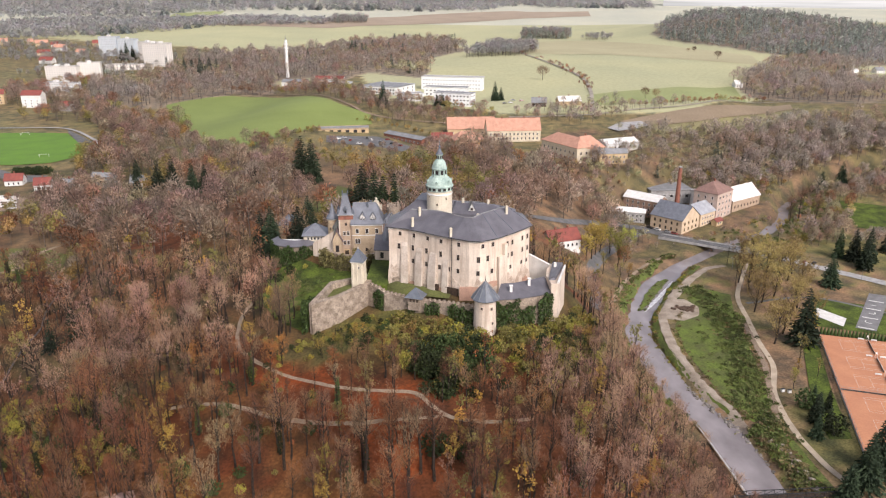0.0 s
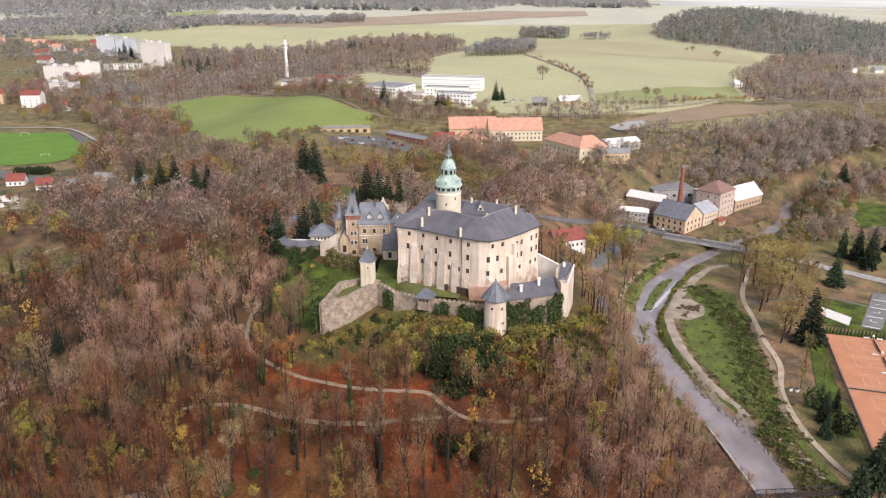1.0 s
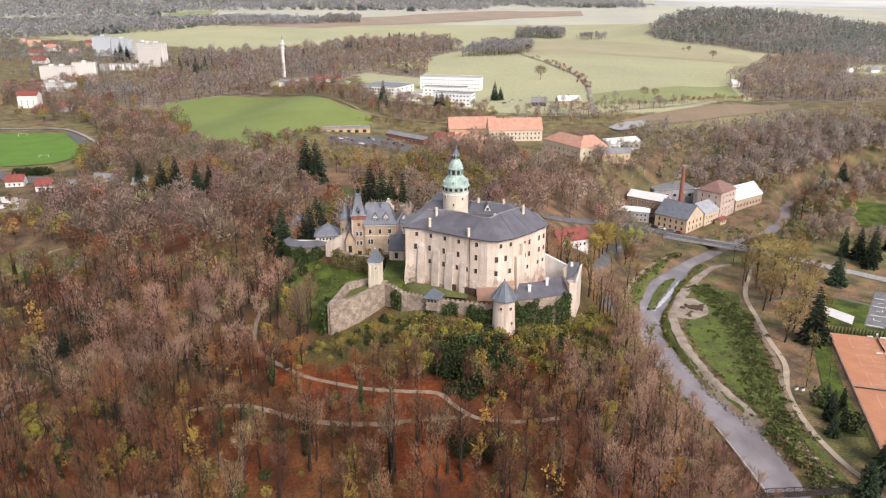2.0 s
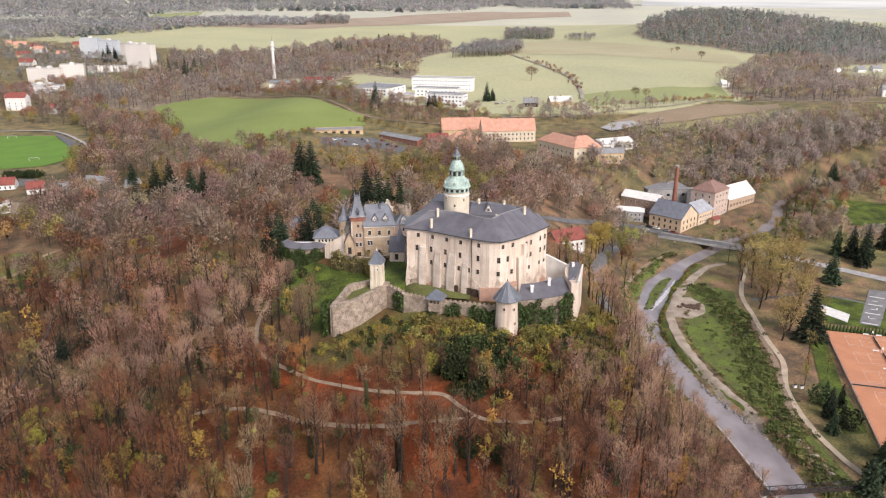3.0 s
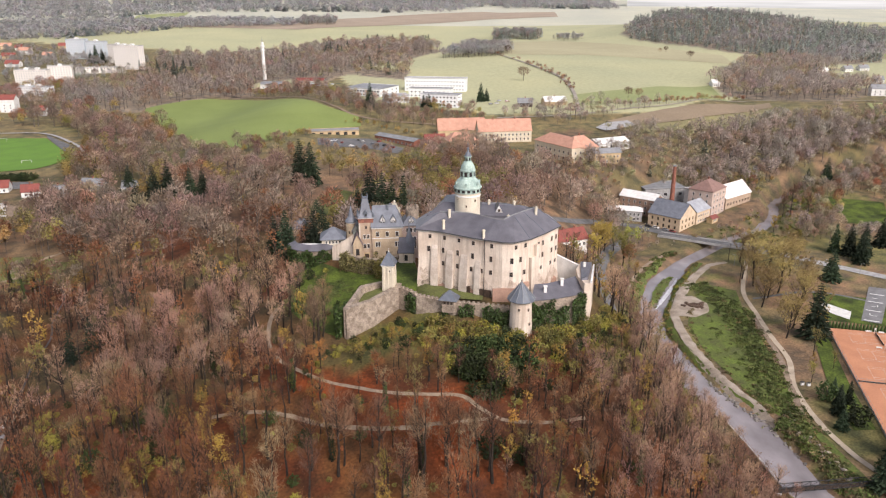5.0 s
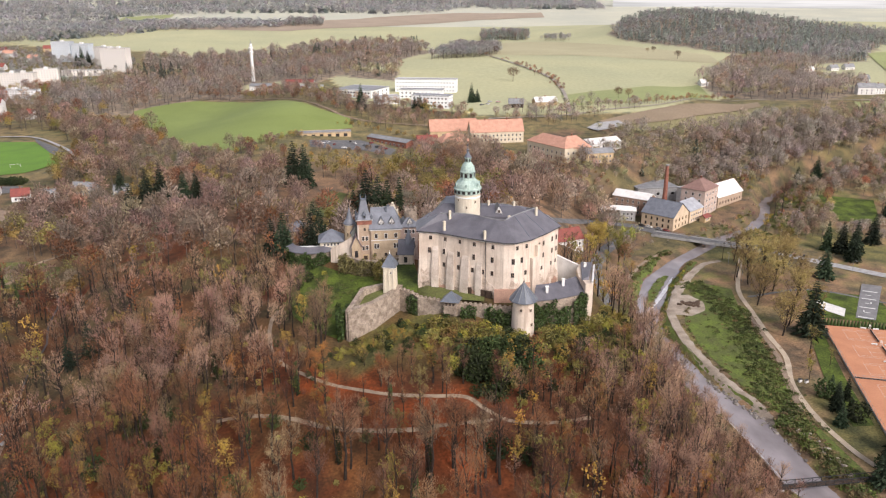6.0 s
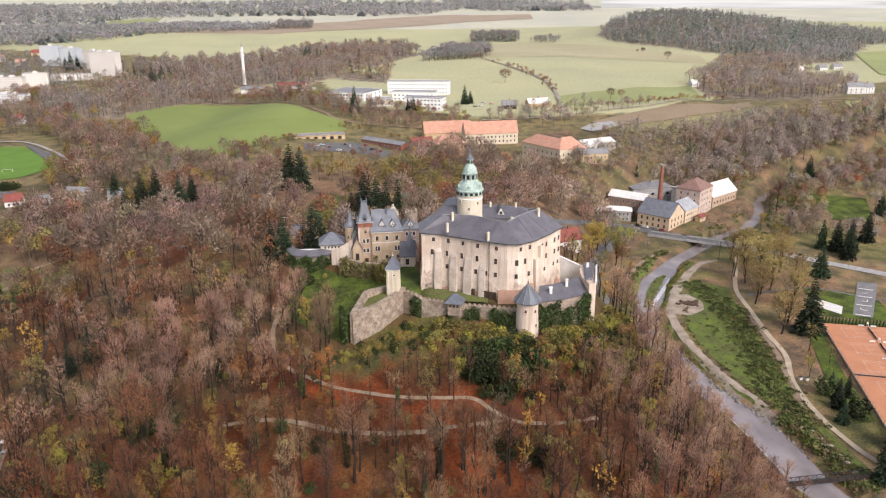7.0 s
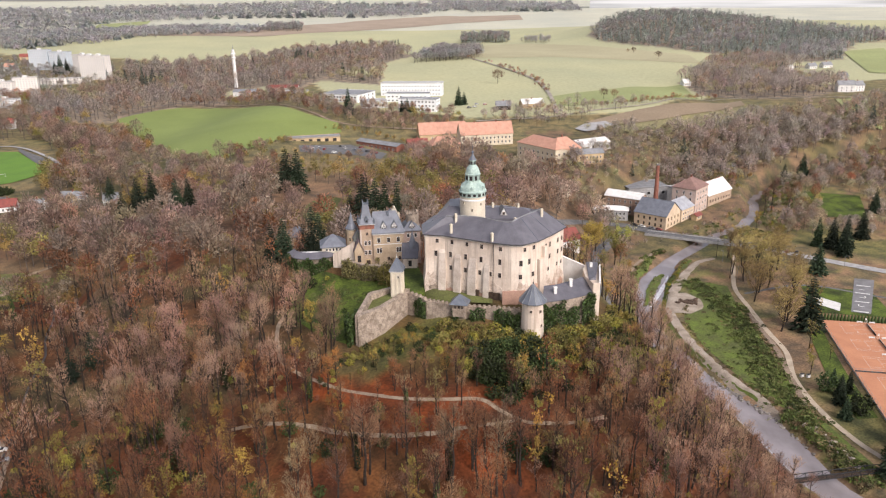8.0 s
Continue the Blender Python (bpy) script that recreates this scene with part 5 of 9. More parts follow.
# the chapel
house("castle_chapel", "plastered castle chapel with steep slate roof", (-26.4, 277.5), 5.4, -6, 9, 4.4, "gable", 4.2, PLASTER, SLATE, 1, 1, 0, 2, 0.8, 3, (1.3, 2.4), category="chapel", z=49.3, axis="x", frame_m=PLASTER)
t = thing("chapel_spire", -22.4, 281.5, 46, 0, "slim plastered chapel turret with pointed slate spire", "turret")
part("shaft", Geo().lathe([(1.9, -1), (1.85, 9.4)], 8), PLASTER, t)
part("roof", Geo().lathe([(2.35, 9.1), (2.4, 9.35), (1.5, 11.8), (0.7, 14.4), (0.04, 17.4)], 8), VILLA_SLATE, t)
part("finial", Geo().lathe([(0.1, 17.3), (0.16, 17.7), (0.02, 18.8)], 6), STEEL, t)
curtain("court_wall", [(-50.0, 295.5), (-42.0, 290.0), (-34.0, 287.6), (-26.0, 288.0)], 38, [47.5, 47.0, 47.0, 48.5], 1.2, RUBBLE, "ivy-grown lower court wall")
curtain("inner_wall", [(-26.0, 288.0), (-27.6, 274), (-28.6, 254)], 40, [47.4, 46.6, 47.6], 0.9, PLASTER, "pale inner court wall")


# ---- trees ----
rng = np.random.default_rng(11)


def unit(v):
    return v / (np.linalg.norm(v, axis=-1, keepdims=True) + 1e-9)


def tubes(a, b, ra, rb, sides):
    """Many tapered tubes at once: corners and triangles."""
    t = unit(b - a)
    u = unit(np.cross(t, np.where(np.abs(t[:, 2:3]) > 0.9, [[1, 0, 0]], [[0, 0, 1]])))
    w = np.cross(t, u)
    ang = np.arange(sides) * 2 * np.pi / sides
    ring = np.cos(ang)[None, :, None] * u[:, None] + np.sin(ang)[None, :, None] * w[:, None]
    v = np.concatenate([a[:, None] + ring * ra[:, None, None], b[:, None] + ring * rb[:, None, None]], 1)
    j = np.arange(sides)
    k = (j + 1) % sides
    tri = np.concatenate([np.c_[j, k, k + sides], np.c_[j, k + sides, j + sides]])
    f = tri[None] + (np.arange(len(a)) * 2 * sides)[:, None, None]
    return v.reshape(-1, 3), f.reshape(-1, 3)


def flakes(c, d, size, width):
    """One thin triangle for each place c, along the direction d."""
    side = unit(np.cross(d, rng.normal(size=c.shape)))
    v = np.stack([c - side * width[:, None], c + side * width[:, None], c + d * size[:, None]], 1)
    return v.reshape(-1, 3), np.arange(len(c) * 3).reshape(-1, 3)


def leaves(c, size):
    """One small kite (two triangles) for each place c."""
    a = unit(rng.normal(size=c.shape))
    b = unit(np.cross(a, rng.normal(size=c.shape)))
    s = size[:, None]
    v = np.stack([c - a * s, c + b * s * 0.6, c + a * s, c - b * s * 0.6], 1).reshape(-1, 3)
    i = np.arange(len(c))[:, None] * 4
    return v, np.concatenate([i + [[0, 1, 2]], i + [[0, 2, 3]]])


def join(pieces):
    v, f, n = [], [], 0
    for pv, pf in pieces:
        v.append(pv)
        f.append(pf + n)
        n += len(pv)
    return np.concatenate(v), np.concatenate(f)


def broadleaf(h, spread_r, base, limbs, twigs, leafs, leaf=0.3, thick=0.022, twig_w=0.052):
    """A broad-leaved tree late in autumn: wood, twigs and leaves as separate triangle sets."""
    n = 5
    z = np.linspace(0, h * 0.82, n + 1)
    sway = np.cumsum(rng.normal(0, h * 0.012, (n + 1, 2)), 0)
    sway[0] = 0
    stem = np.c_[sway, z]
    stem[0, 2] = -1.0
    r = h * thick * (1 - 0.85 * np.linspace(0, 1, n + 1))
    wood = [tubes(stem[:-1], stem[1:], r[:-1], r[1:], 5)]
    lz = rng.uniform(base, 0.8, limbs) * h
    root = np.c_[np.interp(lz, z, stem[:, 0]), np.interp(lz, z, stem[:, 1]), lz]
    ang = rng.uniform(0, 2 * np.pi, limbs)
    k = (lz / h - base) / (0.9 - base)
    reach = spread_r * (1 - 0.55 * k) * rng.uniform(0.7, 1.1, limbs)
    rise = reach * rng.uniform(0.9, 2.1, limbs)
    mid = root + np.c_[np.cos(ang) * reach * 0.5, np.sin(ang) * reach * 0.5, rise * 0.45]
    tip = root + np.c_[np.cos(ang) * reach, np.sin(ang) * reach, np.minimum(rise, h * 1.0 - lz)]
    lr = h * thick * 0.27 * (1 - 0.5 * k)
    wood += [tubes(root, mid, lr, lr * 0.6, 3), tubes(mid, tip, lr * 0.6, lr * 0.15, 3)]
    top = stem[-1:] + np.array([[0, 0, 0.0]])
    crown_tip = top + np.c_[rng.normal(0, spread_r * 0.15, (6, 2)), rng.uniform(0.05, 0.18, 6) * h]
    wood.append(tubes(np.repeat(top, 6, 0), crown_tip, np.full(6, h * thick * 0.15), np.full(6, 0.02), 3))
    starts, ends = np.concatenate([mid, root, np.repeat(top, 6, 0)]), np.concatenate([tip, mid, crown_tip])
    wt = np.concatenate([np.full(limbs, 3.0), np.full(limbs, 0.9), np.full(6, 1.2)])
    pick = rng.choice(len(starts), twigs, p=wt / wt.sum())
    u = rng.uniform(0.1, 1.05, (twigs, 1))
    c = starts[pick] + (ends - starts)[pick] * u + rng.normal(0, h * 0.022, (twigs, 3))
    d = unit(unit((ends - starts)[pick]) * 0.7 + rng.normal(0, 0.5, (twigs, 3)) + [0, 0, 0.5])
    ln = rng.uniform(0.025, 0.07, twigs) * h
    tw = flakes(c, d, ln, twig_w * rng.uniform(0.6, 1.3, twigs))
    if leafs:
        pick = rng.integers(0, twigs, leafs)
        lc = c[pick] + d[pick] * (ln[pick] * rng.uniform(0.2, 1.05, leafs))[:, None] + rng.normal(0, 0.25, (leafs, 3))
        lf = leaves(lc, leaf * rng.uniform(0.6, 1.3, leafs))
    else:
        lf = (np.zeros((0, 3)), np.zeros((0, 3), int))
    return join(wood), tw, lf


def conifer(h, wide, whorls, boughs, needle=0.09):
    """A spruce: a straight stem and drooping boughs set with needle sprays."""
    wood = tubes(np.array([[0, 0, -1.0]]), np.array([[0, 0, h * 0.98]]), np.array([h * 0.016]), np.array([0.03]), 6)
    c, d, ln = [], [], []
    for i in range(whorls):
        k = (i + 0.3) / whorls
        zz = h * (0.06 + 0.93 * k)
        reach = wide * (1 - k) ** 0.85 * rng.uniform(0.8, 1.1) + 0.25
        m = max(4, int(boughs * (1 - 0.6 * k)))
        ang = rng.uniform(0, 2 * np.pi) + np.arange(m) * 2 * np.pi / m + rng.normal(0, 0.2, m)
        for an in ang:
            rr = reach * rng.uniform(0.7, 1.15)
            for q in np.linspace(0.12, 1.0, 5):
                c.append((math.cos(an) * rr * q, math.sin(an) * rr * q, zz + rr * (0.15 * q - 0.42 * q * q)))
                sidew = rng.normal(0, 0.55)
                d.append((math.cos(an + sidew), math.sin(an + sidew), rng.uniform(-0.45, 0.05)))
                ln.append((0.5 + 0.09 * h * (1 - k)) * rng.uniform(0.7, 1.3))
    c, d, ln = np.array(c), unit(np.array(d)), np.array(ln)
    return wood, flakes(c, d, ln * 0.9, ln * 0.26), flakes(c + rng.normal(0, 0.12, c.shape), unit(d + rng.normal(0, 0.3, d.shape)), ln * 0.7, ln * 0.22)


def bush(r, h, twigs, leafs, leaf):
    a = rng.normal(size=(leafs, 3))
    a = unit(a) * rng.uniform(0.35, 1.0, (leafs, 1)) ** 0.5
    lump = 1 + 0.25 * np.sin(a[:, :1] * 5 + 1) * np.cos(a[:, 1:2] * 4)
    c = a * [r, r, h * 0.5] * lump + [0, 0, h * 0.5]
    lf = leaves(c, leaf * rng.uniform(0.6, 1.4, leafs))
    k = rng.integers(0, leafs, twigs)
    st = np.zeros((twigs, 3)) + rng.normal(0, r * 0.25, (twigs, 3)) * [1, 1, 0]
    tw = flakes(st, unit(c[k] - st), np.linalg.norm(c[k] - st, axis=1) * 1.1, np.full(twigs, 0.06))
    return tubes(np.array([[0, 0, -0.6], [0.1, 0, -0.6]]), np.array([[0.2, 0.1, h * 0.5], [-0.3, 0.2, h * 0.45]]), np.array([0.1, 0.08]), np.array([0.04, 0.03]), 4), tw, lf


def far_crown(h, r, bits, size, lumps=9, flat=1.0):
    """A distant leafy tree: a stem under a crown of uneven lobes of small clumps, loose at the rim."""
    wood = tubes(np.array([[0, 0, -1.0]]), np.array([[0, 0, h * 0.6]]), np.array([h * 0.014]), np.array([h * 0.007]), 3)
    ang = rng.uniform(0, 2 * np.pi, lumps)
    rad = r * 0.62 * np.sqrt(rng.uniform(0.0, 1.0, lumps))
    mid = np.c_[np.cos(ang) * rad, np.sin(ang) * rad, h * (0.80 - 0.38 * (rad / r) ** 1.2 - rng.uniform(0, 0.2, lumps))]
    big = r * rng.uniform(0.34, 0.60, lumps)
    k = rng.integers(0, lumps, bits)
    a = unit(rng.normal(size=(bits, 3)) + [0, 0, 0.4])
    c = mid[k] + a * (big[k] * rng.uniform(0.3, 1.2, bits))[:, None] * [1, 1, 0.85 * flat + 0.15]
    n = unit(a + rng.normal(0, 0.7, a.shape))
    u = unit(np.cross(n, rng.normal(size=a.shape)))
    w = np.cross(n, u)
    s = size * rng.uniform(0.5, 1.3, (bits, 1))
    v = np.stack([c - u * s * 0.6 - w * s * 0.5, c + u * s * 0.6 - w * s * 0.4, c + w * s * 0.9], 1).reshape(-1, 3)
    f = np.arange(bits * 3).reshape(-1, 3)
    m = int(bits * 0.8)
    m2 = bits - m
    return wood, (v[:m * 3], f[:m]), (v[m * 3:], np.arange(m2 * 3).reshape(-1, 3))


def far_bare(h, r, bits, size):
    """A distant leafless tree: a stem, steep limbs and a haze of upward twig sprays that fills a rounded crown."""
    limbs = 4
    ang = rng.uniform(0, 2 * np.pi, limbs)
    lz = h * rng.uniform(0.3, 0.55, limbs)
    root = np.c_[np.zeros((limbs, 2)), lz]
    tip = np.c_[np.cos(ang) * r * 0.6, np.sin(ang) * r * 0.6, np.minimum(h * 0.88, lz + h * rng.uniform(0.28, 0.42, limbs))]
    wood = join([tubes(np.array([[0, 0, -1.0]]), np.array([[0, 0, h * 0.8]]), np.array([h * 0.015]), np.array([h * 0.004]), 4),
                 tubes(root, tip, np.full(limbs, h * 0.007), np.full(limbs, h * 0.003), 3)])
    a = unit(rng.normal(size=(bits, 3)) + [0, 0, 0.25])
    q = rng.uniform(0.25, 1.0, (bits, 1)) ** 0.6
    lump = 1 + 0.16 * np.sin(a[:, :1] * 6 + h) * np.cos(a[:, 1:2] * 5 + r)
    c = a * q * lump * [r * 0.9, r * 0.9, h * 0.29] + [0, 0, h * 0.60]
    d = unit(a * [0.75, 0.75, 0.3] + [0, 0, 0.6] + rng.normal(0, 0.45, (bits, 3)))
    ln = size * rng.uniform(1.1, 2.5, bits)
    m = int(bits * 0.82)
    return wood, flakes(c[:m], d[:m], ln[:m], size * rng.uniform(0.2, 0.42, m)), flakes(c[m:], d[m:], ln[m:] * 0.7, size * rng.uniform(0.3, 0.5, bits - m))


def far_spruce(h, wide, bits):
    """A distant spruce: a narrow cone of overhanging clumps."""
    wood = tubes(np.array([[0, 0, -1.0]]), np.array([[0, 0, h * 0.9]]), np.array([h * 0.014]), np.array([0.05]), 3)
    k = rng.uniform(0, 1, bits) ** 1.3
    an = rng.uniform(0, 2 * np.pi, bits)
    rr = wide * (1 - k) * rng.uniform(0.6, 1.05, bits)
    c = np.c_[np.cos(an) * rr * 0.55, np.sin(an) * rr * 0.55, h * (0.1 + 0.84 * k)]
    d = unit(np.c_[np.cos(an), np.sin(an), rng.uniform(-0.7, -0.2, bits)])
    tip = flakes(np.array([[0, 0, h * 0.82]] * 3), np.array([[0, 0, 1.0]] * 3), np.full(3, h * 0.18), np.full(3, wide * 0.2))
    return wood, flakes(c, d, wide * (0.35 + 0.5 * (1 - k)), wide * (0.12 + 0.28 * (1 - k))), tip


# twig and leaf colours: the same surface for single trees (by object) and joined woods (by tree)
def foliage(name, color, dark, spread=0.3, thin=0.0):
    one = mat(name, color, dark, 0.4, 0.85, 0, per="object", spread=spread)
    many = mat(name + "_in_woods", color, dark, 0.05, 0.85, 0, attr="tint", spread=spread * 0.6)
    if thin:
        n, l = many.node_tree.nodes, many.node_tree.links
        b = n["Principled BSDF"]
        glow, mix = n.new("ShaderNodeBsdfTranslucent"), n.new("ShaderNodeMixShader")
        l.new(b.inputs["Base Color"].links[0].from_socket, glow.inputs["Color"])
        mix.inputs["Fac"].default_value = thin
        l.new(b.outputs[0], mix.inputs[1])
        l.new(glow.outputs[0], mix.inputs[2])
        l.new(mix.outputs[0], n["Material Output"].inputs["Surface"])
    return one, many


TWIG = foliage("autumn_twigs", (0.27, 0.150, 0.085), (0.165, 0.09, 0.052))
TWIG_GREY = foliage("grey_twigs", (0.27, 0.184, 0.105), (0.17, 0.115, 0.066))
LEAF_BROWN = foliage("brown_leaves", (0.28, 0.108, 0.038), (0.18, 0.066, 0.025))
LEAF_YELLOW = foliage("yellow_leaves", (0.43, 0.27, 0.05), (0.28, 0.175, 0.038))
LEAF_OLIVE = foliage("olive_leaves", (0.24, 0.20, 0.052), (0.15, 0.128, 0.038))
LEAF_LIME = foliage("lime_leaves", (0.30, 0.265, 0.042), (0.19, 0.17, 0.032))
NEEDLE = foliage("spruce_needles", (0.030, 0.045, 0.020), (0.018, 0.028, 0.015), 0.4)
NEEDLE_FRESH = foliage("green_needles", (0.050, 0.075, 0.022), (0.030, 0.045, 0.016), 0.4)
LEAF_DARK = foliage("evergreen_leaves", (0.046, 0.064, 0.017), (0.026, 0.037, 0.011), 0.4)

# kind: (templates, twig colours, leaf colours)
NEAR, MID, FAR = {}, {}, {}
NEAR["bare"] = ([broadleaf(h, r, 0.42, 20, 950, 20, 0.15, 0.018, 0.048) for h, r in ((25, 4.4), (28, 5.0), (23, 4.2), (26, 3.8))], TWIG, LEAF_BROWN)
NEAR["grey"] = ([broadleaf(h, r, 0.38, 20, 950, 10, 0.15, 0.018, 0.048) for h, r in ((24, 4.8), (27, 4.8))], TWIG_GREY, LEAF_BROWN)
MAUVE_TWIG = foliage("mauve_twigs", (0.375, 0.225, 0.155), (0.24, 0.143, 0.098))
NEAR["mauve"] = ([broadleaf(h, r, 0.34, 20, 920, 10, 0.15, 0.017, 0.05) for h, r in ((22, 4.6), (25, 5.0))], MAUVE_TWIG, LEAF_BROWN)
NEAR["rusty"] = ([broadleaf(h, r, 0.36, 16, 620, 330, 0.17, 0.018, 0.045) for h, r in ((22, 4.4), (25, 4.6))], TWIG, LEAF_BROWN)
RUSSET_TWIG = foliage("russet_twigs", (0.19, 0.084, 0.043), (0.10, 0.043, 0.022))
NEAR["russet"] = ([broadleaf(h, r, 0.45, 17, 720, 120, 0.16, 0.019, 0.042) for h, r in ((25, 4.0), (27, 4.4), (23, 3.6))], RUSSET_TWIG, LEAF_BROWN)
NEAR["golden"] = ([broadleaf(h, r, 0.22, 14, 300, 900, 0.18) for h, r in ((13, 3.6), (16, 4.0))], TWIG, LEAF_YELLOW)
NEAR["amber"] = ([broadleaf(h, r, 0.22, 14, 300, 820, 0.18) for h, r in ((14, 3.8), (12, 3.4))], TWIG, foliage("amber_leaves", (0.40, 0.17, 0.04), (0.26, 0.105, 0.028)))
NEAR["olive"] = ([broadleaf(h, r, 0.22, 14, 300, 620, 0.2) for h, r in ((14, 3.8), (17, 4.4))], TWIG_GREY, LEAF_OLIVE)
NEAR["lime"] = ([broadleaf(h, r, 0.2, 15, 240, 1050, 0.2) for h, r in ((14, 4.4), (11, 4.0))], TWIG, LEAF_LIME)
NEAR["park"] = ([broadleaf(h, r, 0.16, 28, 850, 1500, 0.27, 0.026) for h, r in ((18, 7.6), (16, 7.0))], TWIG_GREY, foliage("park_leaves", (0.37, 0.275, 0.095), (0.25, 0.185, 0.065)))


def ivied(h, r):
    """A bare tree whose trunk is wrapped in ivy."""
    wood, tw, lf = broadleaf(h, r, 0.4, 14, 420, 0)
    z = rng.uniform(0.03, 0.62, 420) * h
    a = rng.uniform(0, 2 * np.pi, 420)
    d = rng.uniform(0.3, 1.0, 420) * (1.25 - z / h)
    return wood, tw, leaves(np.c_[np.cos(a) * d, np.sin(a) * d, z], 0.34 * rng.uniform(0.6, 1.3, 420))


NEAR["field"] = ([far_bare(18, 7.5, 520, 0.75), far_bare(16, 6.5, 460, 0.75)], TWIG_GREY, TWIG_GREY)
NEAR["ivied"] = ([ivied(20, 4.0), ivied(17, 3.6)], TWIG_GREY, LEAF_DARK)
NEAR["yellow_park"] = ([broadleaf(h, r, 0.14, 28, 450, 1250, 0.32) for h, r in ((18, 6.6), (16, 6.0))], TWIG_GREY, foliage("yellow_olive_leaves", (0.47, 0.345, 0.07), (0.32, 0.235, 0.055)))
NEAR["green_park"] = ([broadleaf(h, r, 0.14, 28, 450, 1250, 0.32) for h, r in ((19, 6.4), (16, 5.6))], TWIG_GREY, foliage("yellow_green_leaves", (0.31, 0.30, 0.06), (0.20, 0.20, 0.045)))
NEAR["spruce"] = ([conifer(h, w, 22, 12) for h, w in ((22, 5.0), (19, 4.7), (25, 5.4))], NEEDLE, NEEDLE)
NEAR["thin_fir"] = ([conifer(h, w, 22, 9) for h, w in ((20, 2.6), (17, 2.4))], NEEDLE, NEEDLE_FRESH)
NEAR["shrub"] = ([bush(2.4, 4.2, 50, 190, 0.34), bush(1.8, 3.0, 40, 150, 0.32)], TWIG, LEAF_OLIVE)
NEAR["lime_shrub"] = ([bush(2.2, 3.6, 40, 260, 0.3), bush(1.6, 2.6, 40, 200, 0.28)], TWIG, LEAF_LIME)
NEAR["dark_shrub"] = ([bush(2.4, 4.4, 30, 230, 0.36), bush(3.0, 6.0, 30, 300, 0.4)], NEEDLE, LEAF_DARK)
MID["bare"] = ([broadleaf(h, r, 0.3, 11, 250, 14, 0.33, twig_w=0.08) for h, r in ((18, 4.6), (21, 5.0), (16, 4.4), (19, 4.0))], TWIG, LEAF_BROWN)
MID["grey"] = ([broadleaf(h, r, 0.28, 11, 260, 6, 0.33, twig_w=0.08) for h, r in ((18, 4.8), (20, 5.0), (15, 4.2))], TWIG_GREY, LEAF_BROWN)
MID["rusty"] = ([broadleaf(h, r, 0.28, 10, 150, 110, 0.40, twig_w=0.08) for h, r in ((17, 4.6), (20, 5.0))], TWIG, LEAF_BROWN)
MID["russet"] = ([broadleaf(h, r, 0.36, 12, 280, 40, 0.28, twig_w=0.075) for h, r in ((19, 4.4), (21, 4.6))], RUSSET_TWIG, LEAF_BROWN)
MID["mauve"] = ([broadleaf(h, r, 0.28, 12, 330, 6, 0.3, twig_w=0.075) for h, r in ((18, 4.8), (20, 5.0))], MAUVE_TWIG, LEAF_BROWN)
MID["golden"] = ([broadleaf(h, r, 0.22, 9, 100, 130, 0.45, twig_w=0.085) for h, r in ((14, 4.2), (17, 4.4))], TWIG, LEAF_YELLOW)
MID["olive"] = ([broadleaf(h, r, 0.22, 9, 110, 130, 0.45, twig_w=0.085) for h, r in ((14, 4.2), (17, 4.8))], TWIG_GREY, LEAF_OLIVE)
MID["spruce"] = ([conifer(h, w, 14, 8) for h, w in ((20, 4.0), (16, 3.4))], NEEDLE, NEEDLE)


def far_class(tag, bits, size, colours, wide=1.0, tall=1.0, lumps=9, closed=False):
    """One set of distant tree kinds in the colours given: bare, grey, rusty, olive, needles, gold."""
    out = {}
    hs = {"bare": ((17, 4.8), (20, 5.2), (15, 4.6)), "grey": ((17, 4.8), (19, 5.2), (14, 5.0)), "rusty": ((15, 4.8), (18, 5.2)), "olive": ((13, 4.8), (16, 5.4)), "gold": ((13, 4.6), (15, 5.0))}
    cols = {k: foliage(tag + "_" + k + "_crowns", c, tuple(x * 0.85 for x in c), 0.06, 0.6) for k, c in colours.items()}
    for k, dims in hs.items():
        leafy = closed or k in ("olive", "gold")
        out[k] = ([far_crown(h * tall, r * wide, bits, size * 0.8, lumps) if leafy else far_bare(h * tall, r * wide, int(bits * 1.15), size) for h, r in dims], cols[k], cols[k])
    out["spruce"] = ([far_spruce(h * tall, w * wide, int(bits * 0.7)) for h, w in ((20, 3.8), (17, 3.6))], cols["spruce"], cols["spruce"])
    return out


# the farther the set, the paler: haze is put into the crown colours
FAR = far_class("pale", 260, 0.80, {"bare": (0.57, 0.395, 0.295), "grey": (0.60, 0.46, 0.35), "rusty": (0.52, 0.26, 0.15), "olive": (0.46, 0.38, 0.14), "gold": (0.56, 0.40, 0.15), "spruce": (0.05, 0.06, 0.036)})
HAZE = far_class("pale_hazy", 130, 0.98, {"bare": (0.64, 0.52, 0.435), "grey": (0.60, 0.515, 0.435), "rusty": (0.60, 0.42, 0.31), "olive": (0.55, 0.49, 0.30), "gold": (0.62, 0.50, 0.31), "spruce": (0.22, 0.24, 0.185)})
OUTER = far_class("hazed", 70, 1.5, {"bare": (0.58, 0.53, 0.485), "grey": (0.60, 0.57, 0.535), "rusty": (0.57, 0.47, 0.40), "olive": (0.48, 0.475, 0.375), "gold": (0.55, 0.51, 0.41), "spruce": (0.52, 0.56, 0.49)})
CANOPY = far_class("hazed_far", 56, 1.95, {"bare": (0.52, 0.495, 0.475), "grey": (0.53, 0.515, 0.50), "rusty": (0.52, 0.48, 0.445), "olive": (0.49, 0.48, 0.43), "gold": (0.52, 0.495, 0.44), "spruce": (0.42, 0.445, 0.42)}, 1.5, 0.5, 6, True)

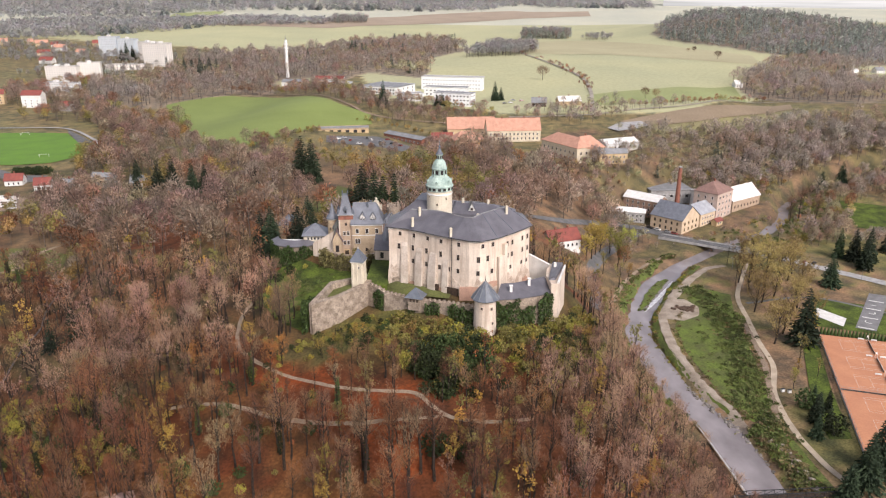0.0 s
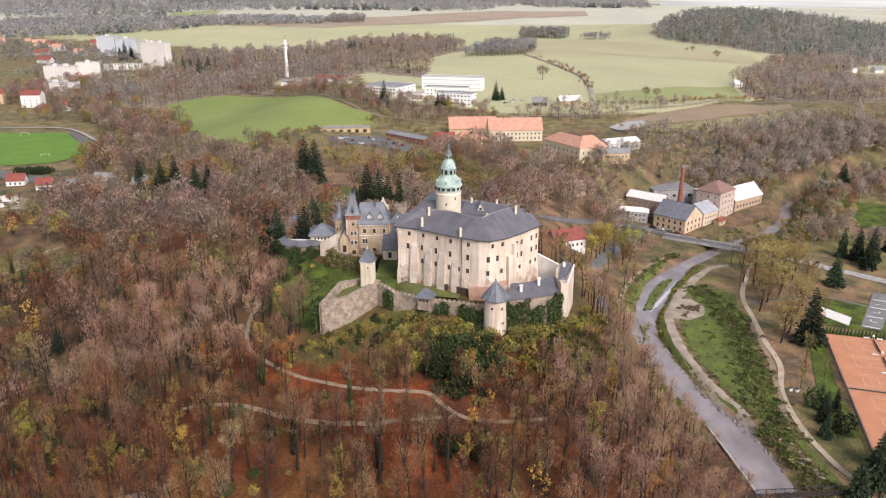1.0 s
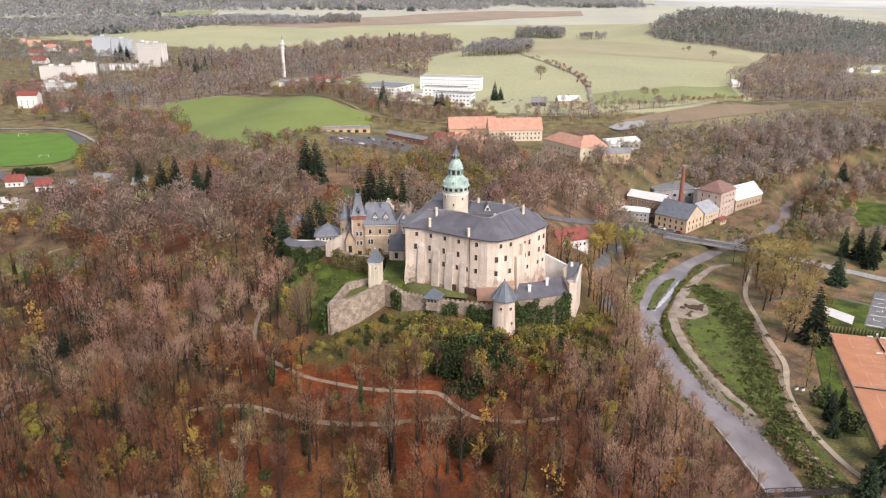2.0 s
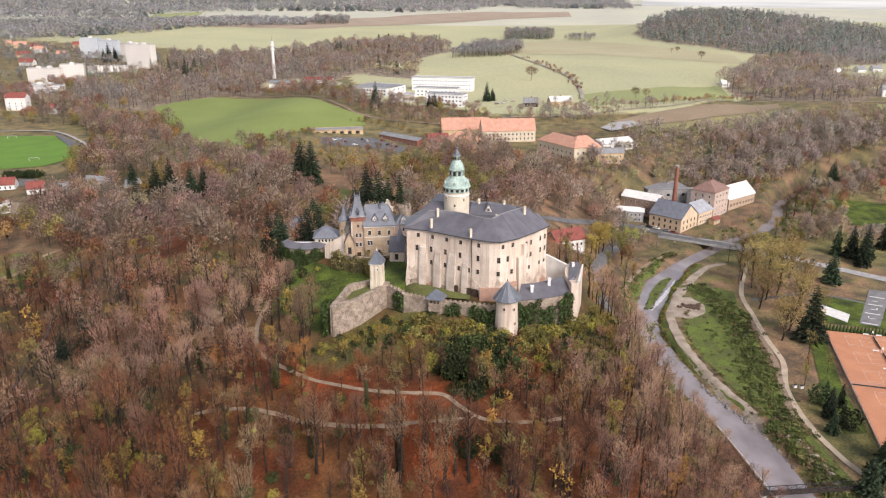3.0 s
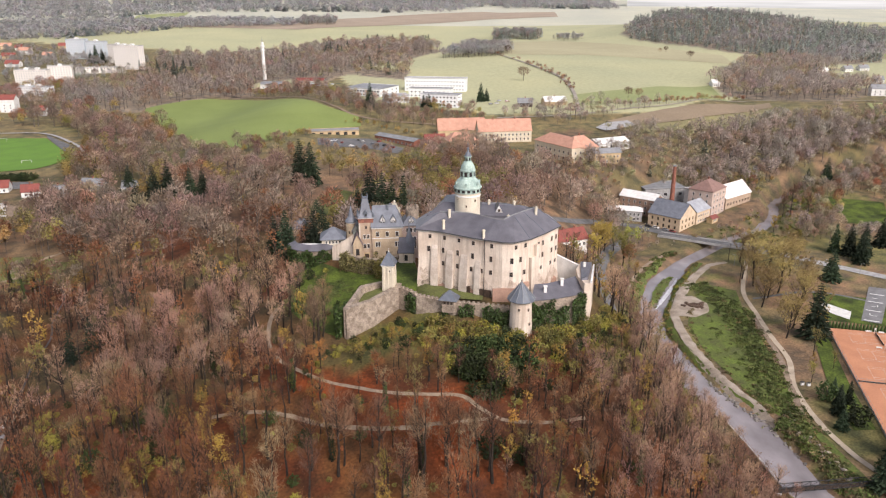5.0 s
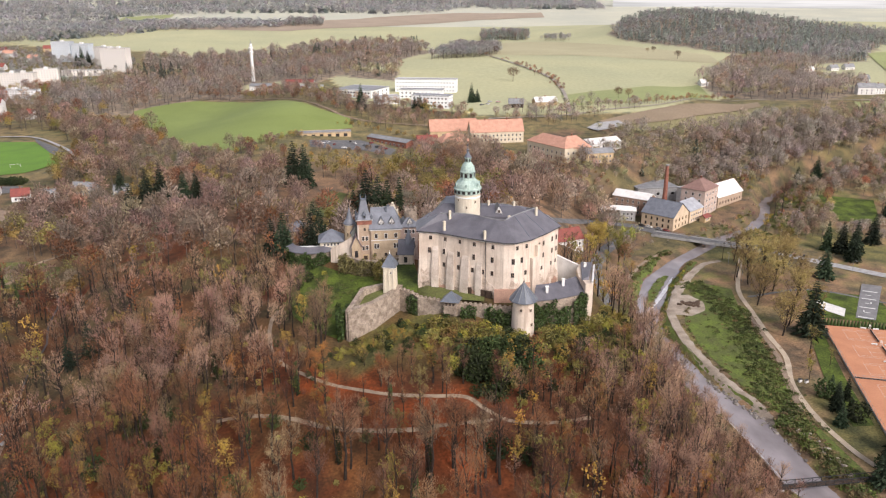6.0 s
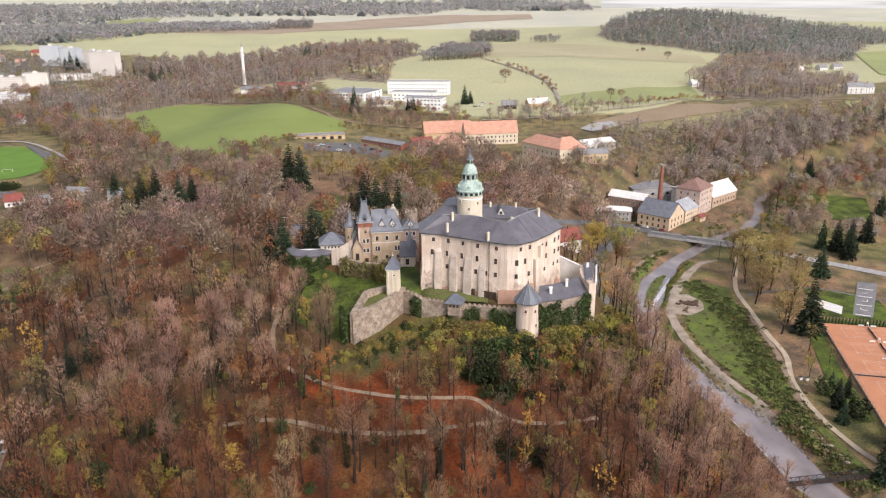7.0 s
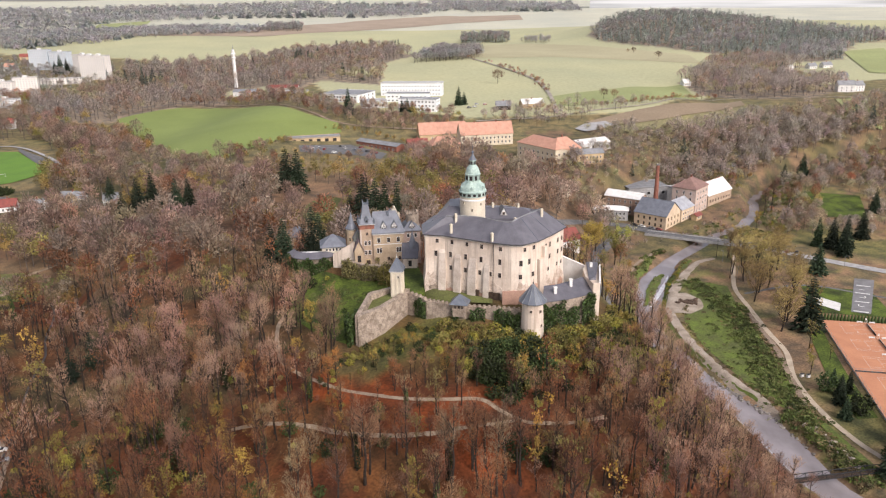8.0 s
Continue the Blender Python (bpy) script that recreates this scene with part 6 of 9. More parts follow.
LABELS = {"bare": "tall leafless tree with brown twigs on the slope", "grey": "tall leafless tree with grey twigs",
          "russet": "tall dark bare tree with reddish twigs", "mauve": "tall bare tree with a pale mauve crown", "rusty": "tall tree with the last rusty brown leaves", "amber": "autumn tree with orange amber leaves", "golden": "autumn tree with golden yellow leaves",
          "olive": "half-bare tree with olive brown leaves", "park": "broad park tree with ochre autumn leaves", "green_park": "broad tree in yellow-green autumn leaf", "yellow_park": "broad tree in full yellow-olive autumn leaf", "ivied": "bare tree with its trunk wrapped in dark ivy", "lime": "tree with yellow-green autumn leaves", "spruce": "dark green spruce tree with drooping boughs", "field": "lone bare tree with a wide crown",
          "thin_fir": "slender dark green fir tree", "shrub": "low olive brown shrub on the slope", "lime_shrub": "low yellow-green shrub below the wall", "dark_shrub": "dense dark green evergreen shrub"}


def tri_mesh(name, sets, mats, tint=None, normals=None):
    v, f = join([(a, b) for a, b in sets])
    me = bpy.data.meshes.new(name)
    me.vertices.add(len(v))
    me.vertices.foreach_set("co", v.ravel().astype(np.float32))
    me.loops.add(len(f) * 3)
    me.loops.foreach_set("vertex_index", f.ravel().astype(np.int32))
    me.polygons.add(len(f))
    me.polygons.foreach_set("loop_start", np.arange(0, len(f) * 3, 3, dtype=np.int32))
    for m in mats:
        me.materials.append(m)
    me.polygons.foreach_set("material_index", np.repeat(np.arange(len(sets)), [len(b) for a, b in sets]).astype(np.int32))
    me.update(calc_edges=True)
    if normals is not None:
        me.normals_split_custom_set_from_vertices(normals)
    if tint is not None:
        me.attributes.new("tint", "FLOAT_COLOR", "POINT").data.foreach_set("color", tint.ravel().astype(np.float32))
    return me


SINGLE = {}


def single_tree(kind, x, y, scale=1.0, variant=None, label="", group=""):
    """One tree as a thing of its own, with trunk and crown."""
    temps, tw, lf = NEAR[kind]
    i = int(rng.integers(len(temps))) if variant is None else variant
    if (kind, i) not in SINGLE:
        wood, twig, leaf = temps[i]
        SINGLE[kind, i] = (tri_mesh("trunk", [wood], [BARK]), tri_mesh("crown", [twig, leaf], [tw[0], lf[0]]))
    is_bush = "shrub" in kind
    t = thing("shrub" if is_bush else "spruce_tree" if kind in ("spruce", "thin_fir") else "bare_tree" if kind in ("bare", "grey", "mauve", "ivied", "russet", "field") else "autumn_tree", x, y, ground_at(x, y) - 0.2, rng.uniform(0, 360), label or LABELS[kind], "shrub" if is_bush else "tree", group)
    t.scale = (scale * rng.uniform(0.9, 1.1), scale * rng.uniform(0.9, 1.1), scale)
    a, b = SINGLE[kind, i]
    part("stem" if is_bush else "trunk", a, BARK, t)
    part("crown", b, BARK, t)
    return t


def woods(name, label, kinds, xs, ys, which, scales, category="woodland"):
    """Many trees as one body of stuff: each is a turned, scaled copy of a template, with a tint of its own."""
    sets, mats, tints, soft = [], [], [], []
    zs = height(xs, ys) - 0.2
    for ki, (temps, tw, lf) in enumerate(kinds):
        for ti, temp in enumerate(temps):
            sel = np.nonzero((which == ki) & (np.arange(len(xs)) % len(temps) == ti))[0]
            if not len(sel):
                continue
            ang, sc = rng.uniform(0, 2 * np.pi, len(sel)), scales[sel]
            # sets coloured for haze keep a narrower range of tints
            calm = tw[1].name.startswith(("pale_hazy", "hazed"))
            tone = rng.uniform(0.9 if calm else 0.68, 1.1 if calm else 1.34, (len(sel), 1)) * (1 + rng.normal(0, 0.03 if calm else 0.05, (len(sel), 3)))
            for (v, f), m in zip(temp, (BARK_FAR if tw[1].name.startswith(("pale", "hazed")) else BARK, tw[1], lf[1])):
                if not len(f):
                    continue
                c, s = np.cos(ang)[:, None], np.sin(ang)[:, None]
                px = (v[:, 0] * c - v[:, 1] * s) * sc[:, None] + xs[sel][:, None]
                py = (v[:, 0] * s + v[:, 1] * c) * sc[:, None] + ys[sel][:, None]
                pz = v[:, 2] * sc[:, None] + zs[sel][:, None]
                sets.append((np.stack([px, py, pz], -1).reshape(-1, 3), (f[None] + (np.arange(len(sel)) * len(v))[:, None, None]).reshape(-1, 3)))
                mats.append(m)
                # crowns shade as rounded masses: each clump leans towards the outward direction of its tree
                t = v.reshape(-1, 3, 3) if len(f) * 3 == len(v) else None
                own = np.repeat(unit(np.cross(t[:, 1] - t[:, 0], t[:, 2] - t[:, 0])), 3, 0) if t is not None else unit(v * [1, 1, 0] + 1e-6)
                n = unit(own * 0.05 + 0.62 * unit(v - [0, 0, v[:, 2].max() * 0.42]) + [0, 0, 0.42]) if t is not None else own
                soft.append(np.stack([n[:, 0] * c - n[:, 1] * s, n[:, 0] * s + n[:, 1] * c, np.repeat(n[None, :, 2], len(sel), 0)], -1).reshape(-1, 3))
                tints.append(np.repeat(np.c_[tone, np.ones(len(sel))], len(v), 0))
    ob = new(name, tri_mesh(name, sets, mats, np.concatenate(tints), np.concatenate(soft) if all(k[1][1].name.startswith(("pale", "hazed")) for k in kinds) else None))
    return tagged(ob, label, category, kind="stuff")


def scatter(x0, x1, y0, y1, gap, keep):
    """Jittered places over a rectangle, where keep(x, y) holds."""
    gx, gy = np.meshgrid(np.arange(x0, x1, gap), np.arange(y0, y1, gap))
    x = gx.ravel() + rng.uniform(-0.45, 0.45, gx.size) * gap
    y = gy.ravel() + rng.uniform(-0.45, 0.45, gx.size) * gap
    k = keep(x, y)
    return x[k], y[k]


# ---- ways, fields and the park by the river ----
PATHS = [
    [(-72, 265), (-73, 255), (-71.6, 241.6), (-69, 229.6), (-65.5, 223.3), (-58.8, 215.7), (-48.9, 207.1), (-38.2, 201.7), (-28, 197.9), (-18, 196.1), (-8.1, 194.7), (-3.6, 189.4), (2.3, 183.9), (7.8, 182.6), (16.4, 182.2), (26, 184)],
    [(-83, 202), (-75.5, 200.9), (-66.5, 198.4), (-57.4, 194), (-48.5, 188.9), (-37, 185), (-24.4, 182.9), (-15, 183.3), (-8.7, 183.6), (0, 184.4)],
]
for line in PATHS:
    ribbon("footpath", line, 1.45, GRAVEL, 0.12, "pale trodden gravel footpath through the wood", "path", 70, 2, 0.12)
sheet("castle_lawn", [(-66, 258), (-58, 243), (-47, 232), (-45.4, 236), (-41, 248), (-34, 262), (-27, 272)], [(-73, 292), (-68, 301), (-58, 299), (-50, 293), (-42, 288.5), (-34, 286.5), (-26, 286)], LAWN, 0.3, 30, 20, "bright green grass slope below the castle", "lawn")
sheet("court_lawn", [(-25, 252), (-20, 246), (-8, 239.5), (2, 237)], [(-24, 256), (-18, 254), (-6, 248), (3, 243)], GRASS, 0.3, 12, 5, "bright green strip of castle lawn", "lawn")
tagged(part("court_terrace", Geo().prism([(-28.2, 251.5), (-20.5, 249.5), (-19.4, 255), (-19.2, 266), (-20.5, 279), (-27.6, 279)], 41, 49.3, [(-28.0, 251.7), (-20.6, 249.8), (-19.5, 255), (-19.3, 266), (-20.6, 278.8), (-27.4, 278.8)]), LAWN), "green lawn terrace beside the palace", "lawn", kind="structure")
sheet("bastion_lawn", [(-42, 234), (-35, 240), (-29, 246)], [(-40, 246), (-37, 249), (-32, 251)], GRASS, 7.5, 6, 5, "grass on the bastion terrace", "lawn")
sheet("terrace_lawn", [(31, 246), (36, 249), (38, 254)], [(31, 256), (33, 259), (34, 262)], LAWN, 0.6, 6, 4, "lawn on the castle terrace", "lawn")

GREEN = mat("winter_crop", (0.205, 0.25, 0.07), (0.175, 0.215, 0.06), 0.02, 0.95, 0.15, 40, spread=0.1)
sheet("green_field", [(-311, 855), (-257, 746), (-204, 618), (-172, 581), (-145, 574), (-126, 606), (-109, 628), (-62, 660)], [(-314, 866), (-301, 893), (-282, 920), (-261, 930), (-214, 912), (-144, 803), (-94, 717), (-66, 690)], GREEN, 0.6, 60, 50, "smooth bright green winter crop field", "field")
sheet("football_pitch", [(-440, 706), (-402, 709), (-375, 709), (-353, 707)], [(-380, 584), (-337, 579), (-308, 584), (-290, 614)], mat("pitch_turf", (0.12, 0.23, 0.03), (0.10, 0.19, 0.03), 0.05, 0.95, 0.1, 40, spread=0.1), 0.5, 20, 20, "bright green football pitch", "pitch")
sheet("pitch_slope", [(-353, 709), (-322, 661), (-290, 616)], [(-361, 725), (-317, 672), (-284, 622)], ASPHALT, 0.7, 12, 2, "dark asphalt running track beside the pitch", "track")
ribbon("pitch_road", [(-460, 728), (-411, 732), (-363, 728), (-315, 675), (-282, 622)], 3, CONCRETE, 0.9, "pale concrete edge of the sports ground", "path", 40, 1)


def goal(x, y, rz):
    t = thing("football_goal", x, y, ground_at(x, y) + 0.4, rz, "white football goal on the pitch", "goal")
    for a in (-3.6, 3.6):
        part("post", Geo().tube((a, 0, 0), (a, 0, 2.44), 0.09, 0.09, 6), WHITE, t)
        part("stay", Geo().tube((a, 0, 2.44), (a, 1.8, 0), 0.05, 0.05, 5), WHITE, t)
    part("crossbar", Geo().tube((-3.7, 0, 2.44), (3.7, 0, 2.44), 0.09, 0.09, 6), WHITE, t)


goal(-324, 605, 15)
goal(-388, 698, 195)

BROWNF = mat("reddish_plough", (0.36, 0.28, 0.20), (0.30, 0.235, 0.17), 0.012, 0.95, 0.1, 30, spread=0.1)
PALE = mat("stubble_meadow", (0.40, 0.36, 0.215), (0.355, 0.32, 0.19), 0.01, 0.95, 0.1, 30, spread=0.08)
LOWG = mat("fresh_meadow", (0.30, 0.325, 0.135), (0.26, 0.28, 0.115), 0.01, 0.95, 0.1, 30, spread=0.1)
sheet("reddish_field", [(-672, 2141), (-298, 2056), (32, 2386), (509, 2717)], [(-690, 2331), (-388, 2253), (-78, 2771), (560, 3050)], BROWNF, 0.6, 60, 24, "far reddish ploughed field", "field")
sheet("stubble_field", [(125, 1321), (187, 1285), (325, 1271), (472, 1144)], [(122, 1624), (318, 1726), (417, 1575), (518, 1303)], PALE, 0.35, 80, 60, "pale brownish stubble meadow", "field")
sheet("fresh_meadow", [(146, 735), (175, 738), (220, 744), (309, 770)], [(150, 800), (190, 830), (230, 850), (346, 915)], LOWG, 0.35, 60, 30, "fresh green strip of meadow", "field")
sheet("brown_field", [(158, 676), (219, 708), (297, 738), (345, 757)], [(176, 660), (225, 672), (282, 704), (336, 730)], mat("plough_brown", (0.27, 0.205, 0.135), (0.22, 0.165, 0.105), 0.02, 0.95, 0.2, 30, spread=0.12), 0.8, 40, 10, "narrow brown field beside the lane", "field")
sheet("slope_meadow", [(178, 660), (225, 671), (282, 703), (337, 729)], [(186, 640), (232, 652), (286, 676), (345, 704)], mat("dull_meadow", (0.25, 0.22, 0.10), (0.19, 0.165, 0.085), 0.03, 0.95, 0.2, 20, spread=0.2), 0.6, 40, 10, "dull grass slope below the brown field", "field")
sheet("gravel_yard", [(143, 656), (156, 671), (177, 676)], [(150, 646), (166, 653), (181, 663)], CONCRETE, 0.9, 12, 6, "pale gravel yard behind the estate", "yard")
sheet("top_meadow", [(-902, 2555), (-790, 2799)], [(-968, 2866), (-840, 3050)], LOWG, 0.6, 20, 20, "far green meadow between woods", "field")
sheet("right_meadow", [(282, 520), (316, 505)], [(266, 466), (290, 455)], LAWN, 0.4, 12, 12, "bright green meadow in the valley", "lawn")
sheet("hillside_green", [(506, 961), (560, 1010)], [(483, 906), (548, 950)], LOWG, 0.9, 12, 12, "green hillside clearing", "lawn")
sheet("east_meadow", [(424, 720), (470, 722)], [(401, 653), (415, 630)], LOWG, 0.9, 12, 12, "green meadow beside the east road", "field")
sheet("far_east_meadow", [(802, 1306), (900, 1340)], [(640, 990), (690, 960)], LOWG, 0.9, 16, 16, "pale green meadow behind the villas", "field")
ribbon("country_lane", [(122, 1386), (143, 1238), (164, 1085), (173, 965), (162, 843), (139, 707)], 4, mat("lane_dirt", (0.38, 0.33, 0.27), None, 0.1, spread=0.1), 0.9, "pale country lane across the meadows", "lane", 60, 1)
ribbon("north_road", [(60, 690), (132, 697), (179, 714), (235, 728), (312, 772), (363, 776), (429, 740), (466, 728), (540, 720)], 3.0, MATS["lane_dirt"], 0.6, "narrow road along the field edge", "road", 60, 1)
sheet("yard", [(-95, 612), (-55, 622), (-25, 590)], [(-92, 590), (-50, 585), (-30, 570)], ASPHALT, 0.4, 14, 10, "asphalt depot yard", "yard")

# east bank
ribbon("bank_track", [(104, 222), (106, 238), (101.5, 261), (100, 291), (102.5, 321), (109, 341), (128, 371), (145, 392), (158, 398)], [2.8, 5.4, 4.6, 3.9, 5.6, 4.0, 2.6], mat("bank_gravel", (0.40, 0.335, 0.265), (0.25, 0.20, 0.15), 0.2, 0.95, 0.3, spread=0.2), 0.22, "wide trodden soil track on the river bank", "track", 90, 3, 0.16)
ribbon("park_path", [(127, 200), (124.3, 212), (123.4, 231.5), (127, 256), (136, 279), (139, 301), (143.5, 326), (149, 354), (164, 386), (172, 402)], 2.3, mat("pale_path", (0.50, 0.41, 0.30), (0.40, 0.32, 0.23), 0.3, 0.95, 0.1, spread=0.12), 0.25, "pale gravel park path", "path", 70, 2, 0.05)
sheet("bank_meadow", [(111, 236), (106, 262), (104, 291), (107, 318), (116, 338), (133, 366)], [(121, 236), (125, 262), (131, 285), (134, 305), (138, 326), (146, 356)], WEEDS, 0.2, 40, 10, "rank green meadow on the river bank", "meadow")
sheet("bank_grass", [(116, 192), (116.5, 208), (118, 224)], [(122, 192), (121, 208), (120.5, 224)], WEEDS, 0.26, 16, 5, "bright green grass beside the park path", "meadow")
# foam of the rapids, and the channel's sky reflection painted as a pale strip
ob = ribbon("river_rapids", [(99, 340), (106, 351), (116, 367), (124, 381)], [0.6, 2.2, 2.0, 0.5], mat("foam_and_sky_gleam", (0.62, 0.62, 0.62), (0.40, 0.39, 0.39), 0.5, 0.4, 0.6, 6, spread=0.2), 0, "pale broken water and sky gleam beside the islet", "water", 40, 2, 0.25)
for v in ob.data.vertices:
    v.co.z = 0.06
ribbon("river_quay", [(84.5, 268), (88.0, 250), (90.2, 235), (91.6, 222), (93.0, 206), (94.5, 190)], 1.5, CONCRETE, 0.9, "low grey concrete quay along the river", "quay", 50, 2, 0.06)
sheet("soil_patch", [(105, 326), (107, 333), (112, 344), (117, 350)], [(113, 324), (122, 330), (125, 340), (121, 350)], MATS["bank_gravel"], 0.24, 10, 8, "bare soil patch beside the track", "soil")
sheet("park_lawn", [(141, 225), (150, 258), (166, 305)], [(133, 225), (143, 262), (160, 306)], LAWN, 0.24, 20, 4, "bright lawn beside the tennis courts", "lawn")
sheet("sand_lawn", [(172, 318), (205, 306)], [(184, 352), (215, 340)], LAWN, 0.24, 10, 10, "lawn round the sand court", "lawn")
ob = sheet("sand_court", [(177, 329), (184, 317)], [(182, 339), (190, 326)], WHITE, 0.5, 6, 6, "white-covered sand court", "court")
ribbon("river_islet", [(97, 341), (105, 357), (114, 373), (121, 383)], [1.0, 4.6, 5.2, 1.5], WEEDS, 1.7, "grassy strip of gravel islet in the river", "islet", 30, 3, 0.15)
ribbon("park_road", [(196, 410), (207, 398), (224, 381), (244, 362), (280, 330)], 7, CONCRETE, 0.3, "pale worn park road", "road", 40, 1)
ribbon("wall_walkway", [(150, 345), (186, 352), (214, 332), (240, 312)], 2, ASPHALT, 0.3, "asphalt park walk", "path", 40, 1)
ROAD = [(70, 318), (74, 345), (76, 362), (81.5, 381), (94, 409), (112.5, 440), (128, 458), (138, 452), (146, 440)]
ribbon("main_road", ROAD, 6, ASPHALT, 0.35, "asphalt road to the bridge", "road", 50, 2)
ribbon("upper_road", [(38, 398), (54, 404), (72, 422), (90, 446), (108, 466)], 4.5, ASPHALT, 0.4, "narrow asphalt road behind the castle", "road", 40, 2)
ribbon("works_yard", [(108, 470), (130, 464), (146, 448)], 7, ASPHALT, 0.3, "asphalt works yard", "yard", 30, 2)

# tennis courts
EDGE = Vector((0.294, 0.956, 0))
OUT = Vector((0.956, -0.294, 0))
CORNER = Vector((168.5, 307.6, 0))


def court_at(u, v, z=0.0):
    """u metres along the near-to-far edge back from the far corner, v metres out from the edge."""
    p = CORNER - EDGE * u + OUT * v
    return p.x, p.y, z


rot = math.degrees(math.atan2(OUT.y, OUT.x))
CZ = 3.2
t = tagged(new("tennis_court"), "orange clay tennis courts with fine white lines", "tennis court", kind="structure")
t.matrix_basis = pose(*court_at(0, 0, CZ), 0, 0, rot)
part("clay", Geo().solid([[(0, -100, -1.5), (38, -100, -1.5), (38, 0, -1.5), (0, 0, -1.5)], [(0, -100, 0), (38, -100, 0), (38, 0, 0), (0, 0, 0)]]), CLAY, t)
LINE = mat("court_line", (0.68, 0.60, 0.52), None, 1, 0.9, 0.0, spread=0.1)
for k in range(6):
    y0 = -8.7 - 17.0 * k - (1.5 if k > 2 else 0)
    for w, d, x, y in ((23.8, 0.1, 19, y0 - 5.5), (23.8, 0.1, 19, y0 + 5.5), (23.8, 0.1, 19, y0 - 4.1), (23.8, 0.1, 19, y0 + 4.1), (0.1, 11, 7.1, y0), (0.1, 11, 30.9, y0), (0.1, 8.2, 12.6, y0), (0.1, 8.2, 25.4, y0), (12.8, 0.1, 19, y0)):
        part("line", Geo().box(x, y, 0.004, w, d, 0.012), LINE, t)
    n = thing("tennis_net", *court_at(0, 0, CZ)[:2], CZ, rot, "dark tennis net with white band between posts", "net", "tennis nets")
    part("mesh", Geo().box(19, y0, 0.05, 0.05, 12.4, 0.85), STEEL, n)
    part("band", Geo().box(19, y0, 0.9, 0.07, 12.4, 0.07), WHITE, n)
    for a in (-6.4, 6.4):
        part("post", Geo().tube((19, y0 + a, 0), (19, y0 + a, 1.1), 0.07, 0.07, 6), STEEL, n)
    if k < 4:
        c = thing("umpire_chair", *court_at(-(y0 + 7.6), 19, CZ)[:2], CZ, rot, "white wooden umpire chair beside a net", "chair", "umpire chairs")
        for a in (-0.45, 0.45):
            for b in (-0.4, 0.4):
                part("leg", Geo().tube((a, b, 0), (a * 0.6, b * 0.6, 1.7), 0.05, 0.04, 5), WHITE, c)
        part("seat", Geo().box(0, 0, 1.7, 0.7, 0.6, 0.08), WHITE, c)
        part("backrest", Geo().box(0, 0.28, 1.78, 0.7, 0.06, 0.6), WHITE, c)
        for a in (-2.6, 2.6):
            b = thing("court_bench", *court_at(-(y0 + 7.6), 19 + a, CZ)[:2], CZ, rot, "white bench at the tennis court", "bench", "court benches")
            part("seat", Geo().box(0, 0, 0.42, 2.4, 0.4, 0.06), WHITE, b)
            part("backrest", Geo().box(0, 0.2, 0.5, 2.4, 0.05, 0.4), WHITE, b)
            for q in (-0.9, 0.9):
                part("leg", Geo().box(q, 0, 0, 0.08, 0.36, 0.42), WHITE, b)


def mesh_fence(name, a, b, z, h, gap, label, solid=None):
    a, b = Vector(a), Vector(b)
    n = max(1, int((b - a).length / gap))
    t = thing(name, a.x, a.y, z, math.degrees(math.atan2(b.y - a.y, b.x - a.x)), label, "fence", kind="structure")
    ln = (b - a).length
    for k in range(n + 1):
        part("post", Geo().tube((ln * k / n, 0, 0), (ln * k / n, 0, h), 0.06, 0.06, 6), GALV, t)
    for q in (0.15, 0.5, 0.97):
        part("rail", Geo().tube((0, 0, h * q), (ln, 0, h * q), 0.04, 0.04, 5), GALV, t)
    if solid:
        part("panel", Geo().box(ln / 2, 0.0, 0.1, ln, 0.06, h * 0.35), solid, t)


mesh_fence("court_fence", court_at(0, -0.6), court_at(100, -0.6), CZ - 0.3, 2.6, 3.2, "grey mesh fence along the tennis courts", CONCRETE)
mesh_fence("court_divider", court_at(52.2, 0), court_at(52.2, 38), CZ, 1.6, 3.0, "dark fence between the tennis courts", STEEL)
for k in range(26):
    x, y, z = court_at(-2.6, 1.0 + k * 1.45)
    t = thing("thuja", x, y, ground_at(x, y) - 0.1, k * 47, "clipped dark green thuja of a hedge row", "hedge", "thuja hedge")
    g = Geo().lathe([(0.45, 0), (0.72, 0.5), (0.62, 2.0), (0.3, 3.2), (0.05, 3.9)], 7)
    part("crown", g, IVY, t)
# road-practice ground with white markings
sheet("practice_ground", [(189, 316), (217.5, 357.6)], [(196.5, 312), (226, 353.5)], mat("worn_asphalt", (0.22, 0.213, 0.21), (0.16, 0.156, 0.152), 0.3, 0.9, 0.1, spread=0.12), 0.34, 14, 4, "grey asphalt practice ground with white bars", "road")
for u, v, ln, wd in ((0.03, 0.5, 6.6, 1.0), (0.30, 0.5, 6.6, 0.9), (0.17, 0.55, 2.6, 0.5), (0.20, 0.35, 0.5, 2.2), (0.55, 0.5, 6.6, 0.9), (0.42, 0.5, 2.4, 0.5), (0.45, 0.65, 0.5, 2.0), (0.78, 0.5, 6.6, 0.9), (0.66, 0.45, 2.4, 0.5)):
    x, y = 189 + 28.7 * u + 7.4 * v, 316 + 41.6 * u - 4.0 * v
    ob = part("road_marking", Geo().box(0, 0, 0, ln, wd, 0.02), WHITE)
    ob.matrix_basis = pose(x, y, ground_at(x, y) + 0.42, 0, 0, -28.5)
    tagged(ob, "white painted road marking", "marking", "practice markings")

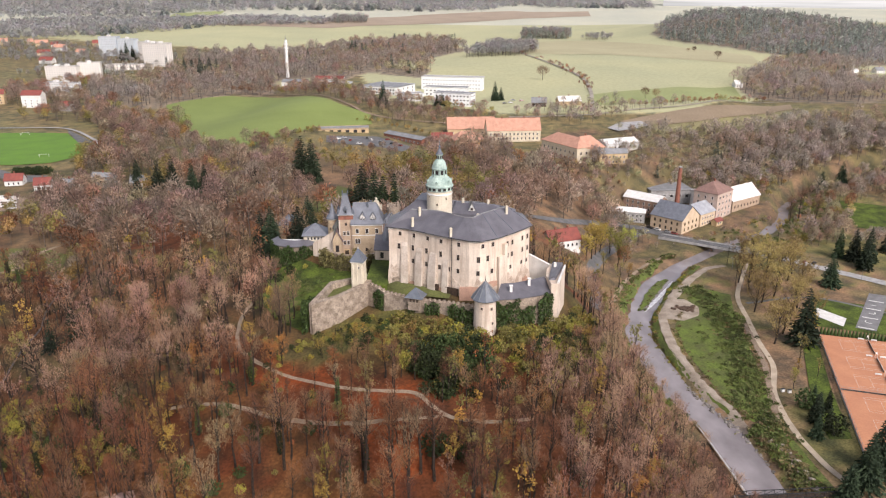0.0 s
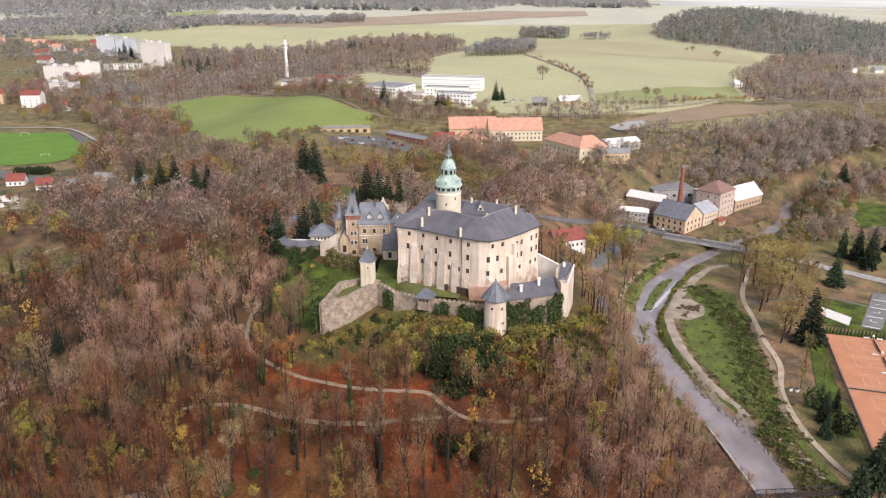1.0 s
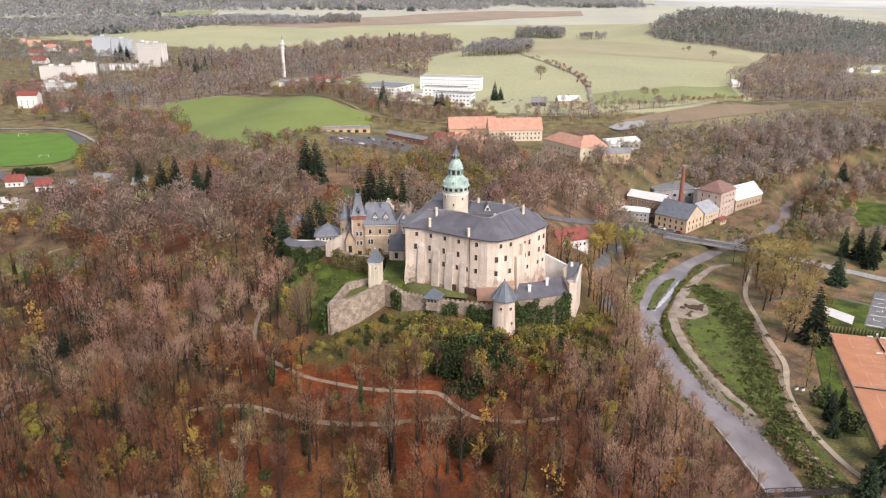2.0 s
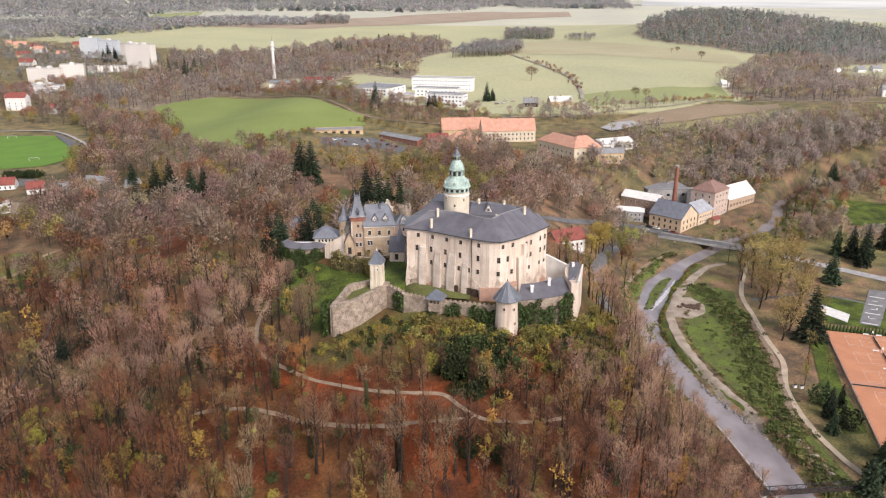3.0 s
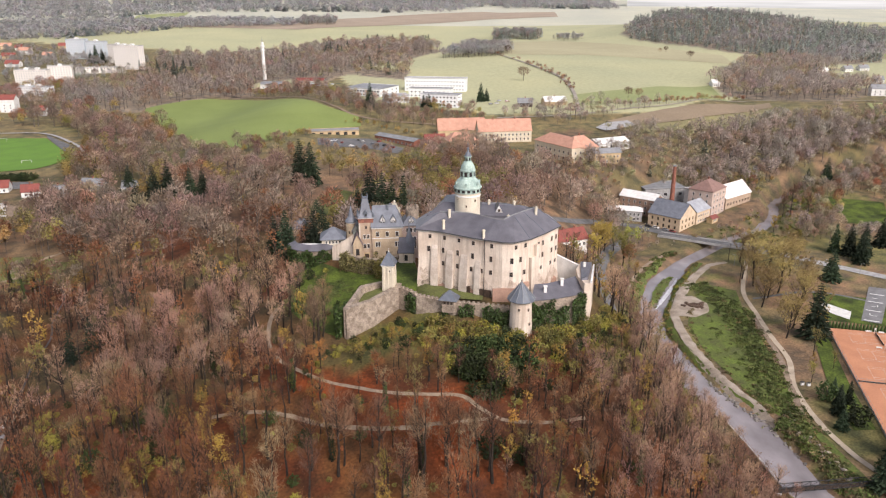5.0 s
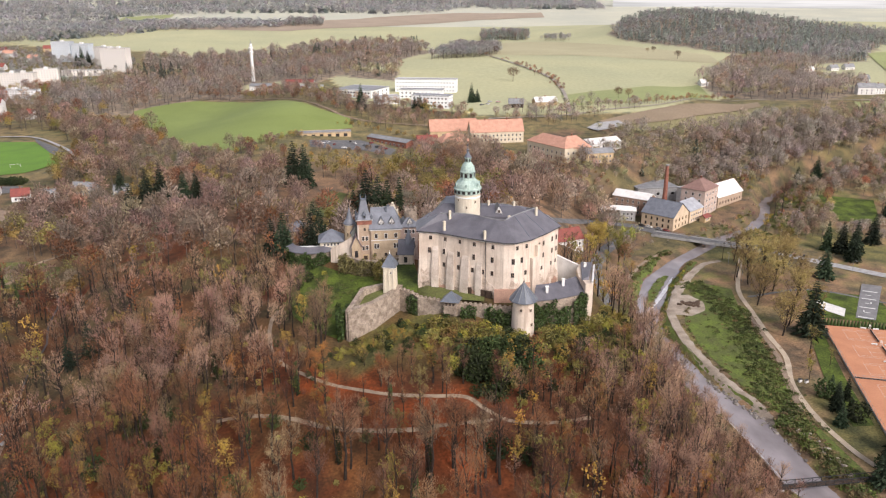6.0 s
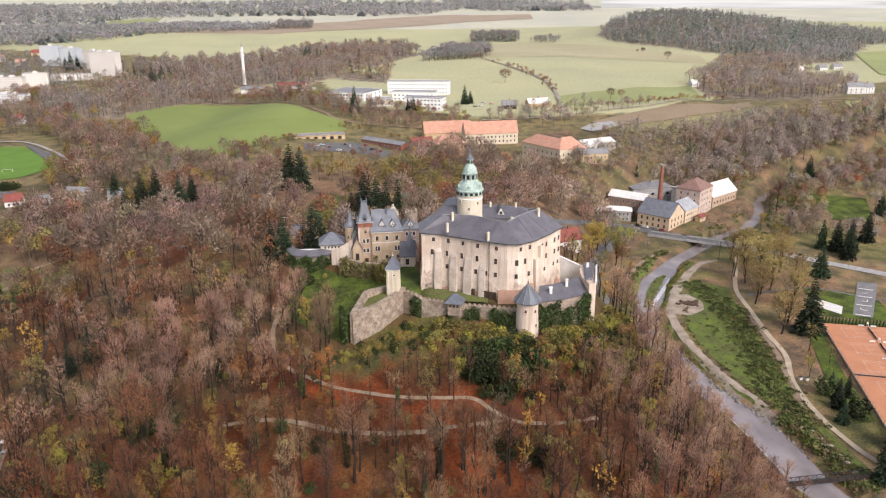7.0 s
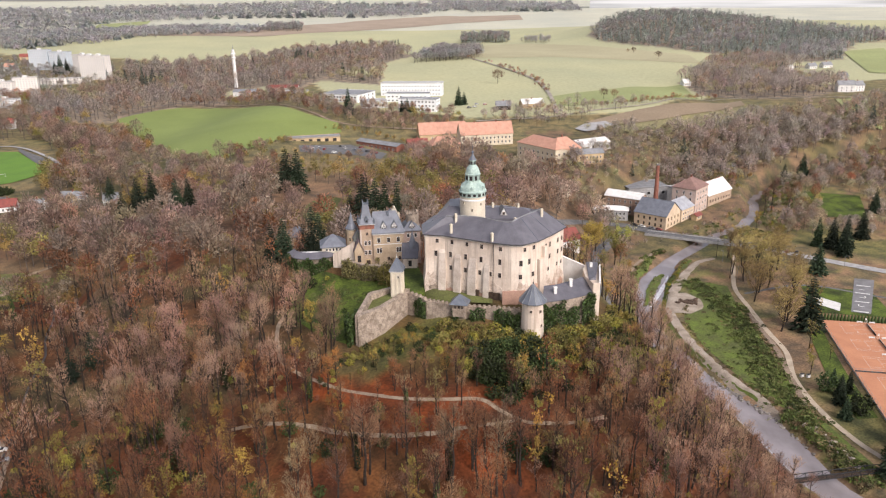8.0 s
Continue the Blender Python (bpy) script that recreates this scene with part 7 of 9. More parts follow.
# road bridge
t = thing("road_bridge", 138, 447, 4.2, -33, "pale concrete road bridge over the river", "bridge", kind="structure")
part("deck", Geo().box(30, 0, -0.9, 66, 8.4, 1.1), CONCRETE, t)
part("carriageway", Geo().box(30, 0, 0.204, 66, 6.6, 0.05), ASPHALT, t)
for s in (-4.0, 4.0):
    part("parapet", Geo().box(30, s, 0.2, 66, 0.25, 0.35), CONCRETE, t)
    for k in range(23):
        part("post", Geo().box(-2 + k * 2.9, s, 0.55, 0.1, 0.1, 0.75), GALV, t)
    for z in (0.85, 1.25):
        part("rail", Geo().box(30, s, z, 66, 0.08, 0.08), GALV, t)
for x in (16, 38):
    part("pier", Geo().box(x, 0, -6.5, 1.4, 7.2, 5.6), CONCRETE, t)
for x in (-1, 60):
    part("abutment", Geo().box(x, 0, -6, 3, 8.4, 5.3), CONCRETE, t)
# dark truss footbridge
t = thing("footbridge", 91.0, 192.4, 3.2, 4, "dark steel truss footbridge over the river", "bridge", kind="structure")
part("deck", Geo().box(16, 0, -0.3, 36, 2.0, 0.25), WOODDARK, t)
for s in (-1.1, 1.1):
    for z in (-0.3, 1.3):
        part("chord", Geo().box(16, s, z, 36, 0.18, 0.18), STEEL, t)
    for k in range(13):
        part("upright", Geo().box(-1.6 + k * 2.95, s, -0.2, 0.14, 0.14, 1.6), STEEL, t)
    for k in range(12):
        x = -1.6 + k * 2.95
        a, b = (-0.2, 1.3) if k < 6 else (1.3, -0.2)
        part("brace", Geo().tube((x, s, a), (x + 2.95, s, b), 0.07, 0.07, 5), STEEL, t)
for x in (-1.5, 33.5):
    part("abutment", Geo().box(x, 0, -4, 1.6, 3, 3.7), CONCRETE, t)

# ---- planting ----
CASTLE_GROUND = [(-47, 228), (-28, 238), (10, 222), (40, 229), (48, 252), (34, 275), (18, 288), (0, 292), (-16, 318), (-50, 330), (-76, 318), (-78, 296), (-66, 284), (-62, 262), (-52, 242)]
KEEP_OPEN = [[(-340, 590), (-290, 600), (-295, 660), (-355, 750), (-480, 750), (-480, 590)], [(-110, 585), (-10, 575), (150, 520), (170, 560), (140, 610), (90, 650), (0, 665), (-110, 650)],
             [(106, 462), (150, 445), (236, 505), (225, 525), (150, 535), (100, 490)], [(46, 338), (78, 338), (96, 380), (106, 424), (84, 432), (58, 408), (46, 388)], [(-95, 470), (-55, 445), (-45, 470), (-80, 500)],
             [(-311, 870), (-261, 735), (-206, 622), (-174, 592), (-140, 588), (-118, 618), (-67, 665), (-58, 690), (-94, 730), (-144, 810), (-210, 920), (-270, 940)]]


def wood_at(x, y):
    r = line_distance(RIVER, x, y)
    west = x < np.interp(y, [100, 200, 230, 260, 300, 350, 400, 440, 470, 520], [93, 89, 83, 76, 72, 80, 108, 128, 112, 140])
    path = np.minimum(line_distance(PATHS[0], x, y), line_distance(PATHS[1], x, y))
    k = west & (r > 9.0) & ~inside(CASTLE_GROUND, x, y) & (path > 1.7) & (line_distance(STREAM, x, y) > 1.0)
    for p in KEEP_OPEN:
        k &= ~inside(p, x, y)
    return k & (line_distance(ROAD, x, y) > 5.5) & ~inside([(-330, 485), (-215, 495), (-205, 520), (-340, 530)], x, y)


LEFT_MEADOW = [(-240, 400), (-222, 398), (-200, 384), (-196, 366), (-205, 360), (-240, 368)]
KINDS = ["bare", "grey", "rusty", "golden", "olive", "russet", "mauve"]
FOOT = [(-48, 226), (-36, 230), (-26, 238), (-18, 234), (-6, 230), (6, 225), (14, 219), (22, 224), (32, 227), (40, 231), (46, 240), (48, 252)]


def below_walls(x, y):
    """Metres in front of the foot of the castle walls (large where it is not in front)."""
    d = np.interp(x, [p[0] for p in FOOT], [p[1] for p in FOOT]) - y
    return np.where((x > -50) & (x < 50), d, 99)


xs, ys = scatter(-120, 92, 148, 262, 7.0, lambda x, y: wood_at(x, y) & (below_walls(x, y) > 15) & ~((y < 192) & (x < -25) & (x > -66) & (np.modf(np.abs(np.sin(x * 12.9 + y * 78.2)) * 43758.5)[0] < 0.36)))
near = np.zeros(len(xs), bool)
near[np.argsort(np.hypot(xs - 5, ys - 195))[:240]] = True
w = rng.choice(5, len(xs), p=[0.42, 0.24, 0.08, 0.10, 0.16])
zone = rough_noise(xs, ys, 19.0) + 0.5 * rough_noise(xs + 40, ys, 47.0)
w = np.where(zone > 0.3, rng.choice([1, 1, 4, 4, 3], len(xs)), np.where(zone < -0.35, rng.choice([2, 0, 0], len(xs)), w))
w = np.where(below_walls(xs, ys) < 26, rng.choice([2, 3, 4, 4], len(xs)), w)
w = np.where((ys < 204) & (xs < 30) & (rng.uniform(0, 1, len(xs)) < np.where(xs < -66, 0.7, 0.42)), 5, w)
w = np.where(((xs > 30) | (xs < -60) & (ys > 205)) & (rng.uniform(0, 1, len(xs)) < np.where(xs > 30, 0.78, 0.6)), 6, w)
# smaller growth on the steep ground right under the walls
small = np.interp(below_walls(xs, ys), [15, 26, 34, 50], [0.4, 0.45, 0.6, 1.0]) * np.interp(line_distance(RIVER, xs, ys), [10, 45], [0.5, 1.0])
# lighter growth just below the footpaths keeps them open to view
below_path = np.minimum(line_distance(PATHS[0][3:], xs, ys + 7), line_distance(PATHS[1], xs, ys + 7))
small = small * np.interp(below_path, [3, 7], [0.55, 1.0])
for x, y, k, s in zip(xs[near], ys[near], w[near], small[near]):
    single_tree(KINDS[k], x, y, s * rng.uniform(0.72, 1.0), group="trees of the castle slope")
woods("hill_wood", "late autumn wood of mostly bare trees on the castle slope", [NEAR[k] for k in KINDS], xs[~near], ys[~near], w[~near], small[~near] * rng.uniform(0.72, 1.02, (~near).sum()))
xs, ys = scatter(4, 92, 148, 232, 7.0, lambda x, y: wood_at(x, y) & (below_walls(x, y) > 20))
woods("river_slope_wood", "dense bare wood on the slope above the river", [MID[k] for k in KINDS[:5] + ["mauve"]], xs, ys, rng.choice(6, len(xs), p=[0.14, 0.12, 0.06, 0.05, 0.13, 0.50]), rng.uniform(0.55, 0.85, len(xs)) * np.interp(line_distance(RIVER, xs, ys), [10, 40], [0.6, 1.0]))
xs, ys = scatter(-330, 100, 140, 338, 9.6, lambda x, y: wood_at(x, y) & ((x < -121) | (y > 263)) & (x > -0.62 * y - 50) & ~inside(LEFT_MEADOW, x, y))
w = rng.choice(7, len(xs), p=[0.24, 0.22, 0.06, 0.05, 0.13, 0.02, 0.28])
zone = rough_noise(xs, ys, 23.0) + 0.5 * rough_noise(xs + 40, ys, 57.0)
w = np.where(zone > 0.3, rng.choice([1, 1, 4, 4, 3], len(xs)), np.where(zone < -0.4, rng.choice([2, 0, 6, 6], len(xs)), w))
w = np.where((ys < 240) & (rng.uniform(0, 1, len(xs)) < np.where(ys < 205, 0.85, 0.5)), 7, w)
woods("valley_wood", "mixed bare autumn woodland in the valley", [MID[k] for k in KINDS[:5] + ["spruce", "mauve", "russet"]], xs, ys, w, rng.uniform(0.8, 1.2, len(xs)))

FK = ["bare", "grey", "rusty", "olive", "spruce", "gold"]
WOODS = [
    ("town_wood", "wide autumn wood beside the far flats", TOWN_WOOD, 14.5, (0.33, 0.2, 0.22, 0.2, 0.05), 1.35),
    ("field_copse", "grey copse on the far meadow", [(36, 1245), (122, 1262), (160, 1326), (172, 1470), (100, 1450)], 8, (0.4, 0.6, 0, 0, 0), 1.15),
    ("far_copse", "dark copse on the far meadow", [(176, 1765), (282, 1764), (310, 1880), (200, 1930)], 9, (0.3, 0.3, 0.1, 0.1, 0.2), 1.4),
    ("pale_copse", "pale copse on the far meadow", [(311, 1752), (362, 1696), (383, 1762), (340, 1820)], 11, (0.1, 0.7, 0, 0.2, 0), 1.0),
    ("dark_copse", "dark far copse between fields", [(-306, 2208), (-213, 2222), (-230, 2360), (-330, 2350)], 12, (0.5, 0.2, 0, 0.1, 0.2), 1.4),
    ("hilltop_wood", "wide wood covering the distant hill", HILL_WOOD, 13.0, (0.14, 0.14, 0.02, 0.10, 0.60), 1.2),
    ("slope_wood", "mixed wood on the right-hand slope of fields", SLOPE_WOOD, 12, (0.33, 0.25, 0.1, 0.30, 0.02), 1.3),
    ("east_wood", "bare wood on the steep valley side", [(118, 512), (140, 533), (215, 541), (252, 550), (292, 577), (420, 622), (620, 590), (700, 720), (560, 740), (430, 690), (383, 676), (340, 684), (285, 668), (237, 648), (190, 600), (160, 556)], 8.6, (0.46, 0.25, 0.11, 0.17, 0.01), 1.1),
    ("far_left_wood", "distant wood behind the town", [(-900, 1654), (-764, 1724), (-650, 1850), (-631, 2003), (-516, 2117), (-329, 2169), (-298, 2302), (-573, 2480), (-900, 2400), (-1250, 2350), (-1300, 1900)], 20, (0.4, 0.35, 0.1, 0.1, 0.05), 1.9),
    ("skyline_wood", "distant wooded ridge on the skyline", [(-1400, 2500), (-946, 2560), (-962, 2900), (-521, 3079), (163, 2900), (300, 3400), (600, 3800), (-615, 4000), (-2200, 3700)], 35, (0.35, 0.4, 0.05, 0.05, 0.15), 2.6),
    ("skyline_wood_east", "distant wooded ridge beyond the meadows", [(400, 3300), (880, 3300), (1000, 3900), (300, 4300)], 30, (0.35, 0.5, 0.0, 0.05, 0.1), 2.6),
    ("town_trees", "bare trees among the far town houses", [(-620, 1120), (-460, 1080), (-440, 1330), (-640, 1500), (-1000, 1640), (-1050, 1350), (-640, 1290)], 17, (0.4, 0.3, 0.15, 0.1, 0.05), 0.9),
    ("estate_trees", "bare trees round the flats and sports ground", [(-330, 850), (-500, 860), (-560, 1000), (-440, 1050), (-440, 940), (-390, 840), (-285, 780), (-235, 700), (-190, 590), (-175, 555), (-285, 560), (-290, 645), (-350, 755), (-440, 770)], 11.5, (0.32, 0.25, 0.1, 0.33, 0.0), 1.2),
    ("school_trees", "bare trees between field, school and sheds", [(-60, 700), (-140, 815), (-205, 925), (-190, 960), (-120, 880), (-60, 770), (30, 715), (60, 690), (20, 665), (-40, 660)], 9, (0.45, 0.3, 0.05, 0.2, 0.0), 0.75),
    ("north_wood", "bare woodland between castle, sheds and houses", [(-340, 580), (-340, 400), (-300, 338), (-196, 338), (86, 338), (108, 375), (140, 400), (110, 440), (130, 500), (150, 545), (100, 525), (60, 570), (0, 560), (-60, 580), (-110, 585), (-140, 575), (-175, 580)], 11.0, (0.40, 0.28, 0.06, 0.26, 0.0), 1.35),
    ("river_wood", "scrubby trees along the upper river", [(205, 452), (260, 540), (330, 575), (430, 600), (560, 600), (520, 480), (400, 530), (300, 530), (262, 468), (240, 425), (215, 432)], 8, (0.5, 0.2, 0.15, 0.15, 0.0), 0.75),
    ("works_slope_wood", "young trees on the slope behind the works", [(94, 470), (108, 478), (121, 508), (144, 541), (182, 541), (226, 523), (242, 524), (262, 550), (250, 566), (150, 562), (108, 540), (90, 500)], 6.6, (0.4, 0.15, 0.1, 0.35, 0.0), 0.62),
    ("gorge_wood", "trees in the gorge of the upper river", [(262, 566), (330, 606), (420, 636), (430, 664), (330, 652), (280, 616), (252, 590)], 7.0, (0.4, 0.25, 0.05, 0.3, 0.0), 0.8),
    ("bank_scrub", "low scrub below the works", [(150, 440), (185, 462), (225, 500), (240, 520), (250, 515), (225, 480), (190, 446), (160, 428)], 5, (0.3, 0.1, 0.1, 0.5, 0.0), 0.3),
    ("east_park_trees", "bare trees at the edge of the park", [(260, 440), (320, 400), (420, 480), (520, 480), (420, 330), (300, 300), (270, 340)], 15, (0.45, 0.3, 0.1, 0.15, 0.0), 0.8),
    ("lane_trees", "bare trees along the field lane and barns", [(100, 720), (150, 745), (185, 725), (230, 735), (235, 728), (180, 705), (140, 672), (120, 668), (80, 675), (60, 690)], 9, (0.4, 0.25, 0.1, 0.25, 0), 0.75),
]
HEDGE_GROUND = [(-350, 590), (-306, 590), (-283, 578), (-262, 502), (-300, 496), (-350, 496)]
LOW_FRONT = [(-350, 440), (-262, 440), (-250, 470), (-258, 502), (-350, 500)]
TALL_SPRUCES = [(-211, 509), (-178, 470), (-151, 454), (-87, 475)]
LOW_GROWTH = [(-215, 512), (-140, 500), (-15, 505), (-8, 600), (-60, 640), (-215, 640)]
ESTATE_FRONT = [(60, 492), (118, 490), (160, 520), (200, 575), (196, 612), (120, 600), (50, 570)]
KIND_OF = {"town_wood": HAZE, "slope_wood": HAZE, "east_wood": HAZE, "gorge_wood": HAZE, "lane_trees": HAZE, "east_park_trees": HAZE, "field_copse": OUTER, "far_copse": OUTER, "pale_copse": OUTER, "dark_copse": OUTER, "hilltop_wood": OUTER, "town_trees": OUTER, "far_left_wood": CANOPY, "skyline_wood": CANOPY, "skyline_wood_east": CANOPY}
for name, label, poly, gap, mix, sc in WOODS:
    px, py = [p[0] for p in poly], [p[1] for p in poly]
    xs, ys = scatter(min(px), max(px), min(py), max(py), gap, lambda x, y: inside(poly, x, y))
    if name == "north_wood":
        k = wood_at(xs, ys) & ~inside(LEFT_MEADOW, xs, ys) & ~inside([(-84, 396), (-78, 448), (-66, 466), (-54, 456), (-58, 404)], xs, ys)
        xs, ys = xs[k], ys[k]
    # open ground by the sports ground and hedge, round the tall spruces and over the upper river
    k = ~inside(HEDGE_GROUND, xs, ys) & ((line_distance(RIVER, xs, ys) > 9) | (name == "bank_scrub"))
    for cx, cy in TALL_SPRUCES:
        k &= np.hypot((xs - cx) / 10, (ys - cy) / 13) > 1
    xs, ys = xs[k], ys[k]
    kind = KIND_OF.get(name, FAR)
    share = np.array((mix[0], mix[1], mix[2], mix[3] * 0.65, mix[4], mix[3] * 0.35))
    order = np.argsort(rough_noise(xs, ys, 4.0 * gap) + rng.normal(0, 0.33, len(xs)))
    rank = np.empty(len(xs))
    rank[order] = (np.arange(len(xs)) + 0.5) / max(1, len(xs))
    order = np.array((4, 3, 5, 2, 0, 1))
    w = order[np.minimum(5, np.searchsorted(np.cumsum(share[order]) / share.sum(), rank))]
    size = sc * rng.uniform(0.65, 1.1, len(xs)) * np.where(inside(LOW_GROWTH, xs, ys), np.where(xs < -112, 0.66, 0.45), 1.0) * np.where(inside(ESTATE_FRONT, xs, ys), 0.42, 1.0)
    low = inside(LOW_FRONT, xs, ys) | ((xs > 150) & (ys < 560) & (line_distance(RIVER, xs, ys + 18) < 16))
    for cx, cy in TALL_SPRUCES:
        low |= (np.abs(xs - cx - 0.3 * (cy - ys)) < 9) & (ys < cy) & (ys > cy - 50)
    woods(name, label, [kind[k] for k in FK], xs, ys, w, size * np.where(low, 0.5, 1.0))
u = rng.uniform(0, 1, 60)
line = np.array([(122, 1386), (143, 1238), (164, 1085), (173, 965), (162, 843)])
xs, ys = np.interp(u, np.linspace(0, 1, 5), line[:, 0]) + rng.normal(0, 4, 60), np.interp(u, np.linspace(0, 1, 5), line[:, 1])
woods("lane_hedge", "hedge of bare bushes along the country lane", [FAR["bare"], FAR["rusty"]], xs, ys, rng.integers(0, 2, 60), rng.uniform(0.25, 0.5, 60), "hedge")
xs = np.linspace(190, 330, 46) + rng.normal(0, 1, 46)
woods("field_hedge", "row of rusty bushes along the field edge", [FAR["rusty"], FAR["bare"], FAR["olive"]], xs, np.interp(xs, [190, 257, 312, 345], [728, 738, 780, 784]), rng.integers(0, 3, 46), rng.uniform(0.3, 0.5, 46), "hedge")
for x, y, s in ((121, 937, 1.1), (151, 1319, 1.0), (435, 1230, 0.85), (442, 1371, 0.7), (430, 1366, 0.55), (205, 775, 0.8), (215, 772, 0.7)):
    single_tree("field", x, y, s, label="lone bare tree standing on the meadow")

def tree_row(name, label, line, count, kinds, sizes, off=1.5, category="tree row"):
    p = smooth_line(line, count)
    woods(name, label, kinds, p[:, 0] + rng.normal(0, off, count), p[:, 1] + rng.normal(0, off, count), rng.integers(0, len(kinds), count), rng.uniform(*sizes, count), category)


ribbon("field_road", [(-330, 880), (-290, 935), (-255, 946), (-212, 926), (-140, 816), (-88, 722), (-58, 686), (20, 668)], 3.2, SOIL, 0.7, "pale road along the far field edge", "road", 70, 1, 0.1)
tree_row("field_foot_trees", "mixed trees along the near field edge", [(-214, 640), (-198, 606), (-172, 574), (-145, 568), (-122, 600), (-104, 624)], 60, [FAR["bare"], FAR["grey"], FAR["olive"], FAR["gold"]], (0.3, 0.62), 3.0)
tree_row("yard_hedge", "yellowish hedge between field road and depot", [(-72, 668), (-48, 662), (-22, 640), (4, 612), (20, 600)], 46, [FAR["gold"], FAR["olive"], FAR["gold"]], (0.28, 0.45), 2.0, "hedge")
tree_row("road_trees", "row of bare trees along the field road", [(-262, 955), (-214, 938), (-150, 840), (-100, 752), (-66, 700)], 34, [FAR["bare"], FAR["grey"], FAR["rusty"]], (0.5, 0.85), 2.5)
tree_row("poplar_clump", "pale yellowish poplars beside the sports ground", [(-365, 768), (-340, 758), (-315, 742), (-290, 726), (-278, 712)], 46, [FAR["gold"], FAR["olive"], FAR["grey"]], (0.8, 1.15), 6.0, "trees")
# single conifers and trees round the castle and in the park
for x, y, k, s in ((-77, 323, "spruce", 1.12), (-83, 328, "spruce", 0.95), (-68, 366, "spruce", 1.1), (-63, 345, "spruce", 1.1), (-70, 340, "spruce", 0.85), (-42, 380, "spruce", 1.5), (-36, 384, "spruce", 1.35), (-49, 386, "spruce", 1.1), (-31, 380, "thin_fir", 1.6), (-25, 376, "thin_fir", 1.5),
                   (-64.5, 323, "spruce", 1.3), (-181, 468, "spruce", 1.12), (-174, 474, "spruce", 1.0), (-154, 452, "spruce", 1.15), (-148, 458, "spruce", 0.85), (-84, 474, "spruce", 1.5), (-91, 478, "spruce", 1.2), (-112, 440, "thin_fir", 1.0), (-175, 420, "spruce", 1.1), (-211, 509, "spruce", 1.0),
                   (157, 299, "spruce", 1.1), (202, 367, "spruce", 1.0), (234, 406, "spruce", 1.05), (228, 411, "thin_fir", 1.1), (240, 402, "spruce", 1.0), (233, 392, "spruce", 0.8), (262, 420, "spruce", 0.9), (129, 226, "spruce", 0.45), (133, 236, "spruce", 0.48), (139, 250, "spruce", 0.42), (141, 243, "thin_fir", 0.6), (137, 242, "spruce", 0.5), (136, 232, "thin_fir", 0.55), (134, 246, "dark_shrub", 1.4), (136, 228, "dark_shrub", 1.5),
                   (122, 191, "spruce", 0.8), (131, 198, "spruce", 0.95), (139, 206, "spruce", 0.95), (145, 204, "thin_fir", 1.1), (128, 200, "dark_shrub", 1.3), (38, 179, "lime", 1.0), (46, 186, "lime", 0.8), (42, 226, "lime", 0.45), (38, 212, "olive", 0.5), (56, 200, "golden", 0.7), (-541, 1330, "spruce", 1.3), (-533, 1336, "spruce", 1.1), (-548, 1326, "spruce", 1.0), (-57, 727, "spruce", 1.0), (-6, 734, "spruce", 0.55), (-1, 735, "spruce", 0.6), (4, 733, "spruce", 0.5), (52, 762, "spruce", 0.8), (58, 766, "spruce", 0.7), (288, 560, "spruce", 0.9), (300, 555, "spruce", 1.0), (304, 470, "spruce", 0.8)):
    single_tree(k, x, y, s)
for x, y, k, s in ((145, 300, "park", 1.21), (153, 310, "park", 1.03), (150, 335, "park", 1.15), (163, 325, "park", 1.15), (166, 352, "park", 1.15), (158, 362, "park", 1.09), (172, 338, "park", 1.03), (176, 368, "park", 1.15), (168, 384, "park", 1.09), (190, 385, "park", 1.03), (182, 396, "park", 1.03), (160, 300, "golden", 1.0), (170, 372, "park", 1.15), (156, 372, "park", 0.98), (180, 352, "park", 1.15), (184, 376, "park", 1.15), (158, 346, "park", 1.03), (172, 322, "park", 0.92), (194, 394, "park", 0.92), (176, 404, "park", 1.03), (166, 398, "park", 0.92), (200, 405, "park", 0.86), (148, 282, "olive", 0.8), (150, 270, "olive", 0.6), (210, 450, "golden", 0.9), (225, 470, "bare", 0.9), (235, 480, "bare", 1.0), (242, 470, "bare", 0.9),
                   (136, 260, "olive", 0.6), (140, 268, "lime", 0.5), (144, 274, "golden", 0.5), (80, 384, "yellow_park", 1.15), (84, 394, "yellow_park", 1.1), (76, 378, "yellow_park", 0.85), (96, 391, "green_park", 1.15), (103, 402, "green_park", 1.05), (95, 408, "green_park", 1.0), (88, 402, "yellow_park", 1.0), (84, 372, "olive", 0.9), (98, 374, "golden", 0.8), (90, 360, "olive", 0.9),
                   (62, 300, "lime", 0.8), (22, 210, "golden", 0.5), (48, 208, "lime", 0.55), (72, 262, "lime", 0.5)):
    single_tree(k, x, y, s)
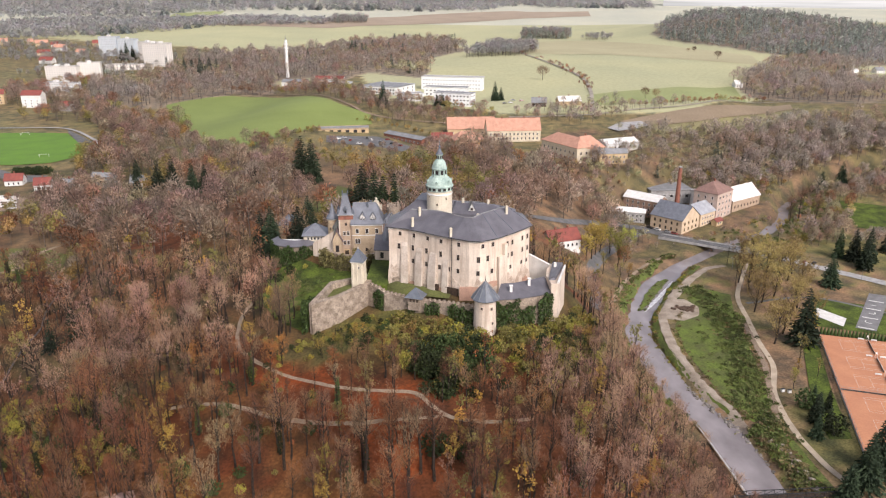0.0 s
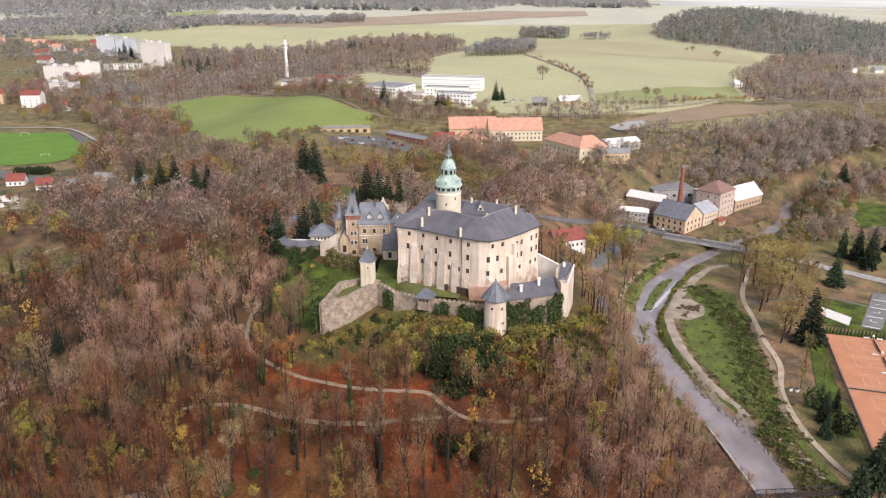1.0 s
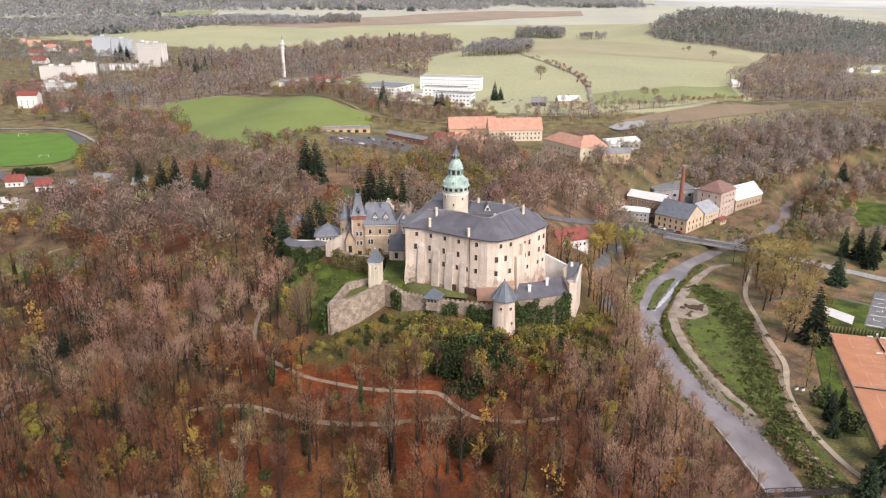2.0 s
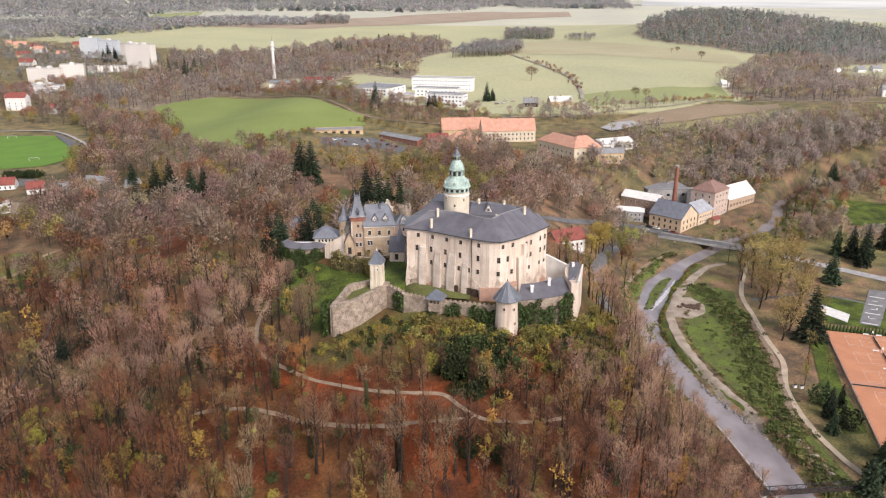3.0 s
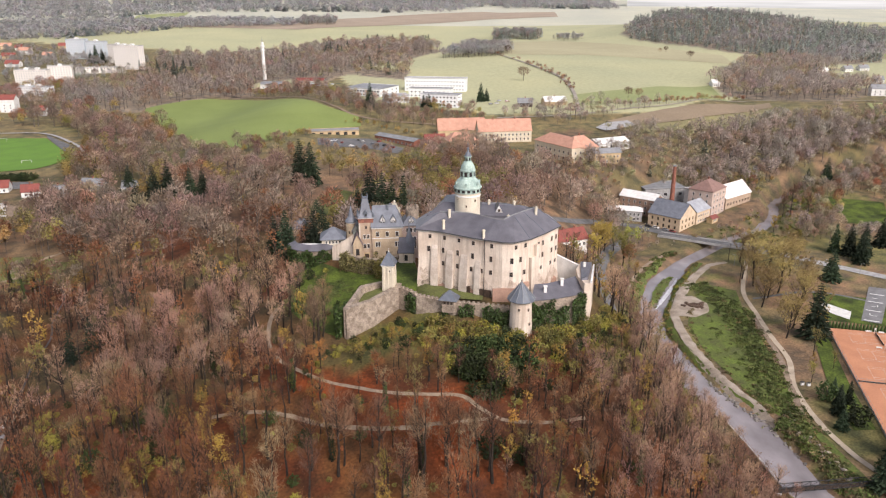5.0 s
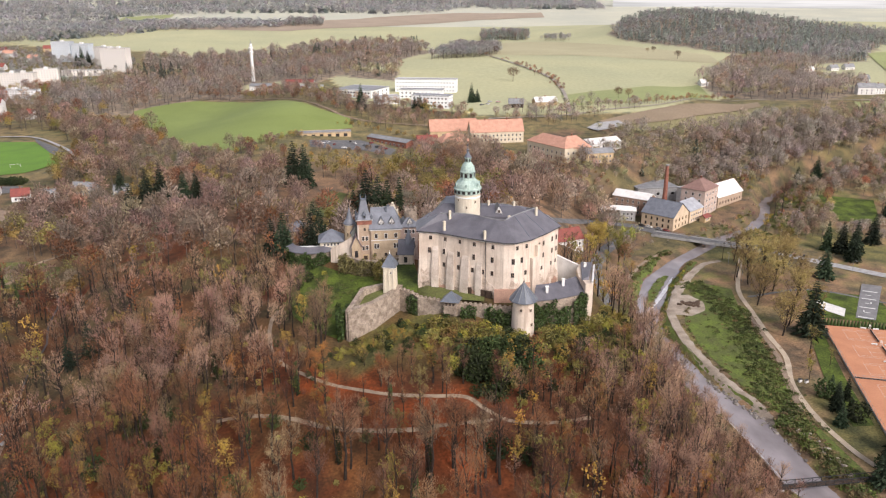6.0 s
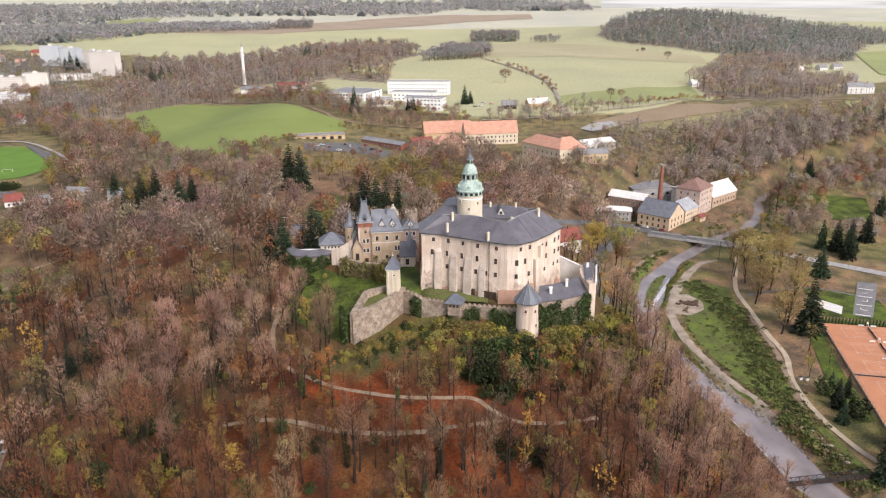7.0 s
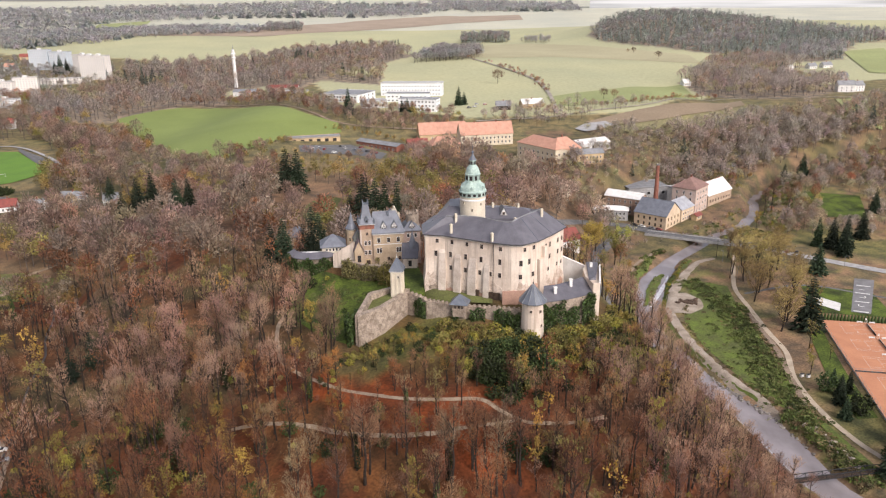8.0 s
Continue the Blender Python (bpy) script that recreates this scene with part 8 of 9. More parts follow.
# shrubs under the castle walls
REST = []
for i in range(330):
    u = rng.uniform(0, len(FOOT) - 1.001)
    k = int(u)
    x = FOOT[k][0] + (FOOT[k + 1][0] - FOOT[k][0]) * (u - k)
    y = FOOT[k][1] + (FOOT[k + 1][1] - FOOT[k][1]) * (u - k)
    d = rng.uniform(0, 1) ** 2.0 * 22
    x, y = x + d * (x / 60) * 0.8 + rng.normal(0, 1), y - d
    kind = ("lime_shrub", "shrub", "olive", "dark_shrub", "lime_shrub", "shrub", "golden")[i % 7]
    if d < 9 and kind in ("olive", "golden"):
        kind = "shrub"
    size = rng.uniform(0.7, 1.3) * (0.4 if kind in ("olive", "golden") else 0.42 if x < -18 else 0.7 if kind == "dark_shrub" else 1)
    if i < 150 or kind in ("olive", "golden"):
        single_tree(kind, x, y, size, group="shrubs below the castle")
    else:
        REST.append((x, y, ("lime_shrub", "shrub", "dark_shrub").index(kind), size))
for i in range(96):
    x, y = rng.normal(3, 5.5), rng.normal(206, 5.5)
    single_tree(("dark_shrub", "dark_shrub", "dark_shrub", "shrub")[i % 4], x, y, rng.uniform(0.8, 1.4), group="dark shrubs on the slope")
for i in range(90):
    u = rng.uniform(0, 1)
    p = smooth_line([(106, 232), (100, 262), (96, 291), (98, 318), (107, 340), (124, 370), (140, 395)], 50)[int(u * 49)]
    REST.append((p[0] - rng.uniform(0, 3.0), p[1], i % 2, rng.uniform(0.25, 0.5)))
rest = np.array(REST)
woods("slope_shrubs", "low shrubs below the castle and along the river", [NEAR["lime_shrub"], NEAR["shrub"], NEAR["dark_shrub"]], rest[:, 0], rest[:, 1], rest[:, 2].astype(int), rest[:, 3], "shrubs")


# ---- ivy, rocks and small things ----
def ivy(name, label, quads, density=13.0, size=0.42, colour=None):
    """Ivy leaves over stretches of wall: (x, y) to (x, y), from z0 to z1, bulging by out."""
    c = []
    for (ax, ay), (bx, by), z0, z1, out in quads:
        n = math.hypot(bx - ax, by - ay)
        m = int(n * (z1 - z0) * density)
        u, v = rng.uniform(0, 1, m), rng.uniform(0, 1, m) ** 0.8
        ragged = 0.88 + 0.12 * np.sin(u * n * 1.3 + ax) * np.cos(u * n * 0.57 + 2)
        px, py = (by - ay) / n, -(bx - ax) / n
        o = out * rng.uniform(0.1, 1.0, m)
        c.append(np.c_[ax + (bx - ax) * u + px * o, ay + (by - ay) * u + py * o, z0 + (z1 - z0) * v * ragged])
    c = np.concatenate(c)
    ob = new(name, tri_mesh(name, [leaves(c, size * rng.uniform(0.6, 1.3, len(c)))], [colour or IVY]))
    return tagged(ob, label, "ivy", kind="stuff")


ivy("golden_ivy", "yellowish ivy heaped on the court wall end", [((-36.0, 283.6), (-30.0, 281.6), 41, 49.5, 2.2), ((-31.5, 276), (-29.0, 262), 42, 48.0, 1.6)], colour=LEAF_OLIVE[0])
ivy("terrace_ivy", "dark green ivy on the terrace range wall", [((17.5, 228.4), (25.3, 229.7), 42, 53.2, 1.2), ((25.3, 229.7), (30.5, 231.9), 42, 50.5, 1.1), ((31.5, 232.2), (36.6, 235.0), 42, 54.0, 1.3)])
ivy("curtain_ivy", "green ivy hanging over the curtain wall", [((-23.6, 244.9), (-20.2, 241.0), 42, 51.0, 1.1), ((-11.6, 236.7), (-9.6, 235.8), 42, 49.6, 1.0), ((-6.0, 234.6), (-1.0, 233.0), 42, 50.4, 1.1), ((2.0, 232.2), (10.2, 228.9), 42, 50.6, 1.3)])
ivy("bastion_ivy", "dark ivy covering the round bastion wall", [((-62 + 11.4 * math.cos(radians(a)), 309.5 + 9.8 * math.sin(radians(a))), (-62 + 11.4 * math.cos(radians(a + 12)), 309.5 + 9.8 * math.sin(radians(a + 12))), 36, 47.9, 1.0) for a in range(-172, -40, 12)], 15)
ivy("corner_ivy", "green ivy hanging over the bastion corner", [((-46.4, 239.0), (-45.0, 230.4), 36, 49.6, 2.2), ((-42.6, 237.5), (-44.6, 231.0), 47, 51.0, 1.2)])
WALL_IVY = mat("faded_wall_ivy", (0.20, 0.165, 0.065), (0.115, 0.10, 0.04), 0.5, 0.8, 0, per="island", spread=0.3)
ivy("court_wall_ivy", "brownish ivy over the lower court wall", [((-50.0, 294.6), (-42.0, 289.2), 40, 47.9, 1.2), ((-42.0, 289.2), (-34.0, 286.8), 40, 48.6, 1.7), ((-34.0, 286.8), (-27.0, 287.2), 41, 49.8, 2.2), ((-50.0, 293.4), (-46.0, 291.0), 41, 50.2, 2.4)], colour=WALL_IVY)

ROCKS = []
for k in range(4):
    bm = bmesh.new()
    bmesh.ops.create_icosphere(bm, subdivisions=2, radius=1.0)
    for v in bm.verts:
        v.co *= 0.75 + 0.45 * noise.noise(v.co * 1.3 + Vector((k * 7, 0, 0)))
        v.co.z *= 0.6
    me = bpy.data.meshes.new("rock")
    bm.to_mesh(me)
    bm.free()
    me.materials.append(mat("river_rock", (0.26, 0.23, 0.20), (0.13, 0.115, 0.10), 0.8, 0.8, 0.4, per="object", spread=0.25))
    ROCKS.append(me)
for i in range(130):
    u = i / 130
    p = smooth_line([(97.0, 264), (100.2, 252), (103.2, 242), (106.6, 231), (108.6, 217), (109.4, 203)], 60)[int(u * 59)]
    side = rng.uniform(-1, 1)
    r = new("rock", ROCKS[i % 4])
    s = rng.uniform(0.35, 1.0)
    r.matrix_basis = Matrix.Translation((p[0] + side * 1.7, p[1] + rng.normal(0, 0.6), 0.1)) @ Matrix.Rotation(rng.uniform(0, 6.28), 4, "Z") @ Matrix.Diagonal((s * 1.3, s, s, 1))
    tagged(r, "weathered grey brown boulder in the river shallows", "rock", "rocks of the river")
PALE_ROCK = [me.copy() for me in ROCKS]
for me in PALE_ROCK:
    me.materials[0] = mat("pale_rubble_stone", (0.42, 0.36, 0.30), (0.26, 0.215, 0.175), 0.8, 0.9, 0.4, per="object", spread=0.25)
for i in range(70):
    p = smooth_line([(113.5, 236), (114.5, 226), (115, 214), (115.5, 204), (117, 196)], 40)[i % 40]
    r = new("rock", PALE_ROCK[i % 4])
    s = rng.uniform(0.3, 0.95)
    x, y = p[0] + rng.normal(0, 1.1), p[1] + rng.normal(0, 1.0)
    r.matrix_basis = Matrix.Translation((x, y, ground_at(x, y) + s * 0.3)) @ Matrix.Rotation(rng.uniform(0, 6.28), 4, "Z") @ Matrix.Diagonal((s * 1.3, s, s, 1))
    tagged(r, "pale broken stone on the river bank", "rock", "stones of the bank")
EARTH = [me.copy() for me in ROCKS]
for me in EARTH:
    me.materials[0] = mat("dark_earth", (0.12, 0.075, 0.05), (0.06, 0.04, 0.028), 0.6, 0.95, 0.5)
for i in range(30):
    r = new("earth_heap", EARTH[i % 4])
    s = rng.uniform(0.7, 1.4)
    x, y = rng.normal(118, 2.8), rng.normal(338, 1.7)
    r.matrix_basis = Matrix.Translation((x, y, ground_at(x, y) + 0.5)) @ Matrix.Rotation(rng.uniform(0, 6.28), 4, "Z") @ Matrix.Diagonal((s * 1.4, s, s * 0.7, 1))
    tagged(r, "dark lump of dumped earth on the bank", "earth heap", "earth heaps")
sheet("left_meadow", [(-242, 396), (-222, 395), (-202, 384)], [(-242, 376), (-222, 370), (-200, 366)], GRASS, 0.3, 14, 8, "green valley meadow among trees", "meadow")
sheet("stream_yard", [(-172, 240), (-167, 222), (-160, 201)], [(-161, 240), (-157, 222), (-151, 201)], SOIL, 0.3, 10, 6, "trodden parking ground beside the stream", "yard")
ribbon("valley_path", [(-250, 360), (-226, 377), (-219, 389), (-209, 395), (-196, 404)], 2.2, GRAVEL, 0.45, "pale path across the valley meadow", "path", 40, 2)
house("slope_house", "house with brownish pink tiled roof among trees", (-88, 156.5), 11, 30, 9, 5, "hip", 4, WHITE, mat("weathered_pink_tile", (0.36, 0.25, 0.22), (0.28, 0.19, 0.165), 0.5, 0.85, 0.3, spread=0.15), 1, 3, 1, 1, chimneys=1)
# trees that stand out by their colour
for x, y, k, s in ((-128, 194, "lime", 1.1), (-88, 193, "golden", 1.0), (-80, 184, "golden", 0.9), (-74, 168, "lime", 0.8), (-71, 172, "dark_shrub", 1.2), (-30, 164, "lime", 0.85), (37, 174, "lime", 1.0), (21, 165, "golden", 0.8), (26, 160, "golden", 0.7), (72, 221, "lime", 0.7), (56, 172, "golden", 0.8),
                   (-20, 165, "grey", 1.0), (-132, 202, "lime", 0.9), (-40, 430, "rusty", 1.2), (-46, 436, "rusty", 1.1), (-18, 400, "lime", 1.2), (-12, 404, "lime", 1.1), (-28, 408, "golden", 1.0), (-88, 182, "dark_shrub", 1.0), (-60, 166, "dark_shrub", 1.1), (-2, 172, "dark_shrub", 1.4), (6, 170, "dark_shrub", 1.2), (-52, 182, "dark_shrub", 1.0)):
    single_tree(k, x, y, s)
for x, y, s in ((-20, 168, 1.0), (-24, 163, 0.95), (-44, 176, 0.9), (-70, 188, 0.9), (-96, 196, 1.0), (-104, 210, 1.0), (8, 168, 0.9), (36, 164, 0.9), (58, 186, 0.8), (-30, 190, 0.9), (-58, 204, 0.9), (-112, 232, 1.0), (-98, 240, 0.9), (-86, 222, 0.9), (-122, 196, 0.9)):
    single_tree("ivied", x, y, s, group="trees of the castle slope")
for i in range(96):
    x, y = rng.uniform(-120, 70), rng.uniform(152, 240)
    if wood_at(np.array([x]), np.array([y]))[0] and below_walls(x, y) > 22:
        single_tree(("golden", "olive", "lime", "golden", "olive", "rusty", "amber", "amber")[i % 8], x, y, rng.uniform(0.6, 1.0), group="trees of the castle slope")
for i in range(60):
    x = rng.uniform(-47, -8)
    y = float(np.interp(x, [p[0] for p in FOOT], [p[1] for p in FOOT])) - 1.0 - rng.uniform(0, 1) ** 1.5 * 11
    single_tree(("shrub", "lime_shrub", "shrub", "dark_shrub")[i % 4], x, y, rng.uniform(0.35, 0.7), group="shrubs below the castle")
for i in range(36):
    single_tree(("dark_shrub", "dark_shrub", "ivied", "olive")[i % 4], rng.uniform(-150, -86), rng.uniform(164, 212), rng.uniform(0.8, 1.3) * (1.0 if i % 4 < 2 else 0.75), group="dark shrubs on the slope")
for x, y, k, s in ((-67, 286, "dark_shrub", 0.7), (-63, 291, "dark_shrub", 0.8), (-70, 292, "dark_shrub", 0.6), (-49, 258, "dark_shrub", 0.5), (-52, 250, "shrub", 0.6), (-46, 246, "dark_shrub", 0.5), (-57, 294, "lime_shrub", 0.6), (-36, 292, "olive", 0.55), (-30.5, 293, "olive", 0.4)):
    single_tree(k, x, y, s)
for x, y, k, s in ((-205, 352, "ivied", 1.2), (-198, 346, "russet", 1.05), (-212, 345, "ivied", 1.1), (-190, 330, "russet", 1.1), (-201, 334, "ivied", 1.15), (-180, 318, "russet", 1.0)):
    single_tree(k, x, y, s)
# low growth under the trees
xs, ys = scatter(-150, 90, 150, 255, 7.6, lambda x, y: wood_at(x, y) & (below_walls(x, y) > 3) & (rough_noise(x, y, 17.0) > -0.25))
w = rng.choice(4, len(xs), p=[0.38, 0.26, 0.16, 0.20])
CLIFF = (257, 590)
RUSTY_BUSH = ([bush(2.0, 3.2, 70, 160, 0.28), bush(1.5, 2.2, 60, 120, 0.26)], TWIG, LEAF_BROWN)
woods("undergrowth", "low brushwood with brown and olive leaves", [NEAR["shrub"], RUSTY_BUSH, NEAR["dark_shrub"], NEAR["lime_shrub"]], xs, ys, w, rng.uniform(0.35, 0.85, len(xs)), "undergrowth")

# green growth on the river banks and the bank meadow
GREEN_BUSH = ([bush(1.6, 1.4, 6, 60, 0.36), bush(1.2, 1.0, 6, 46, 0.33)], TWIG, foliage("bramble_leaves", (0.112, 0.132, 0.036), (0.072, 0.088, 0.027)))
DRY_BUSH = ([bush(1.3, 1.3, 24, 50, 0.34), bush(1.0, 0.9, 20, 40, 0.32)], TWIG, foliage("dry_weed_leaves", (0.21, 0.165, 0.075), (0.14, 0.105, 0.05)))
GRASSY = ([bush(1.5, 0.6, 4, 46, 0.38), bush(1.1, 0.45, 4, 36, 0.34)], TWIG, foliage("grass_blades", (0.14, 0.17, 0.035), (0.095, 0.115, 0.028)))


def belt(name, label, line, spread_m, count, mix, sizes, category="bushes"):
    p = smooth_line(line, 200)
    i = rng.integers(0, 200, count)
    x, y = p[i, 0] + rng.normal(0, 1, count) * spread_m, p[i, 1] + rng.normal(0, 1, count) * spread_m * 0.6
    k = line_distance(RIVER, x, y) > np.interp(y, [200, 240, 284, 330, 365, 400], [7.6, 7.6, 7.8, 6.4, 8.3, 6.8])
    x, y = x[k], y[k]
    woods(name, label, [GREEN_BUSH, DRY_BUSH, GRASSY], x, y, rng.choice(3, len(x), p=mix), rng.uniform(*sizes, len(x)), category)


belt("bramble_belt", "belt of dark green brambles on the bank meadow", [(129, 366), (132, 345), (132, 326), (128.5, 305), (125, 285), (120, 262), (116, 240), (113, 224)], 3.8, 800, (0.84, 0.06, 0.10), (0.5, 1.25))
belt("east_bank_growth", "weeds and grass on the eastern river bank", [(113, 214), (107, 228), (102.5, 240), (97.5, 258), (94.5, 285), (95, 312), (102, 335), (118, 366), (140, 396)], 1.4, 420, (0.2, 0.4, 0.4), (0.4, 0.9))
belt("west_bank_growth", "weeds and bushes on the western river bank", [(88, 236), (82, 256), (77, 284), (78, 313), (85, 338), (100, 372), (122, 404), (136, 416)], 1.9, 420, (0.45, 0.15, 0.40), (0.5, 1.3))
xs, ys = scatter(94, 124, 338, 386, 1.6, lambda x, y: line_distance([(98, 342), (105, 357), (114, 373), (120, 382)], x, y) < 2.0)
woods("islet_growth", "weeds and low bushes on the river islet", [GREEN_BUSH, DRY_BUSH, GRASSY], xs, ys, rng.choice(3, len(xs), p=[0.4, 0.25, 0.35]), rng.uniform(0.4, 0.9, len(xs)), "weeds").location.z = 1.2
ribbon("west_bank_grass", [(82, 268), (79.5, 290), (80.2, 314), (87.5, 338), (102.5, 372), (123, 405)], [3.0, 4.0, 4.0, 4.4, 4.4, 3.0], WEEDS, 0.16, "rough grass along the western river bank", "meadow", 70, 3, 0.25)
ribbon("east_bank_grass", [(106, 240), (99.5, 262), (97.2, 290), (97.5, 314), (103.5, 336), (121.5, 371), (143, 398)], [2.6, 2.4, 2.6, 3.0, 3.2, 4.0, 4.0], WEEDS, 0.18, "rough grass along the eastern river bank", "meadow", 70, 3, 0.25)
xs, ys = scatter(148, 305, 428, 575, 3.4, lambda x, y: inside([(150, 436), (182, 458), (216, 486), (230, 500), (252, 545), (300, 572), (262, 480), (232, 442), (190, 428)], x, y) & (line_distance(RIVER, x, y) > 6.5) & (rough_noise(x, y, 11.0) > -0.45))
woods("works_bank_growth", "green and dry brushwood on the river slope below the works", [GREEN_BUSH, DRY_BUSH, GRASSY, NEAR["lime_shrub"]], xs, ys, rng.choice(4, len(xs), p=[0.4, 0.32, 0.2, 0.08]), rng.uniform(0.6, 1.5, len(xs)), "bushes")
belt("lower_bank_growth", "dry weeds and brushwood on the stony lower bank", [(116, 232), (113, 222), (112, 210), (113, 198), (115, 188)], 3.0, 260, (0.35, 0.5, 0.15), (0.5, 1.25))
belt("meadow_tufts", "grass tufts on the bank meadow", [(112, 244), (114, 262), (116, 285), (118, 306), (124, 322)], 4.5, 320, (0.35, 0.1, 0.55), (0.3, 0.8))
belt("meadow_fringe", "ragged dry grass along the meadow edge", [(111, 238), (106, 262), (104, 291), (107, 316), (116, 336)], 0.9, 170, (0.1, 0.45, 0.45), (0.35, 0.8))
belt("path_fringe", "ragged weeds beside the park path", [(117, 196), (117, 210), (118, 226), (122, 246), (127, 268), (132, 288), (135, 306), (139, 328)], 1.2, 200, (0.3, 0.4, 0.3), (0.35, 0.8))
belt("castle_lawn_tufts", "tall grass tufts on the castle slope", [(-62, 262), (-56, 276), (-48, 268), (-60, 286)], 6.0, 240, (0.45, 0.0, 0.55), (0.5, 1.1))
xs, ys = scatter(140, 200, 215, 400, 4.5, lambda x, y: inside(PARK, x, y) & (line_distance([(127, 200), (124, 212), (123, 231), (127, 256), (136, 279), (139, 301), (143, 326), (149, 354), (164, 386)], x, y) > 4) & (x < np.interp(y, [215, 310, 400], [138, 164, 200])) & (rough_noise(x, y, 12.0) > 0))
woods("park_weeds", "sparse weeds and leaf heaps on the park ground", [DRY_BUSH, GRASSY], xs, ys, rng.integers(0, 2, len(xs)), rng.uniform(0.2, 0.45, len(xs)), "weeds")
ribbon("bank_path", [(130, 415), (114, 399), (102, 382), (91, 361), (83.5, 341), (76, 317)], 2.0, GRAVEL, 0.25, "pale worn path on the western bank", "path", 50, 2, 0.15)
ribbon("meadow_edge", [(120, 236), (126, 258), (133.5, 282), (137, 303), (141, 326)], 2.4, SOIL, 0.3, "bare soil strip beside the park path", "soil", 50, 2, 0.25)
sheet("north_glade", [(-82, 398), (-76, 446), (-66, 464)], [(-60, 408), (-58, 444), (-56, 455)], GRASS, 0.3, 12, 8, "grassy glade behind the castle", "meadow")
t = thing("valley_footbridge", -206, 359, 11.0, -22, "dark low footbridge over the wood stream", "bridge", kind="structure")
part("deck", Geo().box(8, 0, 0, 18, 2.2, 0.3), WOODDARK, t)
for s in (-1.05, 1.05):
    part("rail", Geo().box(8, s, 1.0, 18, 0.12, 0.12), WOODDARK, t)
    for k in range(7):
        part("post", Geo().box(-0.6 + k * 2.9, s, 0.3, 0.12, 0.12, 0.75), WOODDARK, t)
for x, y in ((131, 258), (133.2, 257.2)):
    b = thing("park_bin", x, y, ground_at(x, y) + 0.1, 10, "white painted box beside the park path", "bin")
    part("body", Geo().box(0, 0, 0, 1.3, 1.0, 1.2), WHITE, b)
    part("lid", Geo().box(0, 0, 1.2, 1.4, 1.1, 0.15), STEEL, b)

sheet("hedge_lot", [(-338, 566), (-315, 548), (-292, 546)], [(-330, 545), (-306, 528), (-290, 530)], ASPHALT, 0.4, 12, 5, "asphalt lot beside the houses", "yard")
xs, ys = scatter(-320, -294, 551, 557, 2.4, lambda x, y: x == x)
woods("tall_hedge", "tall clipped dark green hedge by the sports ground", [NEAR["dark_shrub"]], xs, ys, np.zeros(len(xs), int), rng.uniform(0.8, 1.05, len(xs)), "hedge")
sheet("van_yard", [(-300, 492), (-284, 492), (-270, 484)], [(-300, 462), (-284, 462), (-270, 462)], SOIL, 0.4, 8, 8, "bare gravel yard with parked vans", "yard")


def van(x, y, rz):
    """A parked white van: box body, sloping cab with dark glass, wheels."""
    t = thing("van", x, y, ground_at(x, y) + 0.5, rz, "white delivery van parked on gravel", "van", "parked vans")
    part("body", Geo().prism([(-2.8, -1.0), (1.6, -1.0), (1.6, 1.0), (-2.8, 1.0)], 0.4, 2.6, [(-2.75, -0.92), (1.3, -0.92), (1.3, 0.92), (-2.75, 0.92)]), WHITE, t)
    part("bonnet", Geo().prism([(1.6, -1.0), (2.8, -1.0), (2.8, 1.0), (1.6, 1.0)], 0.4, 1.4, [(1.6, -0.95), (2.6, -0.9), (2.6, 0.9), (1.6, 0.95)]), WHITE, t)
    part("windscreen", Geo().prism([(1.55, -0.9), (2.3, -0.85), (2.3, 0.85), (1.55, 0.9)], 1.4, 2.4, [(1.3, -0.85), (1.4, -0.85), (1.4, 0.85), (1.3, 0.85)]), GLASS, t)
    for a in (-1.8, 1.9):
        for b in (-0.95, 0.95):
            part("wheel", Geo().tube((a, b - 0.12, 0.36), (a, b + 0.12, 0.36), 0.36, 0.36, 10), STEEL, t)


for x, y, rz in ((-294, 487, 20), (-289, 482, 18), (-285, 486, 24), (-282, 478, 22), (-279, 471, 15), (-276, 466, 18), (-286, 470, 20)):
    van(x, y, rz)

# scrub on the slopes round the works and along the upper river
def scrub_at(x, y):
    k = (line_distance(RIVER, x, y) > 8.5) & (line_distance(ROAD, x, y) > 6)
    for p in ([(108, 474), (150, 446), (200, 474), (226, 496), (222, 516), (178, 530), (146, 532), (124, 506)], [(280, 524), (318, 508), (292, 450), (262, 462)], [(134, 448), (172, 418), (215, 390), (260, 360), (280, 400), (200, 440), (150, 458)]):
        k &= ~inside(p, x, y)
    return k & (x > np.interp(y, [400, 430, 520, 620], [120, 120, 95, 150])) & (x < 0.98 * y - 100)


xs, ys = scatter(95, 560, 425, 650, 8.4, scrub_at)
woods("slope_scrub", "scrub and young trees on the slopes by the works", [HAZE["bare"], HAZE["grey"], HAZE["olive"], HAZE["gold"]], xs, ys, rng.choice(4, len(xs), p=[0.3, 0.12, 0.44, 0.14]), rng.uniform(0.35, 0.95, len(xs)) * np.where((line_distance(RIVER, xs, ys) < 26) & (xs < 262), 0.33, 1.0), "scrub")


